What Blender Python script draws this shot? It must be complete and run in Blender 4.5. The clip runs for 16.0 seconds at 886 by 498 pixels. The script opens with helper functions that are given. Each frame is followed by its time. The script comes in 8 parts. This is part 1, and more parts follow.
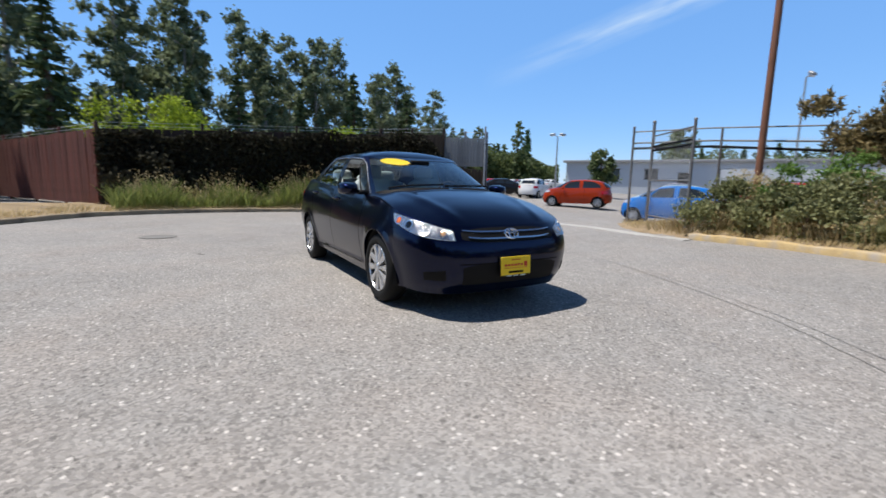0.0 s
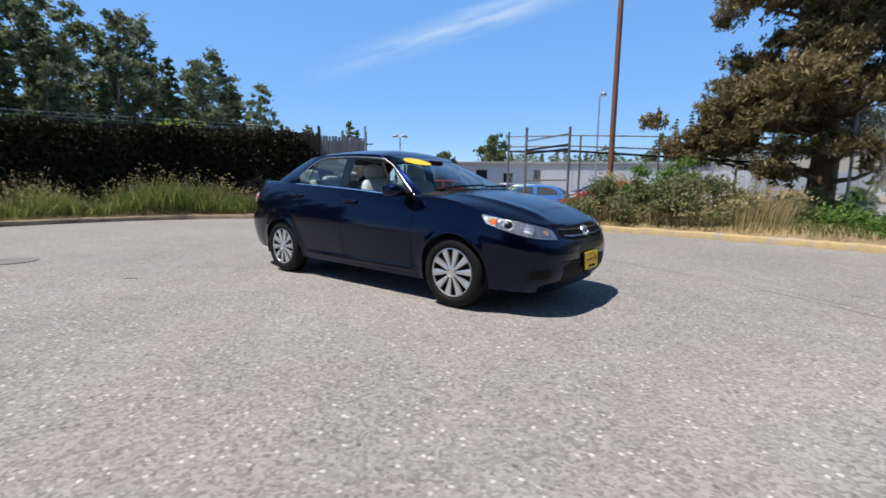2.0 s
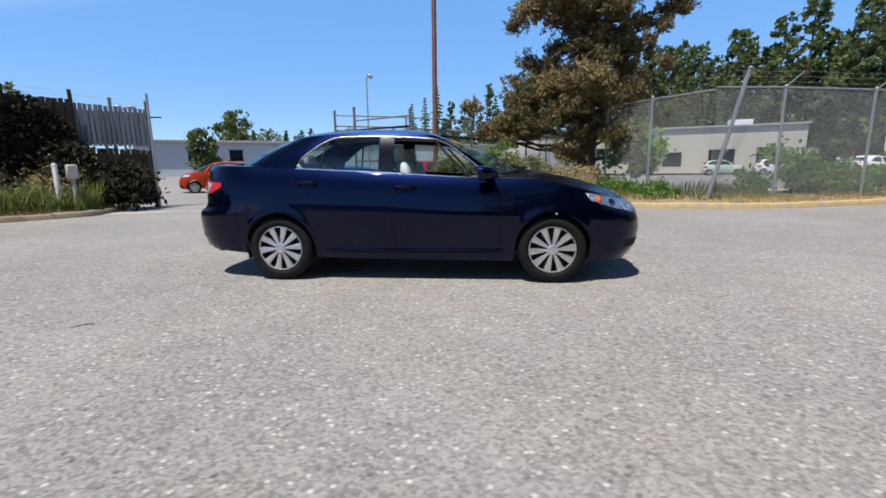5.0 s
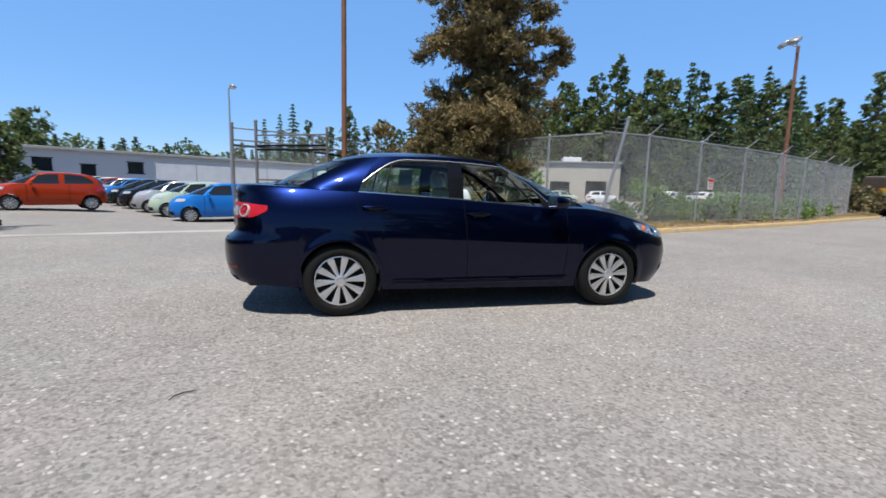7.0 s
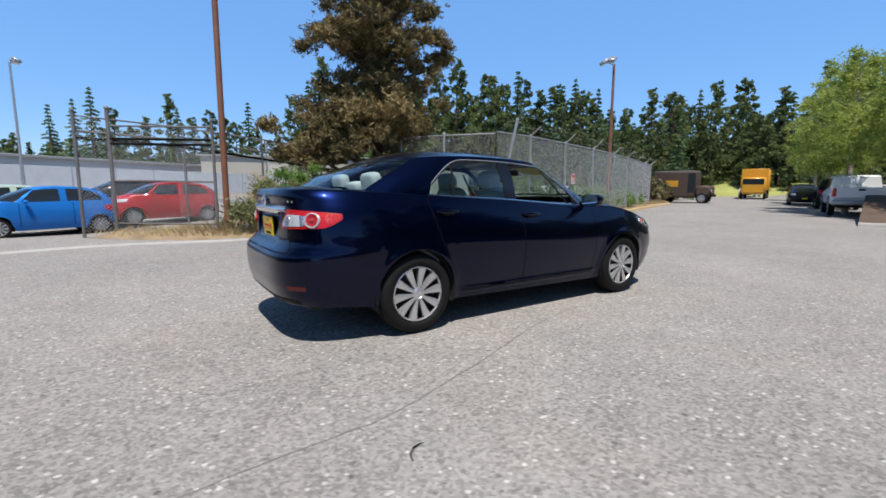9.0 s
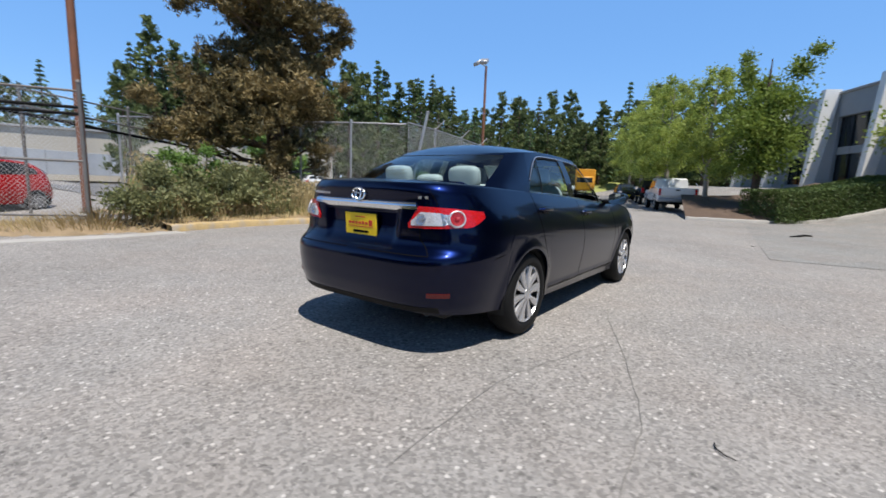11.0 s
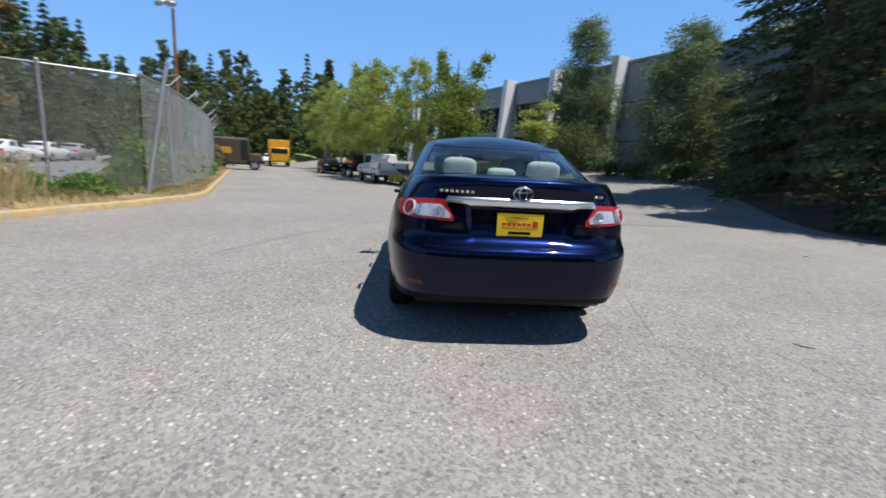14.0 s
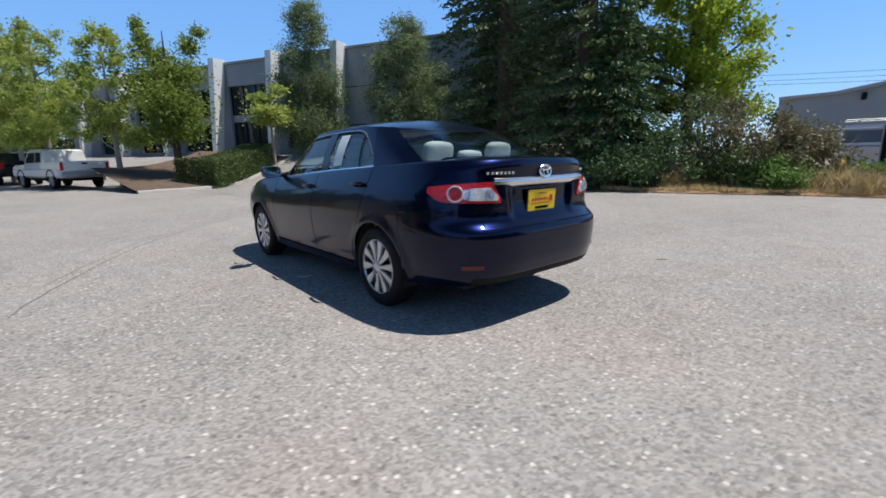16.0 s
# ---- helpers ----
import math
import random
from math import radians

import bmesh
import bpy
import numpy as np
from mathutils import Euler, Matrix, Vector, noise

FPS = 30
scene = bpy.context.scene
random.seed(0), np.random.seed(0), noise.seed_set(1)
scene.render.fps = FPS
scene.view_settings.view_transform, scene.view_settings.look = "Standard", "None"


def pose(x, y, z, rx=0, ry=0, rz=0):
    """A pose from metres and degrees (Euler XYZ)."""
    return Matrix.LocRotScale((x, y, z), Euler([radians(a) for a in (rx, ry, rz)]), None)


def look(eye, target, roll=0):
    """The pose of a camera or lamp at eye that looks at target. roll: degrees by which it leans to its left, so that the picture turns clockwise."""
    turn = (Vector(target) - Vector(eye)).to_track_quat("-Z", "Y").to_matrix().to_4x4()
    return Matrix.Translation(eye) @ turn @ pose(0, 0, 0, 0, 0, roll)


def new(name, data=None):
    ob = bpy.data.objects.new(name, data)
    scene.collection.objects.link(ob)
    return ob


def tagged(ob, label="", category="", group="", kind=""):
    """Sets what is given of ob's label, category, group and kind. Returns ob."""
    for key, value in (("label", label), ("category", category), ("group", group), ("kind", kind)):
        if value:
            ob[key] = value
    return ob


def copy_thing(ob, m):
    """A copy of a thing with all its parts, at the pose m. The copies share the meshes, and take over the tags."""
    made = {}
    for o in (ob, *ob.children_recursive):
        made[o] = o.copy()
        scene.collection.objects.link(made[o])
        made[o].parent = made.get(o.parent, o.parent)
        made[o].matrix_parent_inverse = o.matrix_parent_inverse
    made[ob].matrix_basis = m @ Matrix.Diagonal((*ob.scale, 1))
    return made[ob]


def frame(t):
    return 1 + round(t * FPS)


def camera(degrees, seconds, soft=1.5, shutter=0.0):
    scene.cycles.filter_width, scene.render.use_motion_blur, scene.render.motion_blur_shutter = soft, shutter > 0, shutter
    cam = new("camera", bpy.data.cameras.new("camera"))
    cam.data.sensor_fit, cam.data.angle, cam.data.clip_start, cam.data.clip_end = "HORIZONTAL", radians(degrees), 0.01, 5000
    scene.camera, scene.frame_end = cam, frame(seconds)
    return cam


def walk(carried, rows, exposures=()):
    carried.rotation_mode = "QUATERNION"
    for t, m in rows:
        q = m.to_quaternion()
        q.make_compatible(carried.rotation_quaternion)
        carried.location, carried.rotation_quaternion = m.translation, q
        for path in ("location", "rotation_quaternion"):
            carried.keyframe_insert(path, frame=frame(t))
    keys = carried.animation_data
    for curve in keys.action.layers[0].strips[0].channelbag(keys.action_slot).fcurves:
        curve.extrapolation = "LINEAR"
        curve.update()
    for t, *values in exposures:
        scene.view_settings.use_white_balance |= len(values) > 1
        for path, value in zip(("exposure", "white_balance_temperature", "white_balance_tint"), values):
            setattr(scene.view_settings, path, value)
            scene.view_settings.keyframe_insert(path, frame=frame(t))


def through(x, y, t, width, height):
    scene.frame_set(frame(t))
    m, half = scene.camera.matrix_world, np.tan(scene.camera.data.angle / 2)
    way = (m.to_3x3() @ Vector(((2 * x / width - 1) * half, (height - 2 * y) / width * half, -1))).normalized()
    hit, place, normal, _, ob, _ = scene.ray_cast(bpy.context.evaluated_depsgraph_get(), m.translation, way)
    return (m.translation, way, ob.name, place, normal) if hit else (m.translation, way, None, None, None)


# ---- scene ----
cam = camera(90.2, 16.0, soft=1.6, shutter=0.4)
PATH = [
    (0, (5.039, -2.316, 1.08), (3.322, -1.332, 0.79), 1.2),
    (0.5, (4.715, -2.788, 1.066), (3.126, -1.614, 0.753), 1.1),
    (1, (4.329, -3.175, 1.056), (2.83, -1.886, 0.749), 1.2),
    (1.5, (3.965, -3.549, 1.04), (2.657, -2.063, 0.759), 1.3),
    (2, (3.573, -3.889, 1.05), (2.353, -2.328, 0.774), 0.6),
    (2.5, (3.146, -4.152, 1.026), (2.145, -2.438, 0.777), 4.2),
    (3, (2.678, -4.402, 1.031), (1.874, -2.595, 0.732), 2.8),
    (3.5, (2.196, -4.576, 1.043), (1.525, -2.716, 0.742), 1.7),
    (3.7, (2.001, -4.655, 1.051), (1.449, -2.756, 0.753), 0.1),
    (5.8, (-0.155, -4.946, 1.071), (-0.09, -2.982, 0.696), -1.2),
    (6, (-0.361, -4.941, 1.068), (-0.185, -2.98, 0.712), -2.3),
    (6.5, (-0.875, -4.855, 1.073), (-0.545, -2.913, 0.726), -1.4),
    (7, (-1.346, -4.673, 1.099), (-0.869, -2.748, 0.84), 1.4),
    (7.5, (-1.816, -4.508, 1.106), (-1.128, -2.654, 0.814), 0.5),
    (8, (-2.241, -4.256, 1.111), (-1.475, -2.431, 0.821), 1.7),
    (8.2, (-2.398, -4.167, 1.104), (-1.54, -2.381, 0.83), 1.8),
    (10.3, (-3.916, -2.836, 1.129), (-2.591, -1.364, 0.848), 1.1),
    (10.5, (-4.034, -2.685, 1.129), (-2.649, -1.268, 0.863), 2.1),
    (11, (-4.298, -2.279, 1.119), (-2.71, -1.1, 0.826), 2.0),
    (11.5, (-4.504, -1.813, 1.121), (-2.86, -0.713, 0.826), 2.2),
    (12, (-4.754, -1.352, 1.133), (-2.971, -0.494, 0.844), 3.0),
    (12.5, (-4.908, -0.858, 1.137), (-3.06, -0.184, 0.778), 2.0),
    (13, (-5.033, -0.344, 1.147), (-3.102, 0.046, 0.804), 2.5),
    (13.5, (-5.072, 0.178, 1.16), (-3.111, 0.258, 0.777), 1.7),
    (14, (-5.025, 0.712, 1.168), (-3.064, 0.563, 0.808), 3.0),
    (14.5, (-4.914, 1.21, 1.176), (-3.047, 0.591, 0.81), 3.0),
    (15, (-4.687, 1.671, 1.179), (-2.919, 0.813, 0.804), 2.9),
    (15.5, (-4.476, 2.163, 1.159), (-2.875, 1.019, 0.8), 1.4),
    (16, (-4.179, 2.604, 1.132), (-2.677, 1.346, 0.728), -1.1),
]
walk(cam, [(t, look(*row)) for t, *row in PATH])

# ---- light ----
SUN_EL, SUN_AZ = 68.0, -120.0            # degrees; azimuth from +x towards +y
to_sun = Vector((math.cos(radians(SUN_EL)) * math.cos(radians(SUN_AZ)), math.cos(radians(SUN_EL)) * math.sin(radians(SUN_AZ)), math.sin(radians(SUN_EL))))
sun = new("sun", bpy.data.lights.new("sun", "SUN"))
sun.data.energy, sun.data.angle, sun.data.color = 5.5, radians(0.53), (1.0, 0.955, 0.89)
sun.matrix_world = look((0, 0, 40), Vector((0, 0, 40)) - to_sun)
world = bpy.data.worlds.new("sky")
scene.world = world
world.use_nodes = True
wn, wl = world.node_tree.nodes, world.node_tree.links
wn.clear()
sky = wn.new("ShaderNodeTexSky")
sky.sky_type, sky.sun_disc = "NISHITA", False
sky.sun_elevation, sky.sun_rotation = radians(SUN_EL), radians(90 - SUN_AZ)
sky.altitude, sky.air_density, sky.dust_density, sky.ozone_density = 0, 1.0, 0.0, 2.6
# thin cirrus streaks, drawn by stretched noise high in the north-west
tc = wn.new("ShaderNodeTexCoord")
vr = wn.new("ShaderNodeVectorRotate")
vr.rotation_type = "Z_AXIS"
vr.inputs["Angle"].default_value = radians(-131)
wl.new(tc.outputs["Generated"], vr.inputs["Vector"])
sep = wn.new("ShaderNodeSeparateXYZ")
wl.new(vr.outputs[0], sep.inputs[0])


def wmath(op, a, b=None, c=None):
    n = wn.new("ShaderNodeMath")
    n.operation = op
    for i, v in enumerate((a, b, c)):
        if v is None:
            continue
        if isinstance(v, (int, float)):
            n.inputs[i].default_value = v
        else:
            wl.new(v, n.inputs[i])
    return n.outputs[0]


az = wmath("DIVIDE", sep.outputs[1], sep.outputs[0])
el = wmath("DIVIDE", sep.outputs[2], sep.outputs[0])
nz = wn.new("ShaderNodeTexNoise")
nz.inputs["Scale"].default_value, nz.inputs["Detail"].default_value = 3.0, 6.0
cmb = wn.new("ShaderNodeCombineXYZ")
wl.new(wmath("MULTIPLY", az, 2.2), cmb.inputs[0])
wl.new(wmath("MULTIPLY", wmath("ADD", el, wmath("MULTIPLY", az, 0.30)), 13.0), cmb.inputs[1])
wl.new(cmb.outputs[0], nz.inputs["Vector"])
line = wmath("SUBTRACT", wmath("ADD", el, wmath("MULTIPLY", az, 0.34)), 0.315)
band = wmath("SUBTRACT", 1.0, wmath("MULTIPLY", wmath("ABSOLUTE", line), 26.0))
ends = wmath("SUBTRACT", 1.0, wmath("MULTIPLY", wmath("ABSOLUTE", wmath("ADD", az, 0.12)), 2.6))
wisp = wmath("MULTIPLY", wmath("MAXIMUM", band, 0.0), wmath("MAXIMUM", ends, 0.0))
wisp = wmath("MULTIPLY", wisp, wmath("GREATER_THAN", sep.outputs[0], 0.05))
wisp = wmath("MULTIPLY", wisp, wmath("MAXIMUM", wmath("SUBTRACT", wmath("MULTIPLY", nz.outputs["Fac"], 2.6), 0.75), 0.0))
wisp = wmath("MINIMUM", wmath("MULTIPLY", wisp, 0.8), 0.7)
mixc = wn.new("ShaderNodeMix")
mixc.data_type = "RGBA"
wl.new(wisp, mixc.inputs[0])
hs = wn.new("ShaderNodeHueSaturation")
hs.inputs["Hue"].default_value = 0.505
hs.inputs["Saturation"].default_value = 1.25
wl.new(sky.outputs[0], hs.inputs["Color"])
haze = wn.new("ShaderNodeMix")
haze.data_type = "RGBA"
# the pale blue of the lower sky gives way to a deep blue overhead
sepz = wn.new("ShaderNodeSeparateXYZ")
wl.new(tc.outputs["Generated"], sepz.inputs[0])
low = wn.new("ShaderNodeMapRange")
low.inputs["From Min"].default_value, low.inputs["From Max"].default_value = 0.42, 0.70
wl.new(sepz.outputs[2], low.inputs["Value"])
deep = wn.new("ShaderNodeMix")
deep.data_type = "RGBA"
wl.new(low.outputs[0], deep.inputs[0])
deep.inputs[6].default_value = (1.60, 3.5, 7.1, 1)
deep.inputs[7].default_value = (0.30, 0.60, 1.40, 1)
wl.new(wmath("ADD", wmath("MULTIPLY", low.outputs[0], 0.36), 0.60), haze.inputs[0])
wl.new(deep.outputs[2], haze.inputs[7])
wl.new(hs.outputs[0], haze.inputs[6])
wl.new(haze.outputs[2], mixc.inputs[6])
mixc.inputs[7].default_value = (4.6, 5.6, 6.6, 1)
bg = wn.new("ShaderNodeBackground")
bg.inputs["Strength"].default_value = 0.15
wl.new(mixc.outputs[2], bg.inputs["Color"])
wo = wn.new("ShaderNodeOutputWorld")
wl.new(bg.outputs[0], wo.inputs[0])


# ---- materials ----
def base_mat(name):
    m = bpy.data.materials.new(name)
    m.use_nodes = True
    return m, m.node_tree.nodes, m.node_tree.links, m.node_tree.nodes["Principled BSDF"]


def mat(name, color, rough=0.6, metal=0.0, vary=0.18, scale=3.0, fine=40.0, bump=0.15, island=0.0, objvary=0.0, coat=0.0, spec=0.5, dark=None, darkscale=0.6, darkamount=0.0, gen=False):
    """A surface with grain and blotches at two scales, bump, and optional variation per piece."""
    m, n, l, b = base_mat(name)
    tcn = n.new("ShaderNodeTexCoord")
    a = n.new("ShaderNodeTexNoise")
    a.inputs["Scale"].default_value, a.inputs["Detail"].default_value = scale, 5
    f = n.new("ShaderNodeTexNoise")
    f.inputs["Scale"].default_value, f.inputs["Detail"].default_value = fine, 4
    for t in (a, f):
        l.new(tcn.outputs["Object"], t.inputs["Vector"])

    def mm(op, x, y):
        k = n.new("ShaderNodeMath")
        k.operation = op
        for i, v in enumerate((x, y)):
            if isinstance(v, (int, float)):
                k.inputs[i].default_value = v
            else:
                l.new(v, k.inputs[i])
        return k.outputs[0]
    val = mm("ADD", mm("MULTIPLY", mm("SUBTRACT", a.outputs["Fac"], 0.5), 2.4 * vary), mm("MULTIPLY", mm("SUBTRACT", f.outputs["Fac"], 0.5), 1.8 * vary))
    if island:
        g = n.new("ShaderNodeNewGeometry")
        val = mm("ADD", val, mm("MULTIPLY", mm("SUBTRACT", g.outputs["Random Per Island"], 0.5), 2 * island))
    if objvary:
        o = n.new("ShaderNodeObjectInfo")
        val = mm("ADD", val, mm("MULTIPLY", mm("SUBTRACT", o.outputs["Random"], 0.5), 2 * objvary))
    val = mm("ADD", val, 1.0)
    mix = n.new("ShaderNodeMix")
    mix.data_type, mix.blend_type = "RGBA", "MULTIPLY"
    mix.inputs[0].default_value = 1.0
    mix.inputs[6].default_value = (*color, 1)
    cm = n.new("ShaderNodeCombineColor")
    for i in range(3):
        l.new(val, cm.inputs[i])
    l.new(cm.outputs[0], mix.inputs[7])
    out = mix.outputs[2]
    if dark is not None:
        d = n.new("ShaderNodeTexNoise")
        d.inputs["Scale"].default_value, d.inputs["Detail"].default_value = darkscale, 7
        l.new(tcn.outputs["Object"], d.inputs["Vector"])
        k = mm("MULTIPLY", mm("MAXIMUM", mm("SUBTRACT", d.outputs["Fac"], 0.48), 0.0), 5.0 * darkamount)
        k = mm("MINIMUM", k, 1.0)
        mx = n.new("ShaderNodeMix")
        mx.data_type = "RGBA"
        l.new(k, mx.inputs[0])
        l.new(out, mx.inputs[6])
        mx.inputs[7].default_value = (*dark, 1)
        out = mx.outputs[2]
    l.new(out, b.inputs["Base Color"])
    b.inputs["Roughness"].default_value, b.inputs["Metallic"].default_value = rough, metal
    b.inputs["Specular IOR Level"].default_value = spec
    b.inputs["Coat Weight"].default_value = coat
    b.inputs["Coat Roughness"].default_value = 0.03
    if bump:
        bp = n.new("ShaderNodeBump")
        bp.inputs["Strength"].default_value, bp.inputs["Distance"].default_value = bump, 0.02
        l.new(f.outputs["Fac"], bp.inputs["Height"])
        l.new(bp.outputs[0], b.inputs["Normal"])
    return m


def leaf_mat(name, c1, c2, rough=0.55, through=0.35):
    """Leaves: colour between c1 and c2 by leaf, some light passes through."""
    m, n, l, b = base_mat(name)
    g = n.new("ShaderNodeNewGeometry")
    tcn = n.new("ShaderNodeTexCoord")
    a = n.new("ShaderNodeTexNoise")
    a.inputs["Scale"].default_value = 0.55
    l.new(tcn.outputs["Object"], a.inputs["Vector"])
    mr = n.new("ShaderNodeMath")
    mr.operation = "MULTIPLY_ADD"
    l.new(g.outputs["Random Per Island"], mr.inputs[0])
    mr.inputs[1].default_value = 0.6
    k = n.new("ShaderNodeMath")
    k.operation = "MULTIPLY_ADD"
    l.new(a.outputs["Fac"], k.inputs[0])
    k.inputs[1].default_value, k.inputs[2].default_value = 1.5, -0.55
    l.new(k.outputs[0], mr.inputs[2])
    mr.use_clamp = True
    mix = n.new("ShaderNodeMix")
    mix.data_type = "RGBA"
    l.new(mr.outputs[0], mix.inputs[0])
    mix.inputs[6].default_value, mix.inputs[7].default_value = (*c1, 1), (*c2, 1)
    l.new(mix.outputs[2], b.inputs["Base Color"])
    b.inputs["Roughness"].default_value = rough
    b.inputs["Specular IOR Level"].default_value = 0.3
    tr = n.new("ShaderNodeBsdfTranslucent")
    l.new(mix.outputs[2], tr.inputs["Color"])
    ms = n.new("ShaderNodeMixShader")
    ms.inputs[0].default_value = through
    l.new(b.outputs[0], ms.inputs[1])
    l.new(tr.outputs[0], ms.inputs[2])
    l.new(ms.outputs[0], n["Material Output"].inputs["Surface"])
    return m


def glass_mat(name, tint, gloss_rough=0.0, f0=0.06):
    """Thin sheet glass: tinted see-through, mirror gloss that grows at grazing angles alike from both sides."""
    m, n, l, b = base_mat(name)
    n.remove(b)
    t = n.new("ShaderNodeBsdfTransparent")
    t.inputs[0].default_value = (*tint, 1)
    g = n.new("ShaderNodeBsdfGlossy")
    g.inputs["Roughness"].default_value = gloss_rough
    lw = n.new("ShaderNodeLayerWeight")
    lw.inputs["Blend"].default_value = 0.5
    pw = n.new("ShaderNodeMath")
    pw.operation = "POWER"
    pw.inputs[1].default_value = 5.0
    l.new(lw.outputs["Facing"], pw.inputs[0])
    ma = n.new("ShaderNodeMath")
    ma.operation = "MULTIPLY_ADD"
    ma.inputs[1].default_value, ma.inputs[2].default_value = 1 - f0, f0
    l.new(pw.outputs[0], ma.inputs[0])
    ms = n.new("ShaderNodeMixShader")
    l.new(ma.outputs[0], ms.inputs[0])
    l.new(t.outputs[0], ms.inputs[1])
    l.new(g.outputs[0], ms.inputs[2])
    l.new(ms.outputs[0], n["Material Output"].inputs["Surface"])
    return m


def paint_mat(name, color, metal=0.35, rough=0.4):
    m, n, l, b = base_mat(name)
    tcn = n.new("ShaderNodeTexCoord")
    v = n.new("ShaderNodeTexNoise")
    v.inputs["Scale"].default_value, v.inputs["Detail"].default_value = 900, 2
    l.new(tcn.outputs["Object"], v.inputs["Vector"])
    d = n.new("ShaderNodeTexNoise")
    d.inputs["Scale"].default_value, d.inputs["Detail"].default_value = 2.5, 6
    l.new(tcn.outputs["Object"], d.inputs["Vector"])
    mix = n.new("ShaderNodeMix")
    mix.data_type = "RGBA"
    l.new(v.outputs["Fac"], mix.inputs[0])
    mix.inputs[6].default_value = (*[c * 0.8 for c in color], 1)
    mix.inputs[7].default_value = (*[c * 1.2 for c in color], 1)
    l.new(mix.outputs[2], b.inputs["Base Color"])
    b.inputs["Metallic"].default_value, b.inputs["Roughness"].default_value = metal, rough
    b.inputs["Coat Weight"].default_value = 0.62
    b.inputs["Coat IOR"].default_value = 1.45
    b.inputs["Specular IOR Level"].default_value = 0.0
    mr = n.new("ShaderNodeMapRange")
    mr.inputs["To Min"].default_value, mr.inputs["To Max"].default_value = 0.012, 0.05
    l.new(d.outputs["Fac"], mr.inputs["Value"])
    l.new(mr.outputs[0], b.inputs["Coat Roughness"])
    return m


def asphalt_mat(name, light, tone=(1.0, 0.975, 0.94)):
    """Worn asphalt: pale aggregate in a dark binder, patches and fine cracks."""
    m, n, l, b = base_mat(name)
    tcn = n.new("ShaderNodeTexCoord")

    def mm(op, x, y, z=None, clamp=False):
        k = n.new("ShaderNodeMath")
        k.operation, k.use_clamp = op, clamp
        for i, v in enumerate((x, y, z)):
            if v is None:
                continue
            if isinstance(v, (int, float)):
                k.inputs[i].default_value = v
            else:
                l.new(v, k.inputs[i])
        return k.outputs[0]

    def noise_t(scale, detail=4, rough=0.55):
        k = n.new("ShaderNodeTexNoise")
        k.inputs["Scale"].default_value, k.inputs["Detail"].default_value, k.inputs["Roughness"].default_value = scale, detail, rough
        l.new(tcn.outputs["Object"], k.inputs["Vector"])
        return k.outputs["Fac"]
    vo = n.new("ShaderNodeTexVoronoi")
    vo.inputs["Scale"].default_value = 62
    l.new(tcn.outputs["Object"], vo.inputs["Vector"])
    vo2 = n.new("ShaderNodeTexVoronoi")
    vo2.inputs["Scale"].default_value = 26
    l.new(tcn.outputs["Object"], vo2.inputs["Vector"])
    sc = n.new("ShaderNodeSeparateColor")
    l.new(vo.outputs["Color"], sc.inputs[0])
    sc2 = n.new("ShaderNodeSeparateColor")
    l.new(vo2.outputs["Color"], sc2.inputs[0])
    stones = mm("MULTIPLY", mm("SUBTRACT", sc.outputs[0], 0.5), 0.62)
    big = mm("MULTIPLY", mm("GREATER_THAN", sc2.outputs[1], 0.82), mm("LESS_THAN", vo2.outputs["Distance"], 0.30))
    pits = mm("MULTIPLY", mm("LESS_THAN", sc2.outputs[2], 0.10), mm("LESS_THAN", vo2.outputs["Distance"], 0.36))
    patch = mm("MULTIPLY", mm("SUBTRACT", noise_t(0.35, 6), 0.5), 0.55)
    mid = mm("MULTIPLY", mm("SUBTRACT", noise_t(2.6, 6, 0.65), 0.5), 0.40)
    grit = mm("MULTIPLY", mm("SUBTRACT", noise_t(170, 3), 0.5), 0.6)
    v = mm("ADD", mm("ADD", mm("ADD", 1.0, stones), mm("ADD", patch, mid)), grit)
    v = mm("ADD", v, mm("MULTIPLY", big, 0.85))
    v = mm("SUBTRACT", v, mm("MULTIPLY", pits, 0.25))
    v = mm("MAXIMUM", mm("MULTIPLY", v, light), 0.02)
    tint = n.new("ShaderNodeMix")
    tint.data_type = "RGBA"
    l.new(mm("MULTIPLY", mm("SUBTRACT", noise_t(0.8, 5), 0.42), 3.0, clamp=True), tint.inputs[0])
    tint.inputs[6].default_value, tint.inputs[7].default_value = (*tone, 1), (1.06, 0.957, 0.87, 1)
    mix = n.new("ShaderNodeMix")
    mix.data_type, mix.blend_type = "RGBA", "MULTIPLY"
    mix.inputs[0].default_value = 1
    l.new(tint.outputs[2], mix.inputs[6])
    cc = n.new("ShaderNodeCombineColor")
    for i in range(3):
        l.new(v, cc.inputs[i])
    l.new(cc.outputs[0], mix.inputs[7])
    l.new(mix.outputs[2], b.inputs["Base Color"])
    b.inputs["Roughness"].default_value = 0.85
    b.inputs["Specular IOR Level"].default_value = 0.3
    bp = n.new("ShaderNodeBump")
    bp.inputs["Strength"].default_value, bp.inputs["Distance"].default_value = 0.5, 0.004
    l.new(mm("ADD", stones, grit), bp.inputs["Height"])
    l.new(bp.outputs[0], b.inputs["Normal"])
    return m


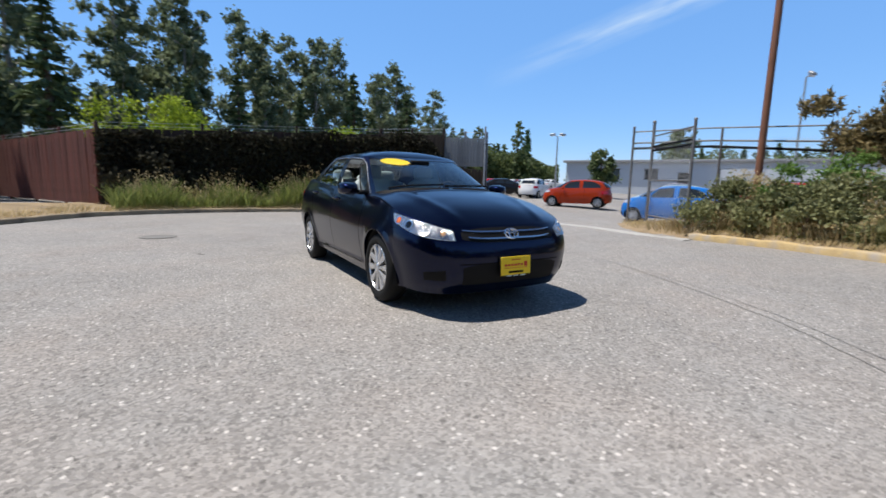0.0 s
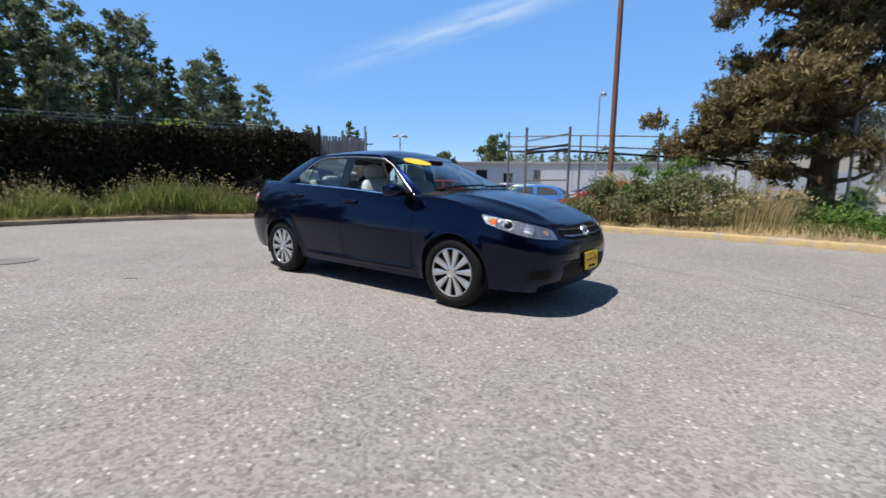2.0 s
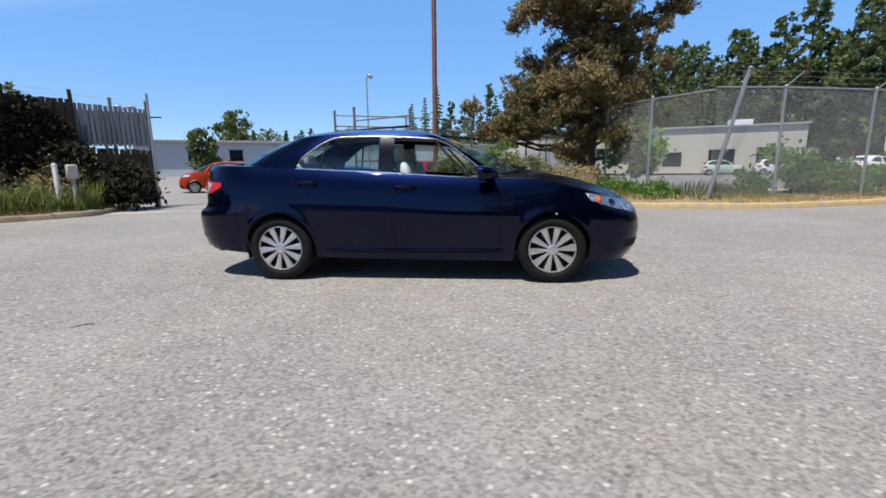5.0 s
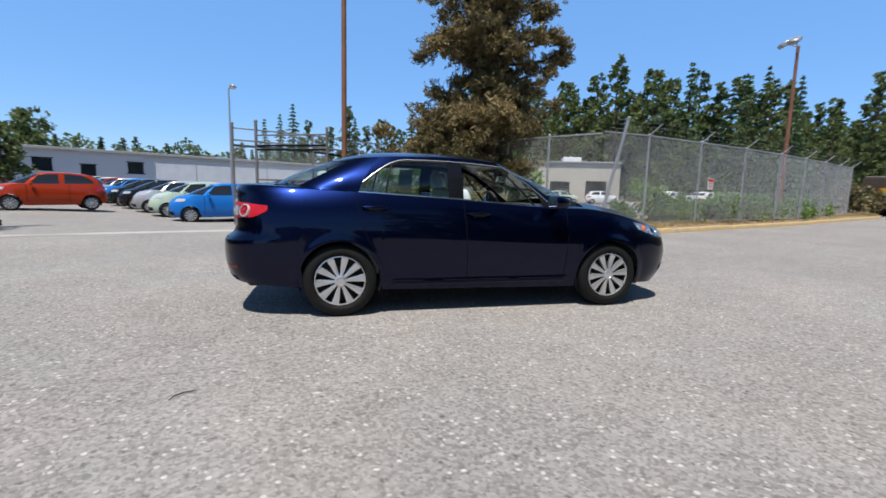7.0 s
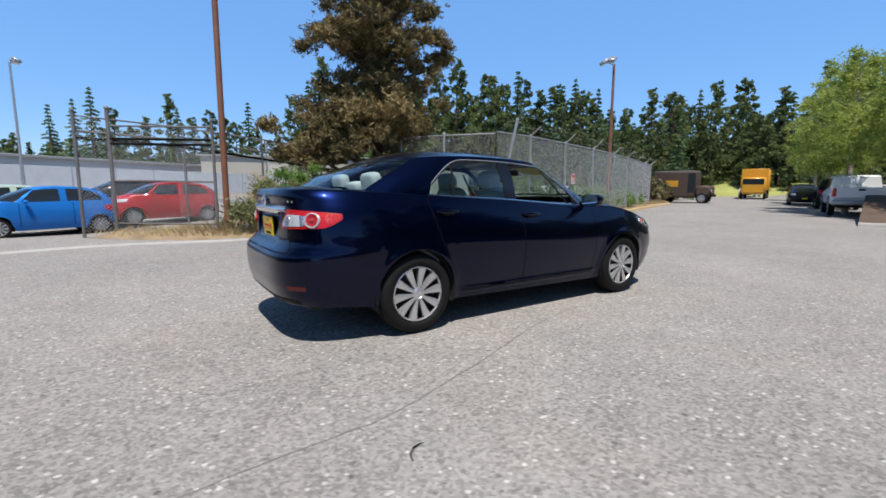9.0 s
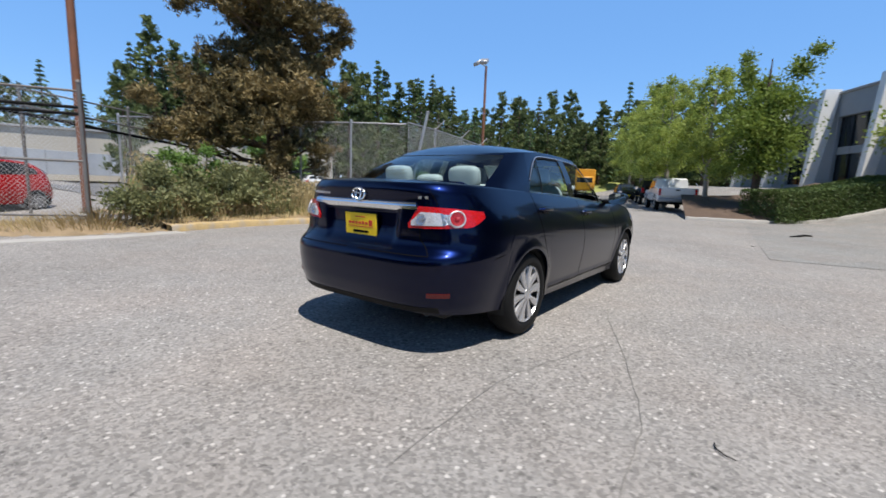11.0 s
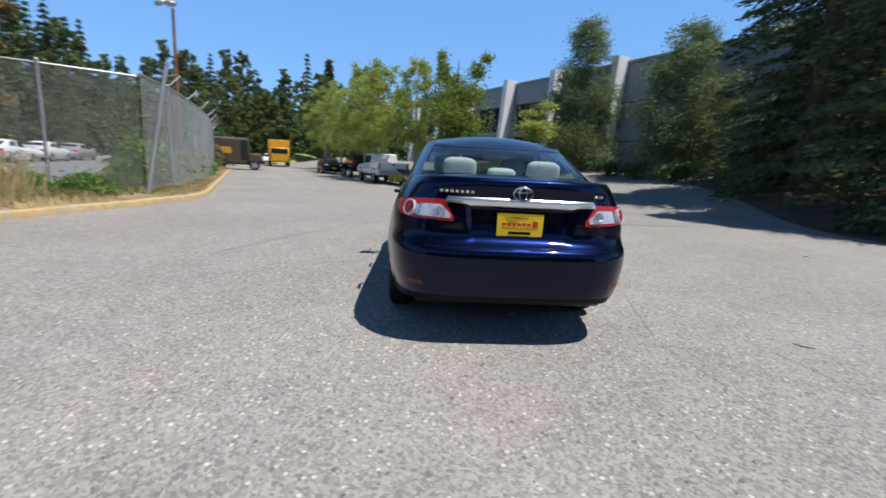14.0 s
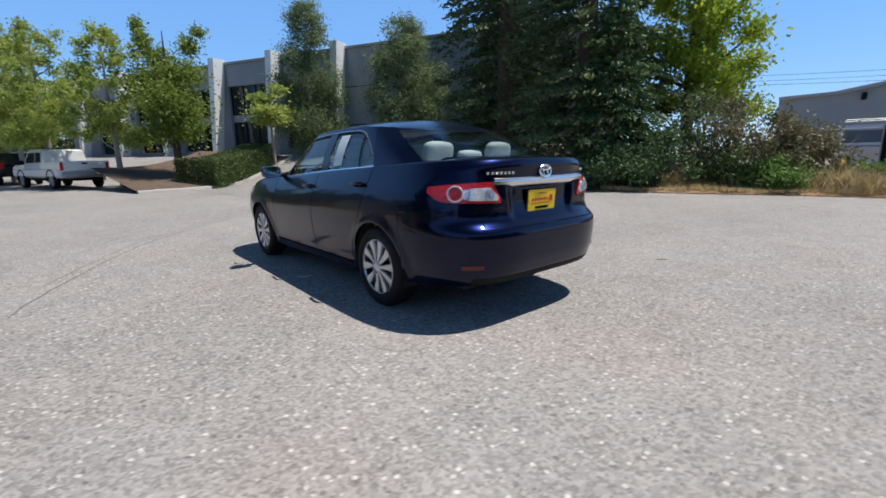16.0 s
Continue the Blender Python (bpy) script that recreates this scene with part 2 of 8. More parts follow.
M = {}
M["asphalt"] = asphalt_mat("asphalt", 0.264, (1.03, 0.975, 0.915))
M["drive"] = asphalt_mat("drive_asphalt", 0.245, (1.0, 0.98, 0.93))
M["back_lot"] = asphalt_mat("back_lot_asphalt", 0.17, (0.98, 0.98, 1.0))
M["seam"] = mat("tar_seam", (0.185, 0.175, 0.16), 0.8, vary=0.3)
M["concrete"] = mat("concrete", (0.42, 0.40, 0.37), 0.85, vary=0.15, dark=(0.2, 0.18, 0.16), darkamount=0.5)
M["kerb_yellow"] = mat("worn_yellow_kerb", (0.50, 0.36, 0.17), 0.8, vary=0.25, scale=6, dark=(0.38, 0.33, 0.27), darkscale=3.5, darkamount=0.9)
M["kerb_grey"] = mat("worn_grey_kerb", (0.30, 0.235, 0.15), 0.85, vary=0.25, dark=(0.12, 0.09, 0.06), darkscale=2.0, darkamount=0.8)
M["dirt"] = mat("dry_soil", (0.30, 0.22, 0.13), 0.95, vary=0.3, scale=1.5, fine=25, bump=0.6, dark=(0.12, 0.09, 0.05), darkscale=1.2, darkamount=0.6)
M["red_soil"] = mat("dry_reddish_soil", (0.36, 0.225, 0.13), 0.95, vary=0.35, scale=1.5, fine=25, bump=0.6, dark=(0.16, 0.10, 0.06), darkscale=1.6, darkamount=0.6)
M["mulch"] = mat("bark_mulch", (0.115, 0.078, 0.055), 0.95, vary=0.35, scale=2, fine=30, bump=0.8)
M["lawn"] = mat("rough_grass", (0.16, 0.17, 0.05), 0.95, vary=0.35, scale=0.5, fine=12, bump=0.7)
M["navy"] = paint_mat("navy_metallic_paint", (0.0018, 0.0048, 0.027), 0.92, 0.30)
M["tyre"] = mat("tyre_rubber", (0.007, 0.007, 0.007), 0.7, vary=0.3, scale=9, bump=0.1, spec=0.25)
M["black"] = mat("black_plastic", (0.0035, 0.0035, 0.004), 0.65, vary=0.2, bump=0.05, spec=0.2)
M["gloss_black"] = mat("gloss_black", (0.008, 0.008, 0.01), 0.12, vary=0.1, bump=0)
M["under"] = mat("underbody", (0.01, 0.01, 0.01), 0.9, vary=0.2)
M["chrome"] = mat("chrome", (0.80, 0.81, 0.83), 0.20, 1.0, vary=0.04, bump=0)
M["silver"] = mat("silver_hubcap", (0.58, 0.58, 0.59), 0.26, 0.7, vary=0.08, scale=8, bump=0)
M["reflector"] = mat("lamp_reflector", (0.62, 0.63, 0.66), 0.16, 0.9, vary=0.30, scale=16, fine=45, bump=0.9)
M["lamp_grey"] = mat("lamp_bezel", (0.42, 0.44, 0.48), 0.2, 0.8, vary=0.4, scale=30, bump=0.3)
M["amber"] = mat("amber_lens", (0.75, 0.17, 0.012), 0.14, vary=0.15, scale=20, bump=0.1, coat=1)
# pale amber that paints the turn signal's reflection inside the headlight
M["amber_pale"] = mat("pale_amber_reflection", (0.70, 0.42, 0.22), 0.2, 0.5, vary=0.4, scale=40, bump=0.4)
M["red_lens"] = mat("red_lens", (0.46, 0.005, 0.006), 0.12, vary=0.35, scale=30, fine=70, bump=0.35, coat=0.6)
M["red_core"] = mat("brake_lamp_core", (0.36, 0.006, 0.008), 0.14, vary=0.4, scale=40, fine=90, bump=0.5, coat=0.6)
M["red_dark"] = mat("dark_red_reflector", (0.10, 0.006, 0.007), 0.25, vary=0.15, scale=25, bump=0.1)
M["clear_lens"] = mat("frosted_clear_lens", (0.66, 0.65, 0.66), 0.12, 0.35, vary=0.3, scale=22, fine=60, bump=0.3, coat=1)
M["yellow"] = mat("yellow_card", (0.88, 0.60, 0.010), 0.45, vary=0.06, bump=0)
M["red_print"] = mat("red_print", (0.55, 0.035, 0.012), 0.5, vary=0.05, bump=0)
M["black_print"] = mat("black_print", (0.006, 0.006, 0.007), 0.95, vary=0.05, bump=0, spec=0.05)
M["paper"] = mat("pale_paper", (0.70, 0.82, 0.80), 0.6, vary=0.1, bump=0)
M["seat"] = mat("grey_cloth", (0.53, 0.60, 0.61), 0.9, vary=0.12, scale=8, fine=120, bump=0.3)
M["trim_dark"] = mat("dark_interior", (0.035, 0.034, 0.034), 0.8, vary=0.2, bump=0.1)
M["trim_beige"] = mat("ash_interior", (0.26, 0.26, 0.25), 0.8, vary=0.15, bump=0.1)
M["glass"] = glass_mat("tinted_car_glass", (0.66, 0.77, 0.76), f0=0.11)
M["glass_clear"] = glass_mat("clear_lens_glass", (0.93, 0.95, 0.96))
M["glass_far"] = mat("dark_window", (0.02, 0.025, 0.03), 0.06, vary=0.1, bump=0)
M["mirror"] = mat("mirror_glass", (0.8, 0.82, 0.84), 0.02, 1.0, vary=0.0, bump=0)
M["galv"] = mat("galvanised_steel", (0.42, 0.43, 0.44), 0.45, 0.6, vary=0.2, scale=5, fine=30, bump=0.1, dark=(0.25, 0.2, 0.16), darkscale=2.5, darkamount=0.3)
M["wire"] = mat("galvanised_wire", (0.66, 0.67, 0.68), 0.5, 0.1, vary=0.15, bump=0)
M["gate_steel"] = mat("dull_gate_steel", (0.20, 0.195, 0.19), 0.6, 0.4, vary=0.25, scale=4, bump=0.1, dark=(0.12, 0.08, 0.06), darkamount=0.5)
M["rust"] = mat("rusted_steel", (0.21, 0.085, 0.045), 0.85, 0.1, vary=0.35, scale=6, bump=0.3)
M["pole"] = mat("brown_painted_steel", (0.23, 0.095, 0.05), 0.65, vary=0.25, scale=1.5, fine=20, bump=0.15, dark=(0.11, 0.05, 0.03), darkscale=1.4, darkamount=0.6)
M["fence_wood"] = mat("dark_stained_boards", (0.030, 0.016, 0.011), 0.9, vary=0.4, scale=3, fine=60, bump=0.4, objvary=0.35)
M["fence_red"] = mat("red_brown_boards", (0.115, 0.033, 0.022), 0.8, vary=0.3, scale=3, fine=60, bump=0.4, objvary=0.22)
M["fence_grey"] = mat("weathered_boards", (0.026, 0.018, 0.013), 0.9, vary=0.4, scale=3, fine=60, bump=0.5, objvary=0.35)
M["fence_pale"] = mat("pale_grey_slats", (0.13, 0.145, 0.165), 0.7, vary=0.25, scale=3, fine=40, bump=0.2, objvary=0.2)
M["bark"] = mat("bark", (0.11, 0.075, 0.05), 0.95, vary=0.35, scale=5, fine=24, bump=1.0)
M["bark_pale"] = mat("pale_bark", (0.30, 0.27, 0.23), 0.9, vary=0.35, scale=5, fine=24, bump=0.6)
M["needle_brown"] = leaf_mat("browning_needles", (0.030, 0.036, 0.014), (0.35, 0.262, 0.115), through=0.22)
M["needle_dark"] = leaf_mat("dark_needles", (0.018, 0.034, 0.013), (0.190, 0.250, 0.105), through=0.26)
M["needle_mid"] = leaf_mat("conifer_needles", (0.050, 0.095, 0.034), (0.150, 0.235, 0.090), through=0.2)
M["leaf_lime"] = leaf_mat("lime_leaves", (0.180, 0.260, 0.020), (0.450, 0.540, 0.065), through=0.5)
M["leaf_yellow"] = leaf_mat("yellow_green_leaves", (0.210, 0.280, 0.055), (0.480, 0.540, 0.140), through=0.5)
M["leaf_ash"] = leaf_mat("ash_leaves", (0.11, 0.17, 0.028), (0.32, 0.40, 0.085), through=0.4)
M["leaf_mid"] = leaf_mat("mid_green_leaves", (0.096, 0.184, 0.038), (0.228, 0.350, 0.088), through=0.35)
M["leaf_birch"] = leaf_mat("grey_green_leaves", (0.090, 0.140, 0.060), (0.280, 0.340, 0.160), through=0.45)
M["leaf_wood"] = leaf_mat("woodland_leaves", (0.052, 0.080, 0.028), (0.205, 0.250, 0.090), through=0.4)
M["leaf_poplar"] = leaf_mat("poplar_leaves", (0.065, 0.095, 0.042), (0.290, 0.330, 0.190), through=0.4)
M["leaf_hedge"] = leaf_mat("hedge_leaves", (0.042, 0.078, 0.026), (0.15, 0.205, 0.060), through=0.25)
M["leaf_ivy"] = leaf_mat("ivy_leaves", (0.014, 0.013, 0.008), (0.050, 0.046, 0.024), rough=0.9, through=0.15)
M["leaf_shrub"] = leaf_mat("shrub_leaves", (0.085, 0.108, 0.040), (0.32, 0.315, 0.145), through=0.3)
M["leaf_brown"] = leaf_mat("brownish_shrub", (0.10, 0.095, 0.045), (0.28, 0.24, 0.12), through=0.25)
M["grass_green"] = leaf_mat("green_grass", (0.12, 0.175, 0.042), (0.33, 0.36, 0.115), through=0.45)
M["grass_dry"] = leaf_mat("dry_grass", (0.37, 0.285, 0.14), (0.66, 0.53, 0.29), through=0.35)
M["wall_pale"] = mat("pale_painted_wall", (0.47, 0.50, 0.53), 0.8, vary=0.08, scale=0.3, fine=8, bump=0.1)
M["wall_grey"] = mat("grey_concrete_panels", (0.27, 0.285, 0.295), 0.85, vary=0.12, scale=0.4, fine=10, bump=0.15)
M["wall_beige"] = mat("beige_wall", (0.46, 0.42, 0.35), 0.85, vary=0.1, scale=0.4, fine=10, bump=0.1)
M["fin"] = mat("pale_concrete_fin", (0.78, 0.77, 0.73), 0.8, vary=0.1, scale=1.0, fine=12, bump=0.1)
M["screen"] = mat("pale_screen_fabric", (0.58, 0.60, 0.62), 0.85, vary=0.15, scale=1.2, fine=20, bump=0.1)
M["bank"] = mat("sunlit_bank_grass", (0.30, 0.31, 0.09), 0.95, vary=0.35, scale=0.3, fine=6, bump=0.6)
M["roof"] = mat("roof_edge", (0.30, 0.30, 0.30), 0.7, vary=0.1)
M["white"] = paint_mat("white_paint", (0.72, 0.72, 0.71), 0.0, 0.4)
M["c_orange"] = paint_mat("orange_red_paint", (0.34, 0.036, 0.010), 0.1, 0.4)
M["c_blue"] = paint_mat("bright_blue_paint", (0.016, 0.16, 0.52), 0.1, 0.4)
M["c_green"] = paint_mat("pale_green_paint", (0.42, 0.52, 0.42), 0.0, 0.4)
M["c_silver"] = paint_mat("silver_paint", (0.45, 0.46, 0.48), 0.4, 0.35)
M["c_black"] = paint_mat("black_paint", (0.012, 0.012, 0.014), 0.0, 0.4)
M["c_red"] = paint_mat("red_paint", (0.36, 0.014, 0.016), 0.0, 0.4)
M["c_tan"] = paint_mat("tan_paint", (0.30, 0.27, 0.23), 0.2, 0.4)
M["bus_yellow"] = mat("yellow_vehicle_paint", (0.62, 0.30, 0.02), 0.4, vary=0.08, bump=0)
M["box_brown"] = mat("brown_container_paint", (0.070, 0.045, 0.032), 0.7, vary=0.25, bump=0.1)
M["hydrant"] = mat("yellow_hydrant_paint", (0.65, 0.42, 0.03), 0.5, vary=0.1)
M["flower"] = mat("white_flower", (0.6, 0.58, 0.5), 0.8, vary=0.1, bump=0)
M["hill"] = mat("far_wooded_hill", (0.035, 0.055, 0.03), 0.95, vary=0.4, scale=0.05, fine=0.4, bump=0)


# ---- mesh tools ----
def box_hull(sx, sy, sz, b):
    """Vertices and faces of a box with chamfered edges, centred."""
    bm = bmesh.new()
    hx, hy, hz = sx / 2, sy / 2, sz / 2
    b = min(b, hx * 0.9, hy * 0.9, hz * 0.9)
    for i in (-1, 1):
        for j in (-1, 1):
            for k in (-1, 1):
                if b > 0:
                    bm.verts.new((i * (hx - b), j * (hy - b), k * hz))
                    bm.verts.new((i * (hx - b), j * hy, k * (hz - b)))
                    bm.verts.new((i * hx, j * (hy - b), k * (hz - b)))
                else:
                    bm.verts.new((i * hx, j * hy, k * hz))
    bmesh.ops.convex_hull(bm, input=bm.verts)
    bmesh.ops.dissolve_limit(bm, angle_limit=0.02, verts=bm.verts, edges=bm.edges)
    bm.verts.index_update()
    v = [tuple(q.co) for q in bm.verts]
    f = [[q.index for q in p.verts] for p in bm.faces]
    bm.free()
    return v, f


HULLS = {}


class G:
    """Gathers vertices and faces for one mesh."""

    def __init__(self):
        self.v, self.f = [], []

    def add(self, vs, fs, m=None):
        k = len(self.v)
        self.v += [tuple(m @ Vector(p)) for p in vs] if m is not None else [tuple(p) for p in vs]
        self.f += [[i + k for i in q] for q in fs]
        return self

    def box(self, c, s, b=0.0, rz=0.0, m=None):
        key = (round(s[0], 4), round(s[1], 4), round(s[2], 4), round(b, 4))
        if key not in HULLS:
            HULLS[key] = box_hull(*key)
        q = pose(c[0], c[1], c[2], 0, 0, rz)
        return self.add(*HULLS[key], m @ q if m is not None else q)

    def tube(self, pts, r, n=8, caps=True):
        pts = [Vector(p) for p in pts]
        rs = list(r) if hasattr(r, "__len__") else [r] * len(pts)
        vs, fs = [], []
        for i, p in enumerate(pts):
            d = (pts[min(i + 1, len(pts) - 1)] - pts[max(i - 1, 0)]).normalized()
            a = d.orthogonal().normalized() if i == 0 else (a - d * a.dot(d)).normalized()
            c = d.cross(a)
            for k in range(n):
                w = 2 * math.pi * k / n
                vs.append(p + (a * math.cos(w) + c * math.sin(w)) * rs[i])
        for i in range(len(pts) - 1):
            for k in range(n):
                fs.append([i * n + k, i * n + (k + 1) % n, (i + 1) * n + (k + 1) % n, (i + 1) * n + k])
        if caps:
            fs.append(list(range(n))[::-1])
            fs.append([(len(pts) - 1) * n + k for k in range(n)])
        return self.add(vs, fs)

    def lathe(self, prof, n=32, m=None, closed=False):
        """Turns (radius, height) pairs about the z axis."""
        vs = [(r * math.cos(2 * math.pi * k / n), r * math.sin(2 * math.pi * k / n), h) for r, h in prof for k in range(n)]
        fs = [[i * n + k, i * n + (k + 1) % n, (i + 1) * n + (k + 1) % n, (i + 1) * n + k] for i in range(len(prof) - 1) for k in range(n)]
        if closed:
            i = len(prof) - 1
            fs += [[i * n + k, i * n + (k + 1) % n, (k + 1) % n, k] for k in range(n)]
        return self.add(vs, fs, m)

    def grid(self, rows, flip=False, skip=None):
        """Joins rows of equal length into a sheet."""
        w = len(rows[0])
        vs = [p for r in rows for p in r]
        fs = []
        for i in range(len(rows) - 1):
            for k in range(w - 1):
                if skip and skip(i, k):
                    continue
                q = [i * w + k, i * w + k + 1, (i + 1) * w + k + 1, (i + 1) * w + k]
                fs.append(q[::-1] if flip else q)
        return self.add(vs, fs)

    def mesh(self, name, material, smooth=True, angle=38):
        me = bpy.data.meshes.new(name)
        me.from_pydata(self.v, [], self.f)
        me.materials.append(material)
        if smooth and len(me.polygons):
            me.polygons.foreach_set("use_smooth", [True] * len(me.polygons))
            me.set_sharp_from_angle(angle=radians(angle))
        me.update()
        return me


def part(name, g, material, parent=None, label="", smooth=True, angle=38, at=None):
    """One mesh object; under a thing or a part when parent is given."""
    ob = new(name, g if isinstance(g, bpy.types.Mesh) else g.mesh(name, material, smooth, angle))
    if parent is not None:
        ob.parent = parent
    if at is not None:
        ob.matrix_basis = at
    if label:
        tagged(ob, label)
    return ob


def thing(name, label, category, m=None, group="", kind=""):
    ob = new(name)
    ob.empty_display_size = 0.2
    if m is not None:
        ob.matrix_basis = m
    return tagged(ob, label, category, group, kind)


def quads_mesh(name, v, material):
    """A mesh of loose four-cornered leaves from an array (n, 4, 3)."""
    n = len(v)
    me = bpy.data.meshes.new(name)
    me.vertices.add(4 * n)
    me.vertices.foreach_set("co", np.ascontiguousarray(v, dtype=np.float32).ravel())
    me.loops.add(4 * n)
    me.loops.foreach_set("vertex_index", np.arange(4 * n, dtype=np.int32))
    me.polygons.add(n)
    me.polygons.foreach_set("loop_start", np.arange(0, 4 * n, 4, dtype=np.int32))
    me.polygons.foreach_set("loop_total", np.full(n, 4, dtype=np.int32))
    me.materials.append(material)
    me.update(calc_edges=True)
    me.validate()
    return me


def leaf_quads(rng, p, size, out=None, long=1.6, droop=0.0):
    """Leaf quads at points p, with random turns; out: rough outward directions."""
    n = len(p)
    d = rng.normal(size=(n, 3))
    if out is not None:
        d = d * 0.75 + out
    d[:, 2] -= droop
    d /= np.linalg.norm(d, axis=1, keepdims=True)
    e = np.cross(d, rng.normal(size=(n, 3)))
    e /= np.linalg.norm(e, axis=1, keepdims=True) + 1e-9
    s = (np.asarray(size) * rng.uniform(0.6, 1.35, n))[:, None]
    a, b = d * s * long * 0.5, e * s * 0.5
    return np.stack([p - a, p - a * 0.1 + b, p + a, p - a * 0.1 - b], axis=1)


def lobes_points(rng, lobes, n):
    """Points near the skins of ellipsoids (cx, cy, cz, rx, ry, rz)."""
    L = np.array(lobes, dtype=float)
    w = L[:, 3] * L[:, 4] + L[:, 4] * L[:, 5] + L[:, 3] * L[:, 5]
    k = rng.choice(len(L), n, p=w / w.sum())
    u = rng.normal(size=(n, 3))
    u /= np.linalg.norm(u, axis=1, keepdims=True)
    r = np.where(rng.random(n) < 0.35, rng.uniform(0.45, 1.0, n), np.minimum(np.abs(rng.normal(0, 0.72, n)), 1.55))
    return L[k, :3] + u * L[k, 3:] * r[:, None], u


def crown(name, seed, lobes, n, size, material, long=1.6, droop=0.0):
    rng = np.random.default_rng(seed)
    p, u = lobes_points(rng, lobes, n)
    return quads_mesh(name, leaf_quads(rng, p, size, u, long, droop), material)


def gz(x, y):
    """Height of the paved ground."""
    def ss(v):
        v = min(max(v, 0.0), 1.0)
        return v * v * (3 - 2 * v)
    d = (x - 22.8) * -0.46 + (y + 11.4) * 0.89
    z = 1.45 * ss((10.5 - d) / 10.5) * ss((x + 3.0) / 12.0)
    z += 0.018 * min(max(y - 9.0, 0.0), 45.0) * ss((9.0 - x) / 8.0)
    z += 0.011 * min(max(x - 18.0, 0.0), 80.0)
    # shallow drainage dip along the row of parked cars
    off = (x + 5.5) * 0.84 + (y - 13.8) * 0.542
    z -= 0.33 * math.exp(-(off / 4.0) ** 2) * ss((y - 9.0) / 4.0)
    return z


# ---- cars ----
def table(xs, ys, w=0.06):
    """A smoothed curve through points, as a function."""
    xs, ys = np.array(xs, float), np.array(ys, float)
    o = np.argsort(xs)
    xs, ys = xs[o], ys[o]
    t = np.linspace(xs[0] - 3 * w - 0.2, xs[-1] + 3 * w + 0.2, 1200)
    v = np.interp(t, xs, ys)
    st = t[1] - t[0]
    k = np.exp(-0.5 * (np.arange(-int(3 * w / st), int(3 * w / st) + 1) * st / w) ** 2)
    k /= k.sum()
    h = len(k) // 2
    v = np.convolve(np.pad(v, h, mode="edge"), k, mode="valid")
    return lambda q: float(np.interp(q, t, v))


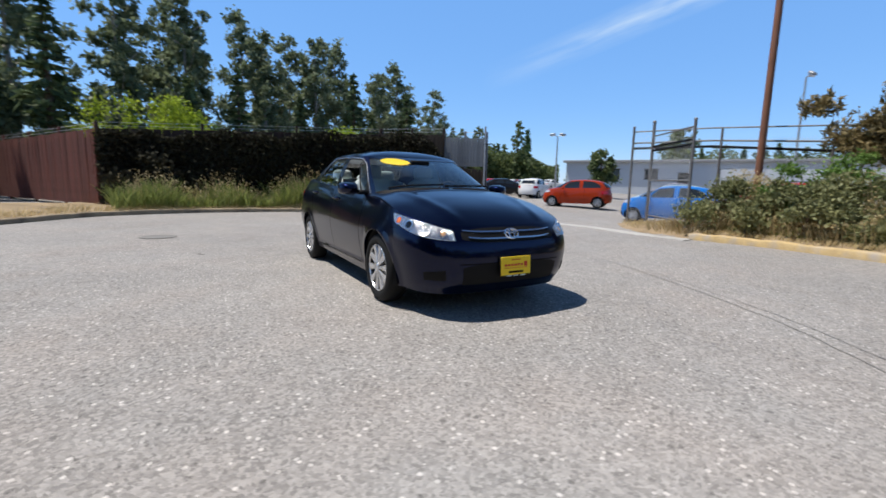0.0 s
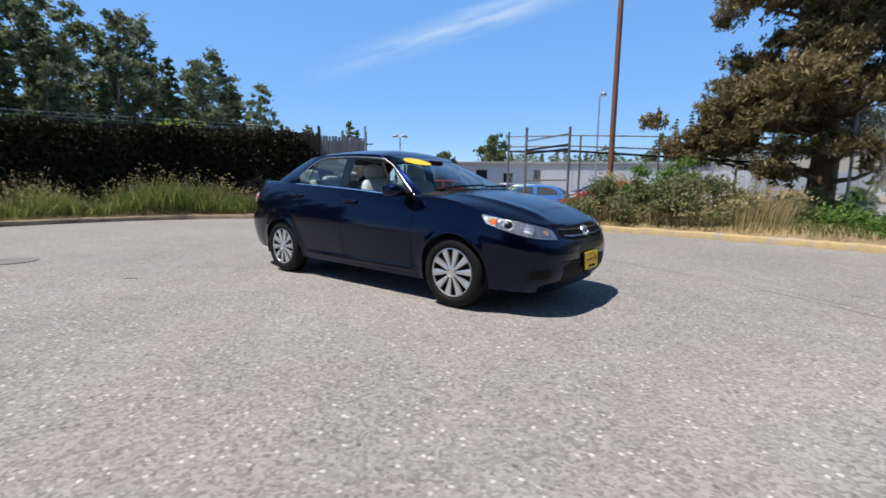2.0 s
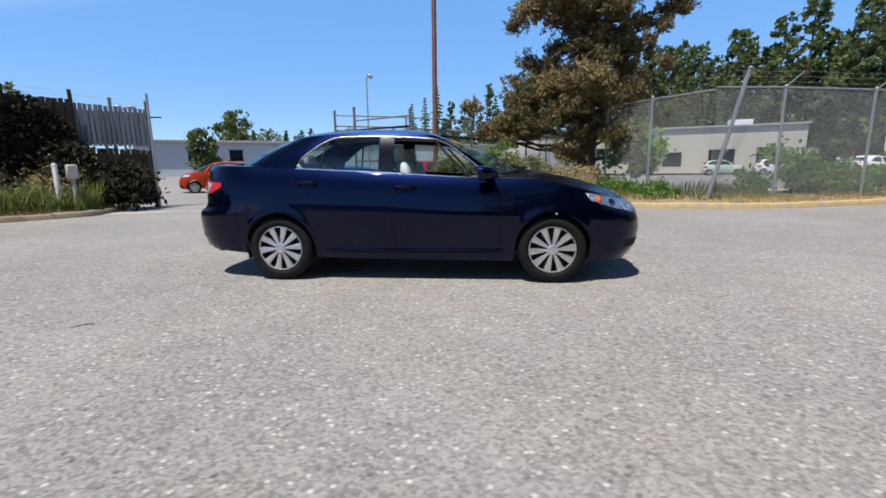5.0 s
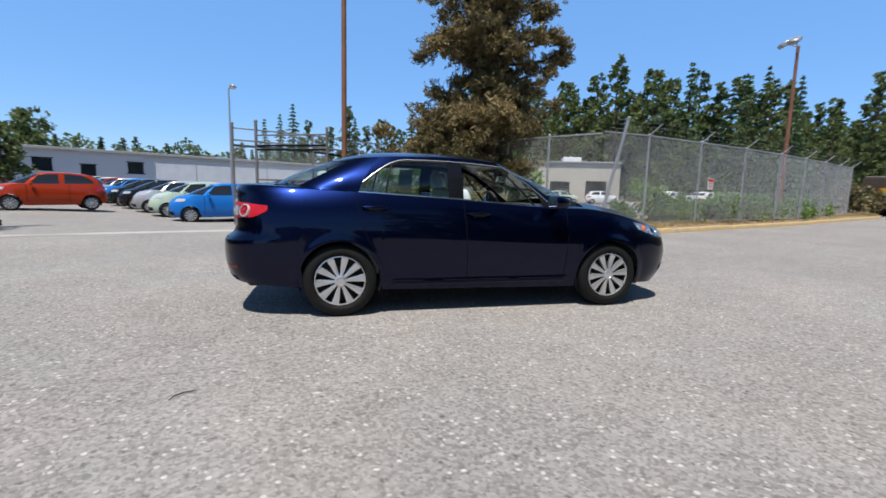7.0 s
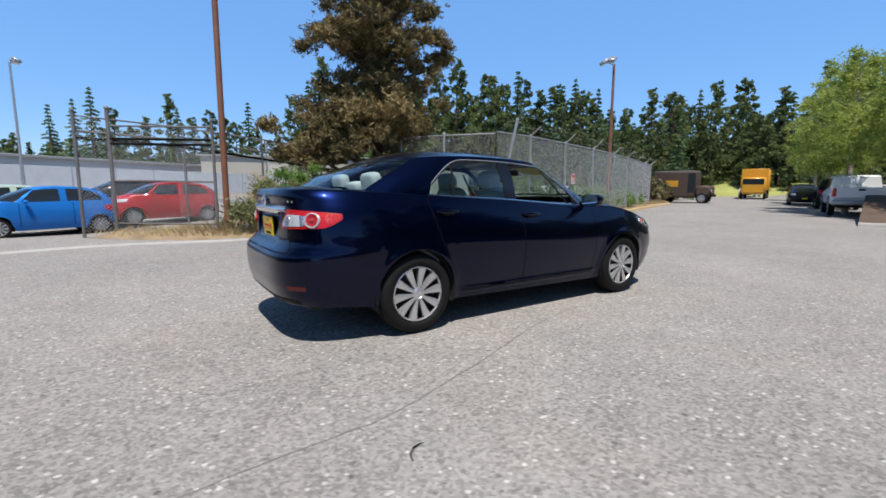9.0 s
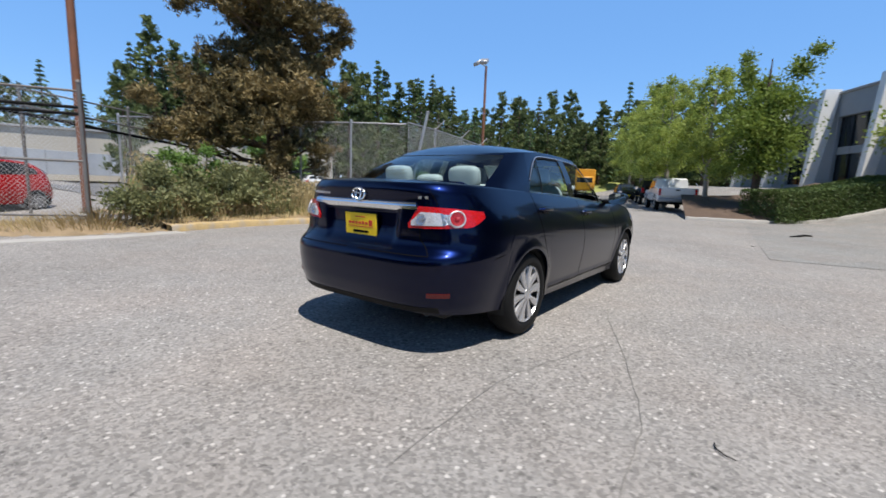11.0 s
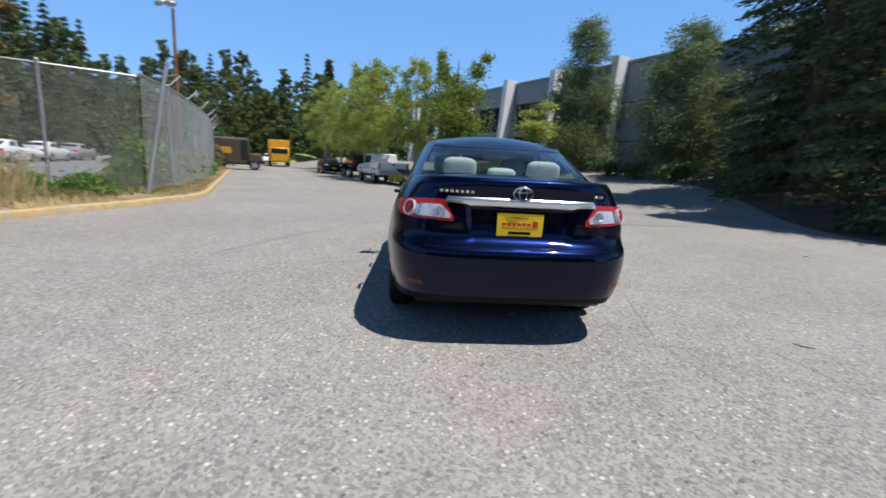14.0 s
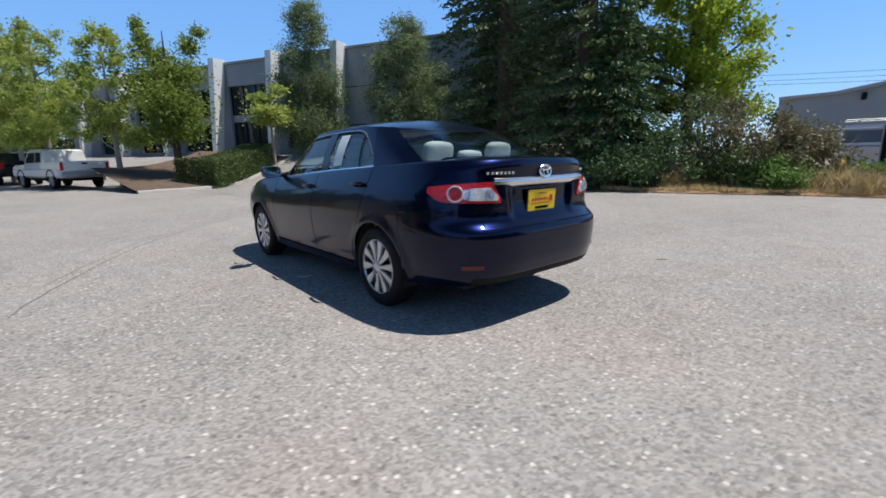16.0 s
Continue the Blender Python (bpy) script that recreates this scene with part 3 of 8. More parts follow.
class Shape:
    """The surface of a car body: rings of rounded plan outline, by height, and the cabin above them."""

    def __init__(s, x0f, x0r, af, ar, half, nf, nr, ins_f, ins_r, tumble, shoulder, bottom, centre, axles, wheel_r, arch_r, cab):
        s.x0f, s.x0r, s.af, s.ar, s.half, s.nf, s.nr = x0f, x0r, af, ar, half, nf, nr
        s.ins_f, s.ins_r, s.tum = table(*ins_f, 0.022), table(*ins_r, 0.016), table(*tumble, 0.05)
        s.zs, s.zb, s.hc = table(*shoulder, 0.10), table(*bottom, 0.12), table(*centre, 0.06)
        s.axles, s.wr, s.arch = axles, wheel_r, arch_r
        s.cab = cab
        s.zroof = table(*cab["roof"], 0.12)
        s.zbase = table(*cab["base_z"], 0.08)
        s.fancy = "amp" in cab
        if s.fancy:
            s.amp = table(*cab["amp"], 0.12)

    def body(s, p, z):
        """Point on the half body at ring parameter p (0 nose, 1 to 2 side, 3 tail) and height z."""
        t = s.tum(z)
        if p < 1:
            a = p * math.pi / 2
            c, q = max(math.cos(a), 0) ** (2 / s.nf), max(math.sin(a), 0) ** (2 / s.nf)
            x, y = s.x0f + (s.af - s.ins_f(z)) * c, (s.half - t) * q
        elif p <= 2:
            x, y = s.x0f + (s.x0r - s.x0f) * (p - 1), s.half - t
        else:
            a = (3 - p) * math.pi / 2
            c, q = max(math.cos(a), 0) ** (2 / s.nr), max(math.sin(a), 0) ** (2 / s.nr)
            x, y = s.x0r - (s.ar - s.ins_r(z)) * c, (s.half - t) * q
        if s.fancy:
            # rounded shoulder under the belt line, a ridge along the sill, the hollow round the rear plate
            d = max(s.zs(x) - z, -0.02)
            if d < 0.36:
                y -= s.amp(x) * (1 - d / 0.36) ** 2 * min(1.0, y / 0.5)
            if -0.93 < x < 0.93:
                y += 0.013 * math.exp(-((z - 0.297) / 0.016) ** 2) * min(1.0, (0.93 - abs(x)) / 0.1)
            if p > 2 and 0.66 < z < 0.96:
                e = min(1.0, max(0.0, (0.345 + 0.12 * (z - 0.70) - y) / 0.05))
                h = min(1.0, (0.96 - z) / 0.03) * min(1.0, max(0.0, (z - 0.69) / 0.14))
                x += 0.030 * e * e * (3 - 2 * e) * h
        for ax in s.axles:
            r = math.hypot(x - ax, z - s.wr)
            y += 0.013 * math.exp(-((r - s.arch - 0.004) / 0.045) ** 2) * min(1.0, y / 0.4)
        return Vector((x, y, z))

    def cabin(s, p, v):
        """Point on the half cabin at ring parameter p and height share v (0 belt, 1 roof edge)."""
        k = s.cab
        lo = lambda a: a[0] + (a[1] - a[0]) * v
        hw = lo(k["half"]) + 0.022 * math.sin(math.pi * v)
        bow = 0.035 * math.sin(math.pi * v)
        if p < 1:
            a = p * math.pi / 2
            c, q = max(math.cos(a), 0) ** (2 / k["nf"]), max(math.sin(a), 0) ** (2 / k["nf"])
            x, y, xb = k["x0f"] + (lo(k["af"]) + bow) * c, hw * q, k["x0f"] + k["af"][0] * c
            xr = k["x0f"] + k["af"][1] * c
        elif p <= 2:
            x = k["x0f"] + (k["x0r"] - k["x0f"]) * (p - 1)
            y, xb, xr = hw, x, x
        else:
            a = (3 - p) * math.pi / 2
            c, q = max(math.cos(a), 0) ** (2 / k["nr"]), max(math.sin(a), 0) ** (2 / k["nr"])
            x, y, xb = k["x0r"] - (lo(k["ar"]) + bow * 1.7) * c, hw * q, k["x0r"] - k["ar"][0] * c
            xr = k["x0r"] - k["ar"][1] * c
        z0, z1 = s.zbase(xb), s.zroof(xr) - k["edge"]
        if s.fancy and 2.06 < p < 2.62:
            # the rear pillar flows out into the shoulder
            w = min(1.0, (p - 2.06) / 0.10) * min(1.0, (2.62 - p) / 0.25) * max(0.0, 1 - v) ** 4
            yb = s.half - s.amp(xb) - 0.022
            y += w * max(0.0, yb - y)
            z0 += min(1.0, (p - 2.06) / 0.10) * min(0.0, s.zs(xb) - 0.004 - z0)
        return Vector((x, y, z0 + (z1 - z0) * v))

    def rim(s, p, lo=0.03, hi=0.885):
        """Upper edge of the side windows, as a height share of the cabin."""
        if p > 1.5:
            e = min(1.0, max(0.0, (-0.60 - s.cabin(p, 0.5).x) / 0.50))
            return lo + (hi - lo) * max(0.02, 1 - e ** 4)
        e = max(0.0, 1 - (p - 0.735) / 0.16)
        return hi - 0.12 * e * e

    def p_at(s, x, z=0.6):
        """Ring parameter at which the body side has this x."""
        lo, hi = 0.0, 3.0
        for _ in range(40):
            mid = (lo + hi) / 2
            if s.body(mid, z).x > x:
                lo = mid
            else:
                hi = mid
        return lo

    def p_y(s, y, front, z=0.6):
        """Ring parameter on the nose or tail at which the body has this half width."""
        lo, hi = (0.0, 1.0) if front else (3.0, 2.0)
        for _ in range(40):
            mid = (lo + hi) / 2
            if s.body(mid, z).y < y:
                lo = mid
            else:
                hi = mid
        return lo

    def skin(s, fn, p, w, side, off=0.0):
        """Surface point lifted by off along the outward normal; side 1 left, -1 right."""
        q = fn(p, w)
        e = 0.004
        a = fn(min(p + e, 3.0), w) - fn(max(p - e, 0.0), w)
        b = fn(p, w + e) - fn(p, w - e)
        n = b.cross(a)
        n = n.normalized() if n.length > 1e-9 else Vector((1, 0, 0))
        mid = Vector((0, 0, q.z))
        if n.dot(q - mid) < 0:
            n = -n
        q = q + n * off
        return Vector((q.x, q.y * side, q.z))

    def patch(s, g, fn, ps, lo, hi, side, off, nv=6, skirt=0.004, fan=None):
        """A sheet over the surface between two height curves along ps, with turned-down edges."""
        rows = []
        m = len(ps)
        for i, p in enumerate(ps):
            t = i / (m - 1)
            a, b = lo(t), hi(t)
            r = [s.skin(fn, p, a, side, -skirt)]
            r += [s.skin(fn, p, a + (b - a) * k / nv, side, off) for k in range(nv + 1)]
            r += [s.skin(fn, p, b, side, -skirt)]
            rows.append(r)
        first = [s.skin(fn, ps[0], lo(0) + (hi(0) - lo(0)) * min(max((k - 1) / nv, 0), 1), side, -skirt) for k in range(nv + 3)]
        last = [s.skin(fn, ps[-1], lo(1) + (hi(1) - lo(1)) * min(max((k - 1) / nv, 0), 1), side, -skirt) for k in range(nv + 3)]
        return g.grid([first] + rows + [last], flip=side > 0)

    def ribbon(s, g, fn, path, side, half, off=0.0012):
        """A thin strip along a path of (p, w) on the surface."""
        pts = [s.skin(fn, p, w, side, off) for p, w in path]
        nor = [(s.skin(fn, p, w, side, off + 0.02) - q).normalized() for (p, w), q in zip(path, pts)]
        rows = []
        for i, q in enumerate(pts):
            d = (pts[min(i + 1, len(pts) - 1)] - pts[max(i - 1, 0)]).normalized()
            c = d.cross(nor[i]).normalized() * half
            rows.append([q - c, q - c * 0.5 + nor[i] * 0.0006, q + c * 0.5 + nor[i] * 0.0006, q + c])
        return g.grid(rows)


def span(a, b, n):
    return [a + (b - a) * i / n for i in range(n + 1)]


def even_ps(s, n_end, n_side, z=0.55):
    """Ring parameters with even spacing along the outline."""
    out = []
    for a, b, n in ((0, 1, n_end), (1, 2, n_side), (2, 3, n_end)):
        t = span(a, b, 300)
        pts = [s.body(q, z) for q in t]
        L = np.concatenate([[0], np.cumsum([(pts[i + 1] - pts[i]).length for i in range(300)])])
        out += list(np.interp(np.linspace(0, L[-1], n + 1)[:-1], L, t))
    return out + [3.0]


SEDAN = Shape(
    1.05, -1.1, 1.145, 1.20, 0.882, 4.2, 4.6,
    ([0.16, 0.22, 0.28, 0.36, 0.50, 0.58, 0.65, 0.70, 0.76, 0.85], [0.13, 0.10, 0.045, 0.01, 0.0, 0.015, 0.045, 0.085, 0.15, 0.27]),
    ([0.22, 0.28, 0.34, 0.44, 0.55, 0.64, 0.675, 0.70, 0.75, 0.85, 0.95, 1.03, 1.07, 1.11, 1.16], [0.14, 0.09, 0.035, 0.008, 0.0, 0.004, 0.022, 0.075, 0.100, 0.100, 0.105, 0.098, 0.078, 0.095, 0.14]),
    ([0.16, 0.22, 0.28, 0.34, 0.45, 0.55, 0.62, 0.70, 0.78, 0.88, 0.95, 1.02, 1.10, 1.18], [0.090, 0.070, 0.058, 0.045, 0.022, 0.006, 0.0, 0.002, 0.006, 0.010, 0.013, 0.016, 0.018, 0.020]),
    ([2.25, 2.12, 2.0, 1.8, 1.6, 1.4, 1.2, 1.0, 0.8, 0.3, -0.3, -1.16, -1.6, -2.0, -2.15, -2.3], [0.735, 0.755, 0.79, 0.85, 0.895, 0.93, 0.955, 0.965, 0.957, 0.985, 1.03, 1.075, 1.10, 1.115, 1.12, 1.12]),
    ([2.3, 2.0, 1.7, 0.9, -0.9, -1.7, -2.0, -2.3], [0.20, 0.20, 0.22, 0.20, 0.22, 0.26, 0.28, 0.30]),
    ([2.15, 2.0, 1.8, 1.5, 1.2, 1.0, 0.8, 0, -1.2, -1.5, -1.8, -2.05, -2.13], [0.765, 0.835, 0.90, 0.975, 1.03, 1.05, 1.06, 1.08, 1.12, 1.135, 1.143, 1.145, 1.14]),
    (1.3, -1.3), 0.316, 0.348,
    dict(x0f=0.10, x0r=-0.70, af=(1.05, 0.16), ar=(1.19, 0.66), half=(0.752, 0.585), nf=3.5, nr=3.3, edge=0.068,
         roof=([0.5, 0.26, 0.0, -0.4, -0.8, -1.06, -1.3], [1.415, 1.44, 1.466, 1.482, 1.476, 1.458, 1.428]),
         base_z=([1.2, 1.1, 0.9, 0.7, 0.3, -0.3, -1.16, -1.5, -1.75, -1.95], [1.035, 1.03, 0.985, 0.955, 0.982, 1.025, 1.07, 1.10, 1.122, 1.13]),
         amp=([2.2, 1.95, 1.5, 1.0, -1.1, -1.5, -2.2], [0.0, 0.012, 0.060, 0.100, 0.100, 0.130, 0.145])))

HATCH = Shape(
    0.80, -0.80, 0.98, 0.97, 0.80, 2.6, 3.0,
    ([0.18, 0.26, 0.36, 0.50, 0.60, 0.70, 0.80, 0.90], [0.10, 0.04, 0.005, 0.0, 0.02, 0.06, 0.13, 0.24]),
    ([0.2, 0.3, 0.45, 0.6, 0.8, 0.95, 1.05], [0.10, 0.03, 0.0, 0.01, 0.06, 0.10, 0.14]),
    ([0.18, 0.28, 0.40, 0.60, 0.78, 0.9, 1.0, 1.1], [0.08, 0.05, 0.015, 0.0, 0.012, 0.04, 0.075, 0.12]),
    ([1.8, 1.6, 1.3, 1.0, 0.6, 0.0, -0.8, -1.4, -1.8], [0.76, 0.85, 0.94, 0.985, 0.975, 0.985, 1.01, 1.03, 1.03]),
    ([1.8, 1.3, 0.7, -0.7, -1.8], [0.20, 0.22, 0.20, 0.22, 0.28]),
    ([1.7, 1.5, 1.2, 1.0, 0.0, -1.6, -1.75], [0.80, 0.93, 1.0, 1.03, 1.05, 1.05, 1.02]),
    (1.15, -1.15), 0.285, 0.33,
    dict(x0f=0.15, x0r=-0.75, af=(0.98, 0.22), ar=(0.96, 0.62), half=(0.70, 0.54), nf=2.7, nr=2.7, edge=0.04,
         roof=([0.6, 0.35, 0.0, -0.5, -1.0, -1.4], [1.38, 1.41, 1.45, 1.46, 1.42, 1.34]),
         base_z=([1.2, 0.9, 0.6, 0.0, -0.8, -1.75], [1.04, 1.0, 0.975, 0.985, 1.01, 1.04])))


def wheel_part(parent, x, y, r, width, side, fine, rim_mat, name="wheel"):
    """A road wheel with tyre, dark rim and a ten-spoke cover; side 1 looks to +y."""
    w = new(name)
    w.empty_display_size = 0.1
    w.parent = parent
    w.matrix_basis = pose(x, y * side, r, -90 * side, 0, 0)
    n = 56 if fine else 16
    h = width / 2
    rr = r * 0.685
    tyre = [(rr, h - 0.03), (rr + 0.012, h - 0.004), (r * 0.80, h), (r - 0.028, h - 0.008), (r - 0.008, h - 0.028), (r, h - 0.06), (r, -h + 0.05), (r - 0.02, -h + 0.01), (r * 0.8, -h), (rr, -h + 0.03)]
    part("tyre", G().lathe(tyre, n), M["tyre"], w, angle=60)
    part("rim", G().lathe([(rr + 0.002, h - 0.032), (rr - 0.006, h - 0.05), (rr - 0.012, -h + 0.03)], n).lathe([(rr - 0.008, h - 0.075), (0.001, h - 0.07)], n), M["under"], w)
    ring = G().lathe([(rr + 0.004, h - 0.024), (rr - 0.002, h - 0.010), (rr - 0.008, h - 0.008), (rr - 0.014, h - 0.022)], n)
    hub = [(0.052, h - 0.03), (0.050, h - 0.006), (0.034, h + 0.001), (0.031, h - 0.003), (0.001, h - 0.002)]
    ring.lathe([(a * r / 0.316, b) for a, b in hub], 24 if fine else 8)
    part("hubcap", ring, rim_mat, w)
    ns = 10
    sp = G()
    a0, a1 = 0.046 * r / 0.316, rr - 0.012
    rows = []
    for i in range(5):
        t = i / 4
        d = a0 + (a1 - a0) * t
        hw = (0.0130 + 0.0235 * t) * r / 0.316
        z = h - 0.008 - 0.006 * math.sin(t * math.pi) - 0.004 * t
        rows.append([(d, -hw, z - 0.02), (d, -hw * 0.86, z - 0.002), (d, -hw * 0.2, z + 0.002), (d, hw * 0.2, z + 0.002), (d, hw * 0.86, z - 0.002), (d, hw, z - 0.02)])
    sp.grid(rows, flip=True)
    if fine:
        me = sp.mesh("spoke", rim_mat)
        for k in range(ns):
            o = new("spoke", me)
            o.parent = w
            o.matrix_basis = pose(0, 0, 0, 0, 0, 360 / ns * k + 6)
    else:
        al = G()
        for k in range(ns):
            al.add(sp.v, sp.f, pose(0, 0, 0, 0, 0, 360 / ns * k))
        part("spokes", al, rim_mat, w)
    return w


def car_shell(S, root, paint, n_end, n_side, rows_n, glass, fine):
    """Body, cabin, windows, underside and wheels common to every car."""
    ps = even_ps(S, n_end, n_side)
    zlow, ztop = [], []
    for p in ps:
        x = S.body(p, 0.55).x
        b = S.zb(x)
        for ax in S.axles:
            if abs(x - ax) < S.arch:
                b = max(b, S.wr + math.sqrt(S.arch ** 2 - (x - ax) ** 2))
        zlow.append(b)
        ztop.append(S.zs(x))
    g = G()
    deck = S.cab
    x_front = deck["x0f"] + deck["af"][0] - 0.05
    x_rear = deck["x0r"] - deck["ar"][0] + 0.05
    for side in (1, -1):
        rows = []
        lip = []
        for p, b in zip(ps, zlow):
            q = S.body(p, b)
            k = 0.05 if q.y > 0.3 else 0.0
            lip.append(Vector((q.x - (0.04 if p < 0.8 else (-0.04 if p > 2.2 else 0)), (q.y - k) * side, q.z + 0.012)))
        rows.append(lip)
        for i in range(rows_n + 1):
            v = i / rows_n
            rows.append([Vector((q.x, q.y * side, q.z)) for q in (S.body(p, b + (t - b) * v) for p, b, t in zip(ps, zlow, ztop))])
        us = [0, 0.02, 0.05] + span(0.05, 1.0, 24 if fine else 7)[1:]
        top = rows[-1]
        caps = []
        for u in us[1:]:
            r = []
            for q in top:
                f = 1 - (1 - u) ** 2.4
                cx = min(max(q.x, x_rear + 0.02), x_front + 0.40)
                x, y = cx + (q.x - cx) * (1 - u), q.y * (1 - u)
                z = S.hc(x) - (S.hc(q.x) - q.z) * (1 - f)
                if S.fancy and x > 1.0:
                    # two soft ridges along the bonnet
                    k = min(1.0, (x - 1.0) / 0.2) * min(1.0, max(0.0, (2.10 - x) / 0.2))
                    z += 0.011 * k * math.exp(-((abs(y) - 0.60 + 0.17 * (x - 1.0)) / 0.055) ** 2) * min(1.0, u / 0.1)
                r.append(Vector((x, y, z)))
            caps.append(r)
        nb = len(rows)
        rows += caps

        def hole(i, k):
            if i < nb + 2:
                return False
            return x_rear < rows[0][k].x < x_front and x_rear < rows[0][k + 1].x < x_front
        g.grid(rows, flip=side < 0, skip=hole)
    part("body", g, paint, root, angle=50)
    # cabin: breaks along the ring for pillars and windows
    pw = {"wind": 0.66, "a": 0.745, "b0": 1.42, "b1": 1.60, "c0": 2.30, "c1": 2.50}
    pw.update(S.cab.get("pw", {}))
    d = 12 if fine else 4
    segs = [(0, pw["wind"], d + 4, "windshield"), (pw["wind"], pw["a"], 3, ""), (pw["a"], pw["b0"], d, "front_side_window"), (pw["b0"], pw["b1"], 2, ""), (pw["b1"], pw["c0"], d, "rear_side_window"), (pw["c0"], pw["c1"], 4, ""), (pw["c1"], 3.0, d + 4, "rear_window")]
    vb = {"windshield": (0.02, 0.93), "front_side_window": (0.03, 0.885), "rear_side_window": (0.03, 0.885), "rear_window": (0.06, 0.93), "": (0, 0)}
    cab = G()
    wins = {}
    for side in (1, -1):
        tops = []
        for a, b, n, kind in segs:
            pp = span(a, b, n)
            lo, hi = vb[kind]
            if kind and S.fancy and "side" in kind:
                hs = [S.rim(p, lo, hi) for p in pp]
            elif kind == "rear_side_window":
                hs = [lo + (hi - lo) * (1 - 0.50 * max(0.0, (i / n - 0.62) / 0.38) ** 2) for i in range(n + 1)]
            else:
                hs = [hi] * (n + 1)

            def at(p, v):
                if S.fancy and p > pw["c0"]:
                    # the rear pillar is broader at its foot
                    edge = pw["c1"] + 0.14 * (1 - min(1.0, v)) ** 1.5
                    if p >= pw["c1"]:
                        p = 3 - (3 - p) * (3 - edge) / (3 - pw["c1"])
                    else:
                        p = pw["c0"] + (p - pw["c0"]) * (edge - pw["c0"]) / (pw["c1"] - pw["c0"])
                return S.skin(S.cabin, p, v, side) if 0.0005 < p < 2.9995 else Vector((S.cabin(p, v).x, 0, S.cabin(p, v).z))
            if kind:
                below = [[at(p, v) for p in pp] for v in (0, lo)]
                m8 = 8 if fine else 3
                pane = [[at(p, lo + (h - lo) * k / m8) for p, h in zip(pp, hs)] for k in range(m8 + 1)]
                m5 = 5 if fine else 1
                above = [[at(p, h + (1 - h) * k / m5) for p, h in zip(pp, hs)] for k in range(m5 + 1)]
                cab.grid(below, flip=side < 0)
                cab.grid(above, flip=side < 0)
                inset = 0.006 if fine else 0.0
                gl = [[Vector((q.x, q.y - side * inset * (1 if abs(q.y) > 0.3 else 0), q.z - 0.003)) for q in r] for r in pane]
                wins.setdefault((kind, 0 if kind in ("windshield", "rear_window") else side), G()).grid(gl, flip=side < 0)
                rows = above
            else:
                rows = [[at(p, v) for p in pp] for v in span(0, 1.0, 10 if fine else 4)]
                cab.grid(rows, flip=side < 0)
            tops += rows[-1] if not tops else rows[-1][1:]
        caps = [tops]
        for u in ((0.04, 0.08, 0.14, 0.2, 0.3, 0.4, 0.5, 0.6, 0.7, 0.8, 0.9, 1.0) if fine else (0.1, 0.3, 0.6, 1.0)):
            r = []
            for q in tops:
                f = 1 - (1 - u) ** 2.2
                cx = min(max(q.x, S.cab["x0r"] - 0.2), S.cab["x0f"] - 0.2)
                x = cx + (q.x - cx) * (1 - u)
                r.append(Vector((x, q.y * (1 - u), S.zroof(x) - (S.zroof(q.x) - q.z) * (1 - f))))
            caps.append(r)
        cab.grid(caps, flip=side < 0)
    part("cabin_shell", cab, paint, root, angle=50)
    for (kind, sd), w in wins.items():
        if fine and (kind, sd) == ("front_side_window", -1):
            continue      # this window is wound down
        o = part(kind, w, glass, root)
        o.visible_shadow = False
    # dark underside and wheel housings
    L0, L1 = S.body(0, 0.5).x, S.body(3, 0.5).x
    u = G()
    for side in (1, -1):
        lows = [S.body(p, b) for p, b in zip(ps, zlow)]
        for ax in S.axles:
            arc = [(ax + S.arch * math.cos(t), S.wr + S.arch * math.sin(t)) for t in span(-0.3, math.pi + 0.3, 14)]
            u.grid([[Vector((x, yy * side, z)) for x, z in arc] for yy in (S.half - 0.03, S.half - 0.30, 0.0)], flip=side > 0)
    ax0, ax1 = S.axles
    fl = lambda a, b, yy: u.box(((a + b) / 2, 0, 0.30), (abs(a - b), 2 * yy, 0.10), 0.02)
    fl(ax0 - S.arch, ax1 + S.arch, S.half - 0.10)
    fl(L0 - 0.24, ax0 + S.arch, S.half - 0.28)
    fl(ax1 - S.arch, L1 + 0.22, S.half - 0.22)
    fl(ax0 + S.arch, ax0 - S.arch, S.half - 0.31)
    fl(ax1 + S.arch, ax1 - S.arch, S.half - 0.31)
    part("underbody", u, M["under"], root)
    for ax in S.axles:
        for side in (1, -1):
            wheel_part(root, ax, S.half - 0.112, S.wr, 0.205 if fine else 0.18, side, fine, M["silver"])


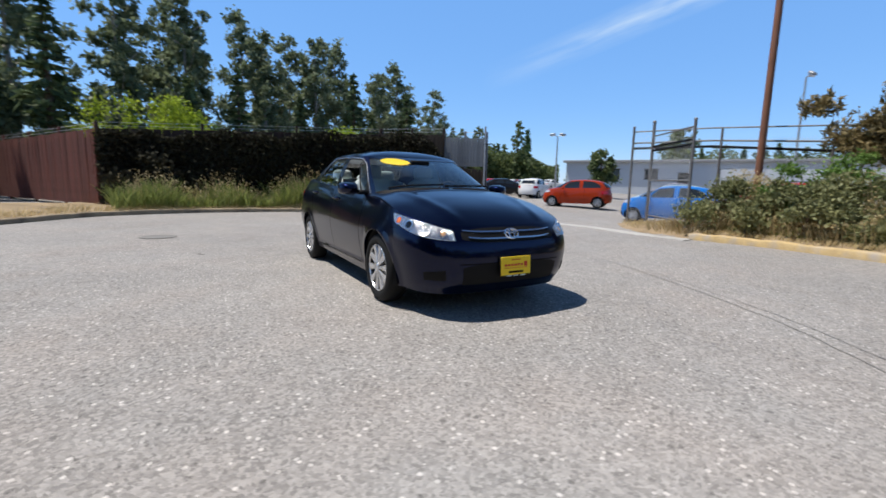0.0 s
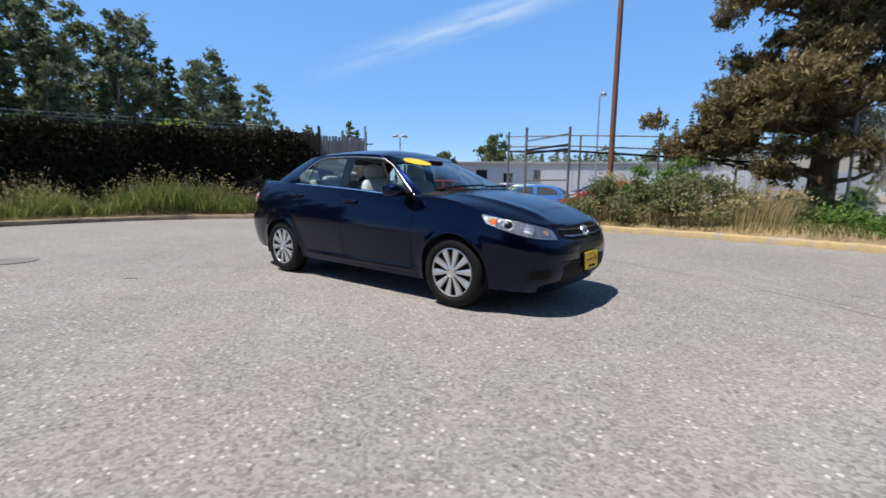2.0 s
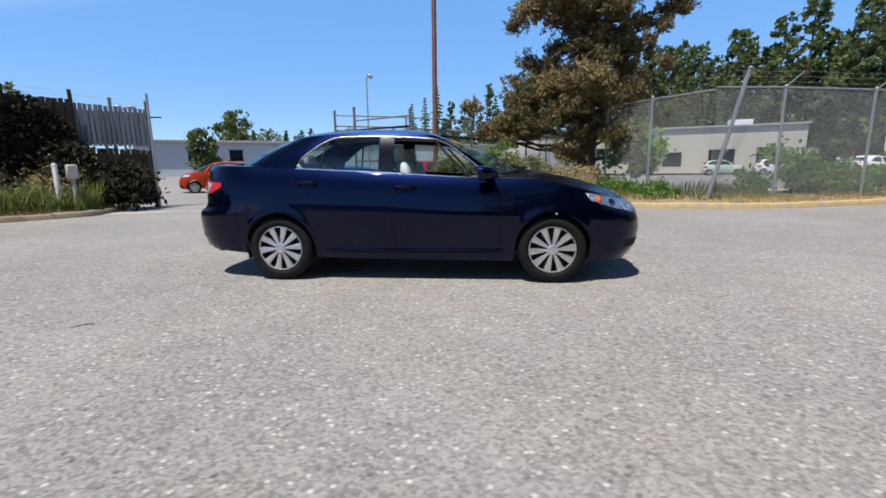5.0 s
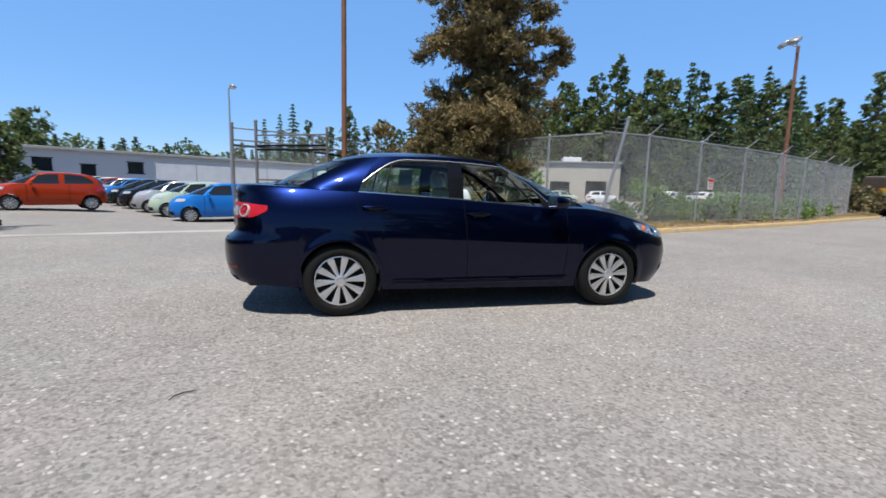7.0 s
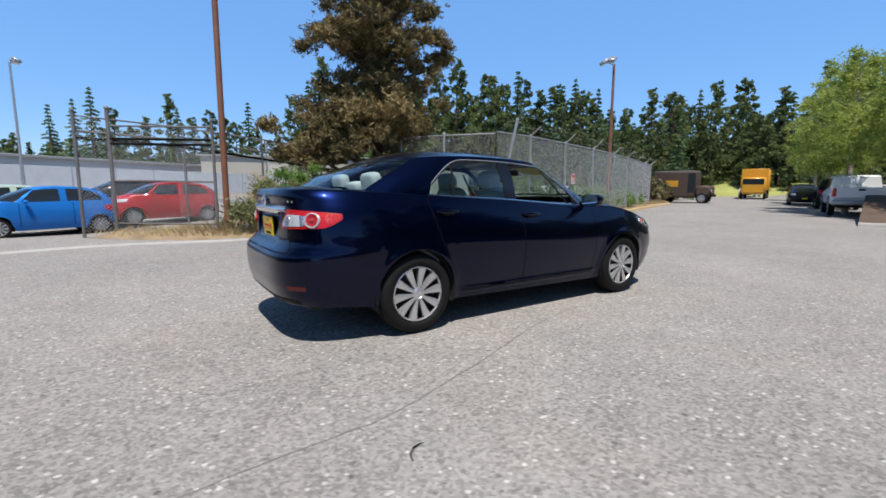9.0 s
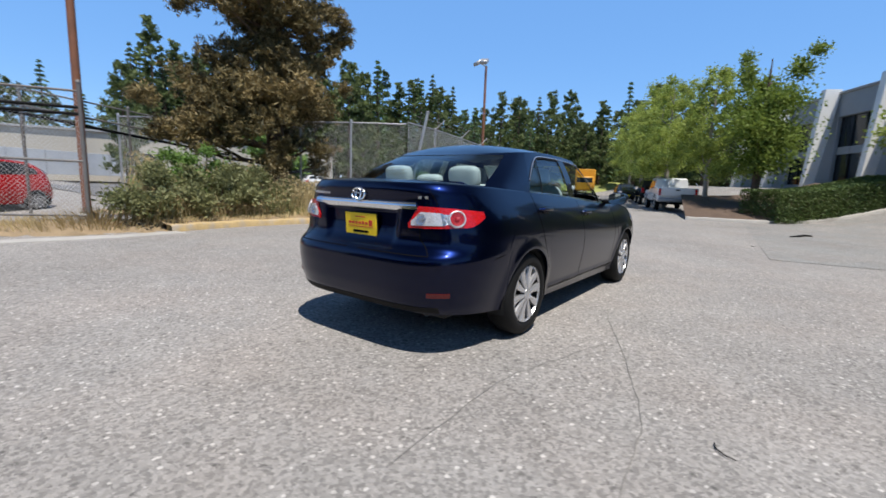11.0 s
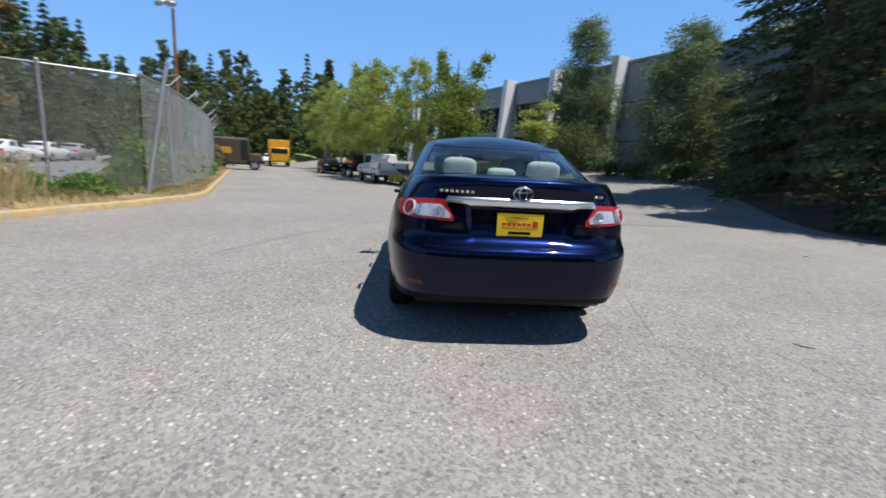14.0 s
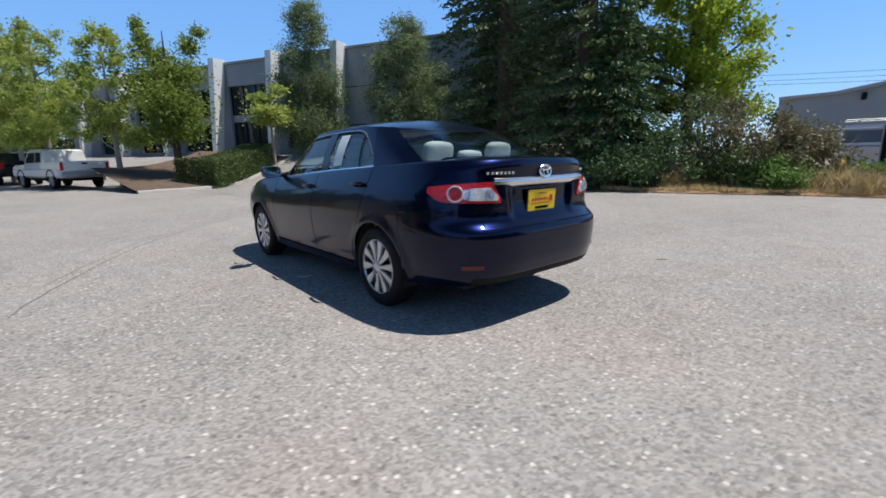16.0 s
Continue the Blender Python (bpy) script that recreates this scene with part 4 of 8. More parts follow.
def build_sedan(m):
    S = SEDAN
    S.cab["pw"] = {"wind": 0.645, "a": 0.735, "b0": 1.36, "b1": 1.54, "c0": 2.125, "c1": 2.37}
    car = thing("sedan_car", "glossy navy blue four-door sedan parked on asphalt", "car", m)
    car_shell(S, car, M["navy"], 84, 120, 60, M["glass"], True)
    B, C = S.body, S.cabin
    # cabin inside
    part("dashboard", G().box((0.82, 0, 0.90), (0.50, 1.36, 0.16), 0.05).box((0.62, 0, 0.80), (0.22, 1.36, 0.22), 0.05), M["trim_dark"], car)
    tub = G()
    for sd in (1, -1):
        tub.box((-0.25, sd * 0.72, 0.66), (1.9, 0.06, 0.62), 0.02)
    tub.box((-0.2, 0, 0.36), (2.2, 1.4, 0.03))
    part("cabin_lining", tub, M["trim_beige"], car)
    part("boot_floor", G().box((-1.55, 0, 0.62), (1.25, 1.40, 0.04), 0.01), M["trim_dark"], car)
    part("parcel_shelf", G().box((-1.62, 0, 1.065), (0.36, 1.24, 0.03), 0.01), M["trim_beige"], car)
    sw = G()
    sw.tube([(0.52 - 0.06 * math.sin(t), 0.37 + 0.185 * math.cos(t), 0.93 + 0.175 * math.sin(t)) for t in span(0, 2 * math.pi, 28)], 0.015, 8, False)
    sw.tube([(0.54, 0.20, 0.93), (0.54, 0.54, 0.93)], 0.02, 6).tube([(0.54, 0.37, 0.92), (0.66, 0.37, 0.90)], 0.04, 8)
    part("steering_wheel", sw, M["trim_dark"], car)

    def pillow(g, s3, m, e=0.45):
        """A soft rounded block."""
        pw = lambda v: math.copysign(abs(v) ** e, v)
        rows = [[m @ Vector((s3[0] / 2 * pw(math.cos(b)) * pw(math.cos(a)), s3[1] / 2 * pw(math.cos(b)) * pw(math.sin(a)), s3[2] / 2 * pw(math.sin(b)))) for a in span(0, 2 * math.pi, 28)] for b in span(-math.pi / 2, math.pi / 2, 14)]
        return g.grid(rows)

    def seat(x, y, w, lean, name):
        o = new(name)
        o.parent = car
        part("cushion", pillow(G(), (0.56, w, 0.18), pose(x + 0.22, y, 0.56)), M["seat"], o, angle=80)
        part("backrest", pillow(G(), (0.17, w, 0.66), pose(x - 0.10, y, 0.82, 0, -lean, 0)), M["seat"], o, angle=80)
        return o

    def headrest(o, x, y, z, w, h=0.17):
        part("headrest", pillow(G(), (0.11, w, h), pose(x, y, z, 0, -10, 0), 0.55).tube([(x, y - 0.06, z - 0.05), (x + 0.03, y - 0.06, z - 0.2)], 0.007, 6).tube([(x, y + 0.06, z - 0.05), (x + 0.03, y + 0.06, z - 0.2)], 0.007, 6), M["seat"], o, angle=80)
    for y in (0.36, -0.36):
        o = seat(0.02, y, 0.50, 14, "front_seat")
        headrest(o, -0.20, y, 1.215, 0.26)
    o = seat(-1.08, 0, 1.28, 24, "rear_bench")
    for y in (0.34, -0.34):
        headrest(o, -1.44, y, 1.175, 0.27, 0.17)
    headrest(o, -1.44, 0, 1.14, 0.23, 0.10)
    hl_rows = []
    for x in span(0.12, -1.13, 16):
        hl_rows.append([Vector((x, y, S.zroof(x) - 0.035 - 0.05 * (abs(y) / 0.56) ** 4)) for y in span(-0.56, 0.56, 12)])
    part("headliner", G().grid(hl_rows), M["trim_beige"], car, "pale grey cloth headliner")
    for sd in (1, -1):
        part("door_card", G().box((0.22, sd * 0.70, 0.80), (1.02, 0.05, 0.34), 0.02), M["trim_beige"], car)
        part("door_card", G().box((-0.70, sd * 0.70, 0.83), (0.78, 0.05, 0.36), 0.02), M["trim_beige"], car)
    part("rear_view_mirror", G().box((0.42, 0, 1.31), (0.03, 0.24, 0.065), 0.012), M["black"], car)
    # lamps
    for side in (1, -1):
        hl = new("headlight")
        hl.parent = car
        pin, pout = S.p_y(0.53, True, 0.66), S.p_at(1.60, 0.80)
        ps = span(pin, pout, 26)
        hi = lambda t: 0.712 + 0.122 * t ** 0.8
        lo = lambda t: 0.640 + 0.030 * t + 0.095 * t ** 3.0
        part("reflector", S.patch(G(), B, ps, lo, hi, side, 0.003, 6), M["reflector"], hl, "silvery lamp reflector")
        part("bezel", S.patch(G(), B, ps[2:24], lambda t: lo((2 + 21 * t) / 26) + 0.008, lambda t: hi((2 + 21 * t) / 26) - 0.008, side, 0.0045, 4), M["lamp_grey"], hl, "grey lamp bezel")
        # the innermost amber disc is the turn signal's reflection, put in as colour
        for t, rad, rim, core, name in ((0.885, 0.030, "chrome", "amber", "turn_signal"), (0.70, 0.032, "chrome", "gloss_black", "projector"), (0.43, 0.044, "chrome", "reflector", "lamp_bowl"), (0.15, 0.024, "reflector", "amber_pale", "side_marker")):
            pc, zz = pin + (pout - pin) * t, (lo(t) + hi(t)) / 2
            c = S.skin(B, pc, zz, side, 0.006)
            nrm = (S.skin(B, pc, zz, side, 0.05) - c).normalized()
            mm = Matrix.Translation(c) @ nrm.to_track_quat("Z", "Y").to_matrix().to_4x4()
            part("lamp_ring", G().lathe([(rad * 1.32, -0.004), (rad * 1.26, 0.005), (rad * 1.02, 0.004), (rad, -0.003)], 24, mm), M[rim], hl)
            part(name, G().lathe([(rad, -0.003), (rad * 0.9, 0.003), (rad * 0.55, 0.006), (0.001, 0.007)], 24, mm), M[core], hl)
        o = part("lens", S.patch(G(), B, ps, lambda t: lo(t) - 0.004, lambda t: hi(t) + 0.004, side, 0.012, 6), M["glass_clear"], hl)
        o.visible_shadow = False
        tl = new("tail_light")
        tl.parent = car
        pin, pout = S.p_y(0.425, False, 0.9), S.p_at(-1.875, 0.93)
        ps = span(pin, pout, 30)
        lo = lambda t: 0.835 + 0.018 * t + 0.055 * max(0, (t - 0.72) / 0.28) ** 1.8
        hi = lambda t: 0.862 + min(t / 0.15, 1) * 0.112 - 0.030 * t ** 2
        part("red_housing", S.patch(G(), B, ps, lo, hi, side, 0.010, 8), M["red_lens"], tl, "red tail light lens")

        def sub(i, j, dl, dh, off, name, material, label):
            """A pane of the lamp between two stations, its top edge following the slanted inner end."""
            top = lambda t: max(hi(t) - dh * min(t / 0.13, 1), lo(t) + dl + 0.004)
            part(name, S.patch(G(), B, ps[i:j + 1], lambda t: lo((i + (j - i) * t) / 30) + dl, lambda t: top((i + (j - i) * t) / 30), side, off, 6), material, tl, label)
        sub(1, 12, 0.016, 0.036, 0.014, "reverse_light", M["clear_lens"], "clear reversing light")
        sub(12, 13, 0.016, 0.036, 0.0155, "divider", M["lamp_grey"], "grey strip between the lamps")
        sub(13, 17, 0.022, 0.040, 0.0125, "inner_reflector", M["reflector"], "silvery reflector facets")
        for yy, zz, rad, mt, nm in ((0.525, 0.894, 0.036, "reflector", "bulb_cover"), (0.715, 0.900, 0.046, "red_core", "brake_light")):
            pc = S.p_y(yy, False, zz)
            c = S.skin(B, pc, zz, side, 0.012)
            nrm = (S.skin(B, pc, zz, side, 0.06) - c).normalized()
            mm = Matrix.Translation(c) @ nrm.to_track_quat("Z", "Y").to_matrix().to_4x4()
            if nm == "brake_light":
                part("brake_ring", G().lathe([(rad + 0.010, -0.006), (rad + 0.008, 0.009), (rad + 0.001, 0.012), (rad - 0.004, 0.002)], 32, mm), M["clear_lens"], tl, "bright lamp ring")
            part(nm, G().lathe([(rad, -0.004), (rad * 0.95, 0.009), (rad * 0.72, 0.006), (rad * 0.40, 0.005), (rad * 0.34, 0.012), (0.001, 0.015)], 28, mm), M[mt], tl)
        # rear reflector low in the bumper
        a, b = S.p_y(0.62, False, 0.42), S.p_y(0.73, False, 0.42)
        part("bumper_reflector", S.patch(G(), B, span(a, b, 8), lambda t: 0.415, lambda t: 0.445, side, 0.004, 2), M["red_dark"], car, "red bumper reflector")
        # fog lamp recess
        a, b = S.p_y(0.60, True, 0.34), S.p_y(0.73, True, 0.34)
        part("fog_lamp_cover", S.patch(G(), B, span(a, b, 8), lambda t: 0.325, lambda t: 0.41 - 0.02 * t, side, 0.002, 3), M["black"], car, "black fog lamp cover")
        # mirror
        mi = new("door_mirror")
        mi.parent = car
        hs = G()
        prof = [(0.0, 0.001), (0.02, 0.45), (0.06, 0.8), (0.12, 1.0), (0.17, 0.98), (0.185, 0.94)]
        rows = []
        for dx, k in prof[::-1]:
            rows.append([(0.615 + (0.185 - dx), side * (0.925 + 0.098 * k * math.copysign(abs(math.cos(t)) ** 0.6, math.cos(t))), 1.02 + 0.062 * k * math.copysign(abs(math.sin(t)) ** 0.6, math.sin(t))) for t in span(0, 2 * math.pi, 24)])
        hs.grid(rows, flip=side > 0)
        part("mirror_housing", hs, M["navy"], mi)
        part("mirror_glass", G().add([(0.617, side * (0.925 + 0.092 * math.copysign(abs(math.cos(t)) ** 0.6, math.cos(t))), 1.02 + 0.056 * math.copysign(abs(math.sin(t)) ** 0.6, math.sin(t))) for t in span(0, 2 * math.pi, 24)[:-1]], [list(range(24))[::side]]), M["mirror"], mi)
        part("mirror_arm", G().box((0.72, side * 0.80, 0.985), (0.09, 0.12, 0.045), 0.015), M["black"], mi)
        # door handles, seams, sills, window trims and frame glint
        for x, z in ((-0.06, 0.895), (-1.0, 0.940)):
            h = new("door_handle")
            h.parent = car
            q = S.skin(B, S.p_at(x, z), z, side, 0)
            part("handle_recess", S.patch(G(), B, span(S.p_at(x + 0.06, z), S.p_at(x - 0.06, z), 6), lambda t: z - 0.03, lambda t: z + 0.022, side, 0.0015, 2), M["gloss_black"], h)
            part("handle_grip", G().tube([(x + 0.10, q.y + side * 0.004, z + 0.004), (x + 0.06, q.y + side * 0.03, z + 0.006), (x - 0.03, q.y + side * 0.034, z + 0.008), (x - 0.09, q.y + side * 0.028, z + 0.008), (x - 0.11, q.y + side * 0.003, z + 0.006)], [0.010, 0.014, 0.015, 0.014, 0.010], 10), M["navy"], h)
        def cut(path, half=0.0035, name="panel_seam"):
            part(name, S.ribbon(G(), B, path, side, half), M["black_print"], car)

        def vline(x0, x1, za, zb2):
            cut([(S.p_at(x0 + (x1 - x0) * t, 0.6), za + (zb2 - za) * t) for t in span(0, 1, 14)])
        vline(0.84, 0.82, 0.95, 0.30)
        vline(-0.20, -0.16, 1.01, 0.30)
        cut([(S.p_at(-1.17 + 0.235 * min(max((1.06 - z) / 0.62, 0), 1) ** 1.6, 0.6), z) for z in span(1.06, 0.44, 16)], 0.0035)
        cut([(S.p_at(x, 0.6), 0.292) for x in span(0.82, -0.86, 20)], 0.0035)
        cut([(S.p_at(x, 0.6), S.zs(x) - 0.012) for x in span(0.98, 1.62, 12)], 0.003)
        cut([(S.p_at(x, 0.6), 0.70 + 0.09 * (x - 1.5)) for x in span(1.62, 1.72, 4)], 0.003)
        cut([(S.p_at(-1.70 - 0.12 * t, 0.6), 0.66 - 0.02 * t) for t in span(0, 1, 6)], 0.003)
        part("sill_strip", S.ribbon(G(), B, [(S.p_at(x, 0.3), 0.272) for x in span(0.86, -0.84, 24)], side, 0.008, 0.006), M["navy"], car)
        tr = G()
        S.ribbon(tr, C, [(p, 0.018) for p in span(0.75, 2.125, 50)], side, 0.009, 0.004)
        part("belt_trim", tr, M["chrome"], car, "bright belt line strip")
        fr = G()
        front, rear = span(0.735, 1.37, 30), span(1.53, 2.122, 44)
        for run in (front, rear):
            S.ribbon(fr, C, [(p, S.rim(p)) for p in run], side, 0.011, 0.002)
        S.ribbon(fr, C, [(0.732, v) for v in span(0.02, 0.77, 10)], side, 0.011, 0.002)
        S.ribbon(fr, C, [(2.035, v) for v in span(0.02, S.rim(2.035), 10)], side, 0.010, 0.001)
        S.ribbon(fr, C, [(0.86 + 0.05 * v, v) for v in span(0.02, 0.80, 10)], side, 0.012, 0.001)
        part("window_frame", fr, M["black"], car)
        # silver strip drawn in for the sun's glint along the body-coloured frame edge
        up = G()
        S.ribbon(up, C, [(0.722, v) for v in span(0.03, 0.74, 10)] + [(p, S.rim(p) + 0.022) for p in front + rear], side, 0.0035, 0.004)
        part("window_edging", up, M["silver"], car, "thin silver strip standing for the sun glint on the window frame")
        part("pillar_cover", S.patch(G(), C, span(1.365, 1.535, 6), lambda t: 0.03, lambda t: 0.89, side, 0.002, 8, 0.001), M["gloss_black"], car)
        part("mirror_sail", S.patch(G(), C, span(0.74, 0.80, 4), lambda t: 0.02, lambda t: 0.34 - 0.26 * t, side, 0.004, 3), M["black"], car)
    # nose
    gr = new("grille")
    gr.parent = car
    g = G()
    for side in (1, -1):
        ps = span(0.0, S.p_y(0.47, True, 0.68), 16)
        S.patch(g, B, ps, lambda t: 0.622 + 0.030 * t ** 2, lambda t: 0.735 - 0.035 * t ** 2, side, 0.002, 5)
    part("grille_mesh", g, M["black"], gr, "black grille opening")
    for zc, yw in ((0.700, 0.45), (0.650, 0.42)):
        w = G()
        for side in (1, -1):
            S.patch(w, B, span(0.0, S.p_y(yw, True, zc), 18), lambda t: zc - 0.006 + 0.016 * t ** 2, lambda t: zc + 0.005 + 0.013 * t ** 2, side, 0.012, 3)
        part("grille_bar", w, M["chrome"], gr, "chrome grille bar")
    low = G()
    for side in (1, -1):
        S.patch(low, B, span(0.0, S.p_y(0.47, True, 0.33), 14), lambda t: 0.285, lambda t: 0.455 - 0.03 * t ** 3, side, 0.002, 4)
    part("lower_intake", low, M["black"], car, "black lower air intake")
    lip = G()
    for side in (1, -1):
        S.ribbon(lip, B, [(p, 0.458) for p in span(0.001, S.p_y(0.5, True, 0.4), 16)], side, 0.004)
    part("intake_edge", lip, M["black_print"], car)

    def badge(x, z, tilt, w, h, parent):
        """A plain oval badge of two nested rings."""
        b = G()
        for a, c, dy, dz in ((w, h, 0, 0), (w * 0.40, h * 0.92, 0, 0), (w * 0.86, h * 0.36, 0, h * 0.52)):
            b.tube([(0, dy + a * math.cos(t), dz + c * math.sin(t)) for t in span(0, 2 * math.pi, 28)], 0.0065, 6, False)
        part("badge", b, M["chrome"], parent, "plain oval chrome badge", at=pose(x, 0, z, 0, tilt, 0))
    badge(S.body(0, 0.685).x + 0.022, 0.688, -28, 0.066, 0.045, car)
    badge(S.body(3, 1.03).x - 0.014, 1.030, 6, 0.062, 0.042, car)

    def plate(x, z, tilt, sgn):
        o = new("display_plate")
        o.parent = car
        mm = pose(x, 0, z, 0, tilt, 0)
        o.matrix_basis = mm
        tagged(o, "yellow dealer card with red lettering bars")
        part("plate_frame", G().box((0, 0, 0), (0.012, 0.325, 0.17), 0.004), M["black"], o)
        part("plate_face", G().box((sgn * 0.006, 0, 0.004), (0.008, 0.308, 0.152), 0.003), M["yellow"], o)
        for k, (y, wdt, hgt, dz) in enumerate(((0.100, 0.034, 0.042, 0.004), (0.058, 0.026, 0.018, 0.0), (0.026, 0.022, 0.022, 0.002), (-0.006, 0.026, 0.018, 0.0), (-0.038, 0.022, 0.020, 0.0), (-0.072, 0.028, 0.018, 0.0), (-0.106, 0.026, 0.018, 0.0))):
            part("print_bar", G().box((sgn * 0.0105, sgn * y, 0.010 + dz), (0.003, wdt, hgt), 0.001), M["red_print"], o)
        part("print_bar", G().box((sgn * 0.0105, 0, 0.053), (0.003, 0.10, 0.007), 0.001), M["red_print"], o)
        part("print_bar", G().box((sgn * 0.0105, 0, -0.014), (0.003, 0.24, 0.004), 0.001), M["red_print"], o)
        part("small_bar", G().box((sgn * 0.0105, 0, -0.048), (0.003, 0.15, 0.018), 0.001), M["black_print"], o)
        for y in (-0.07, 0.0, 0.075):
            part("frame_bar", G().box((sgn * 0.0065, y, -0.079), (0.004, 0.055, 0.007), 0.001), M["paper"], o)
    plate(S.body(0, 0.42).x + 0.022, 0.425, -3, 1)
    plate(S.body(3, 0.82).x - 0.014, 0.822, -4, -1)
    # tail
    pr = S.p_y(0.49, False, 0.97)
    bar = G()
    for side in (1, -1):
        S.patch(bar, B, span(3.0, pr, 18), lambda t: 0.950 + 0.004 * t, lambda t: 0.990 + 0.002 * t, side, 0.018, 4)
        bar.grid([[S.skin(B, p, 0.974, side, 0.0215), S.skin(B, p, 0.984, side, 0.019), S.skin(B, p, 0.996, side, 0.004)] for p in span(3.0, pr, 18)], flip=side > 0)
    part("boot_trim", bar, M["chrome"], car, "chrome boot lid strip")
    for side in (1, -1):
        def cut(path, half=0.0035, name="boot_seam"):
            part(name, S.ribbon(G(), B, path, side, half), M["black_print"], car)
        cut([(p, 0.672) for p in span(2.999, S.p_y(0.62, False, 0.67), 16)], 0.004)
        cut([(S.p_y(0.62 - 0.10 * min((z - 0.672) / 0.1, 1), False, z), z) for z in span(0.672, 0.84, 10)], 0.0035)
        cut([(S.p_y(0.60, False, 1.0), z) for z in span(0.985, 1.085, 6)], 0.003)
    for y0, n, wd in ((0.52, 7, 0.026), (-0.50, 2, 0.032)):
        for k in range(n):
            yy = y0 - k * wd * 1.25
            p = S.p_y(abs(yy), False, 1.03)
            q = S.skin(B, p, 1.028, 1 if yy > 0 else -1, 0.004)
            part("letter_bar", G().box(q, (0.004, wd * 0.8, 0.017), 0.001), M["silver"], car, "small silver lettering bar")
    # black strip laid over the bumper to darken its lower edge
    part("valance", S.patch(S.patch(G(), B, span(3.0, S.p_y(0.66, False, 0.3), 12), lambda t: 0.305, lambda t: 0.345, 1, 0.003, 2), B, span(3.0, S.p_y(0.66, False, 0.3), 12), lambda t: 0.305, lambda t: 0.345, -1, 0.003, 2), M["black"], car, "black strip along the lower edge of the rear bumper")
    part("exhaust_pipe", G().tube([(-1.6, -0.50, 0.265), (-2.07, -0.50, 0.265)], 0.026, 14), M["trim_dark"], car)
    part("high_brake_light", G().box((-1.66, 0, 1.095), (0.08, 0.20, 0.03), 0.01), M["seat"], car)
    # wipers, washer jets, stickers
    for y0, y1 in ((0.52, -0.06), (-0.04, -0.60)):
        pts = []
        for k in span(0, 1, 10):
            y = y0 + (y1 - y0) * k
            lo_, hi_ = 0.0, 1.0
            for _ in range(30):
                mid = (lo_ + hi_) / 2
                if C(mid, 0.05).y < abs(y):
                    lo_ = mid
                else:
                    hi_ = mid
            q = S.skin(C, max(lo_, 0.01), 0.035 + 0.045 * (1 - k), 1 if y >= 0 else -1, 0.022)
            pts.append(q)
        part("wiper", G().tube(pts, 0.009, 6), M["black"], car)
    part("cowl_panel", S.patch(S.patch(G(), C, span(0.002, 0.66, 14), lambda t: -0.10, lambda t: 0.03, 1, 0.006, 3), C, span(0.002, 0.66, 14), lambda t: -0.10, lambda t: 0.03, -1, 0.006, 3), M["black"], car, "black cowl panel")
    st = G()
    cy, cv = -0.30, 0.835
    ring = []
    for t in span(0, 2 * math.pi, 32)[:-1]:
        y = cy + 0.165 * math.cos(t)
        v = cv + 0.115 * math.sin(t)
        lo_, hi_ = 0.0, 1.0
        for _ in range(30):
            mid = (lo_ + hi_) / 2
            if C(mid, v).y < abs(y):
                lo_ = mid
            else:
                hi_ = mid
        ring.append(S.skin(C, max(lo_, 0.01), v, -1, 0.004))
    st.add(ring, [list(range(32))])
    part("oval_sticker", st, M["yellow"], car, "yellow oval windscreen sticker", smooth=False)
    stk = G()
    stk.grid([[S.skin(C, p, v, 1, 0.002) for p in span(1.66, 1.86, 6)] for v in span(0.12, 0.82, 6)])
    part("paper_sticker", stk, M["paper"], car, "pale paper sheet stuck in the rear window")
    return car


def build_plain_car(S, name, label, paint, m, group="", wide=1.0, high=1.0, lng=1.0):
    """A parked car seen from some way off."""
    car = thing(name, label, "car", m, group)
    car_shell(S, car, paint, *((12, 24, 7) if S is HATCH else (8, 14, 5)), M["glass_far"], False)
    B, C = S.body, S.cabin
    zt = S.zs(S.body(0, 0.6).x - 0.25)
    for side in (1, -1):
        a, b = S.p_y(S.half * 0.56, True, zt - 0.05), S.p_y(S.half * 0.86, True, zt - 0.03)
        part("headlight", S.patch(G(), B, span(a, b, 8), lambda t: zt - 0.13 + 0.02 * t, lambda t: zt - 0.02, side, 0.008, 4), M["clear_lens"], car, "clear headlight")
        a, b = S.p_y(S.half * 0.62, False, 0.8), S.p_y(S.half * 0.92, False, 0.8)
        part("tail_light", S.patch(G(), B, span(a, b, 8), lambda t: 0.72, lambda t: 0.88, side, 0.008, 4), M["red_lens"], car, "red tail light")
        x = S.cab["x0f"] + 0.42
        part("door_mirror", G().box((x, side * (S.half + 0.06), 1.0), (0.10, 0.16, 0.11), 0.035), paint, car)
        for xx in (S.cab["x0f"] + 0.55, S.cab["x0r"] + 0.25):
            part("door_seam", S.ribbon(G(), B, [(S.p_at(xx, 0.6), z) for z in span(S.zs(xx) - 0.02, 0.32, 8)], side, 0.006), M["black_print"], car)
    low = G()
    for side in (1, -1):
        S.patch(low, B, span(0.0, S.p_y(S.half * 0.6, True, 0.34), 8), lambda t: 0.27, lambda t: 0.40, side, 0.004, 2)
    part("air_intake", low, M["black"], car)
    part("plate", G().box((S.body(0, 0.47).x + 0.012, 0, 0.47), (0.012, 0.31, 0.11), 0.003), M["yellow"], car, "yellow front card")
    return car


sedan = build_sedan(pose(0, 0, 0))


# ---- ground and its edges ----
def sheet(name, xs, ys, fz, material, label="", kind="structure", category=""):
    g = G()
    g.grid([[(x, y, fz(x, y)) for x in xs] for y in ys])
    ob = part(name, g, material, None, angle=80)
    return tagged(ob, label, category or name.replace("_", " "), "", kind)


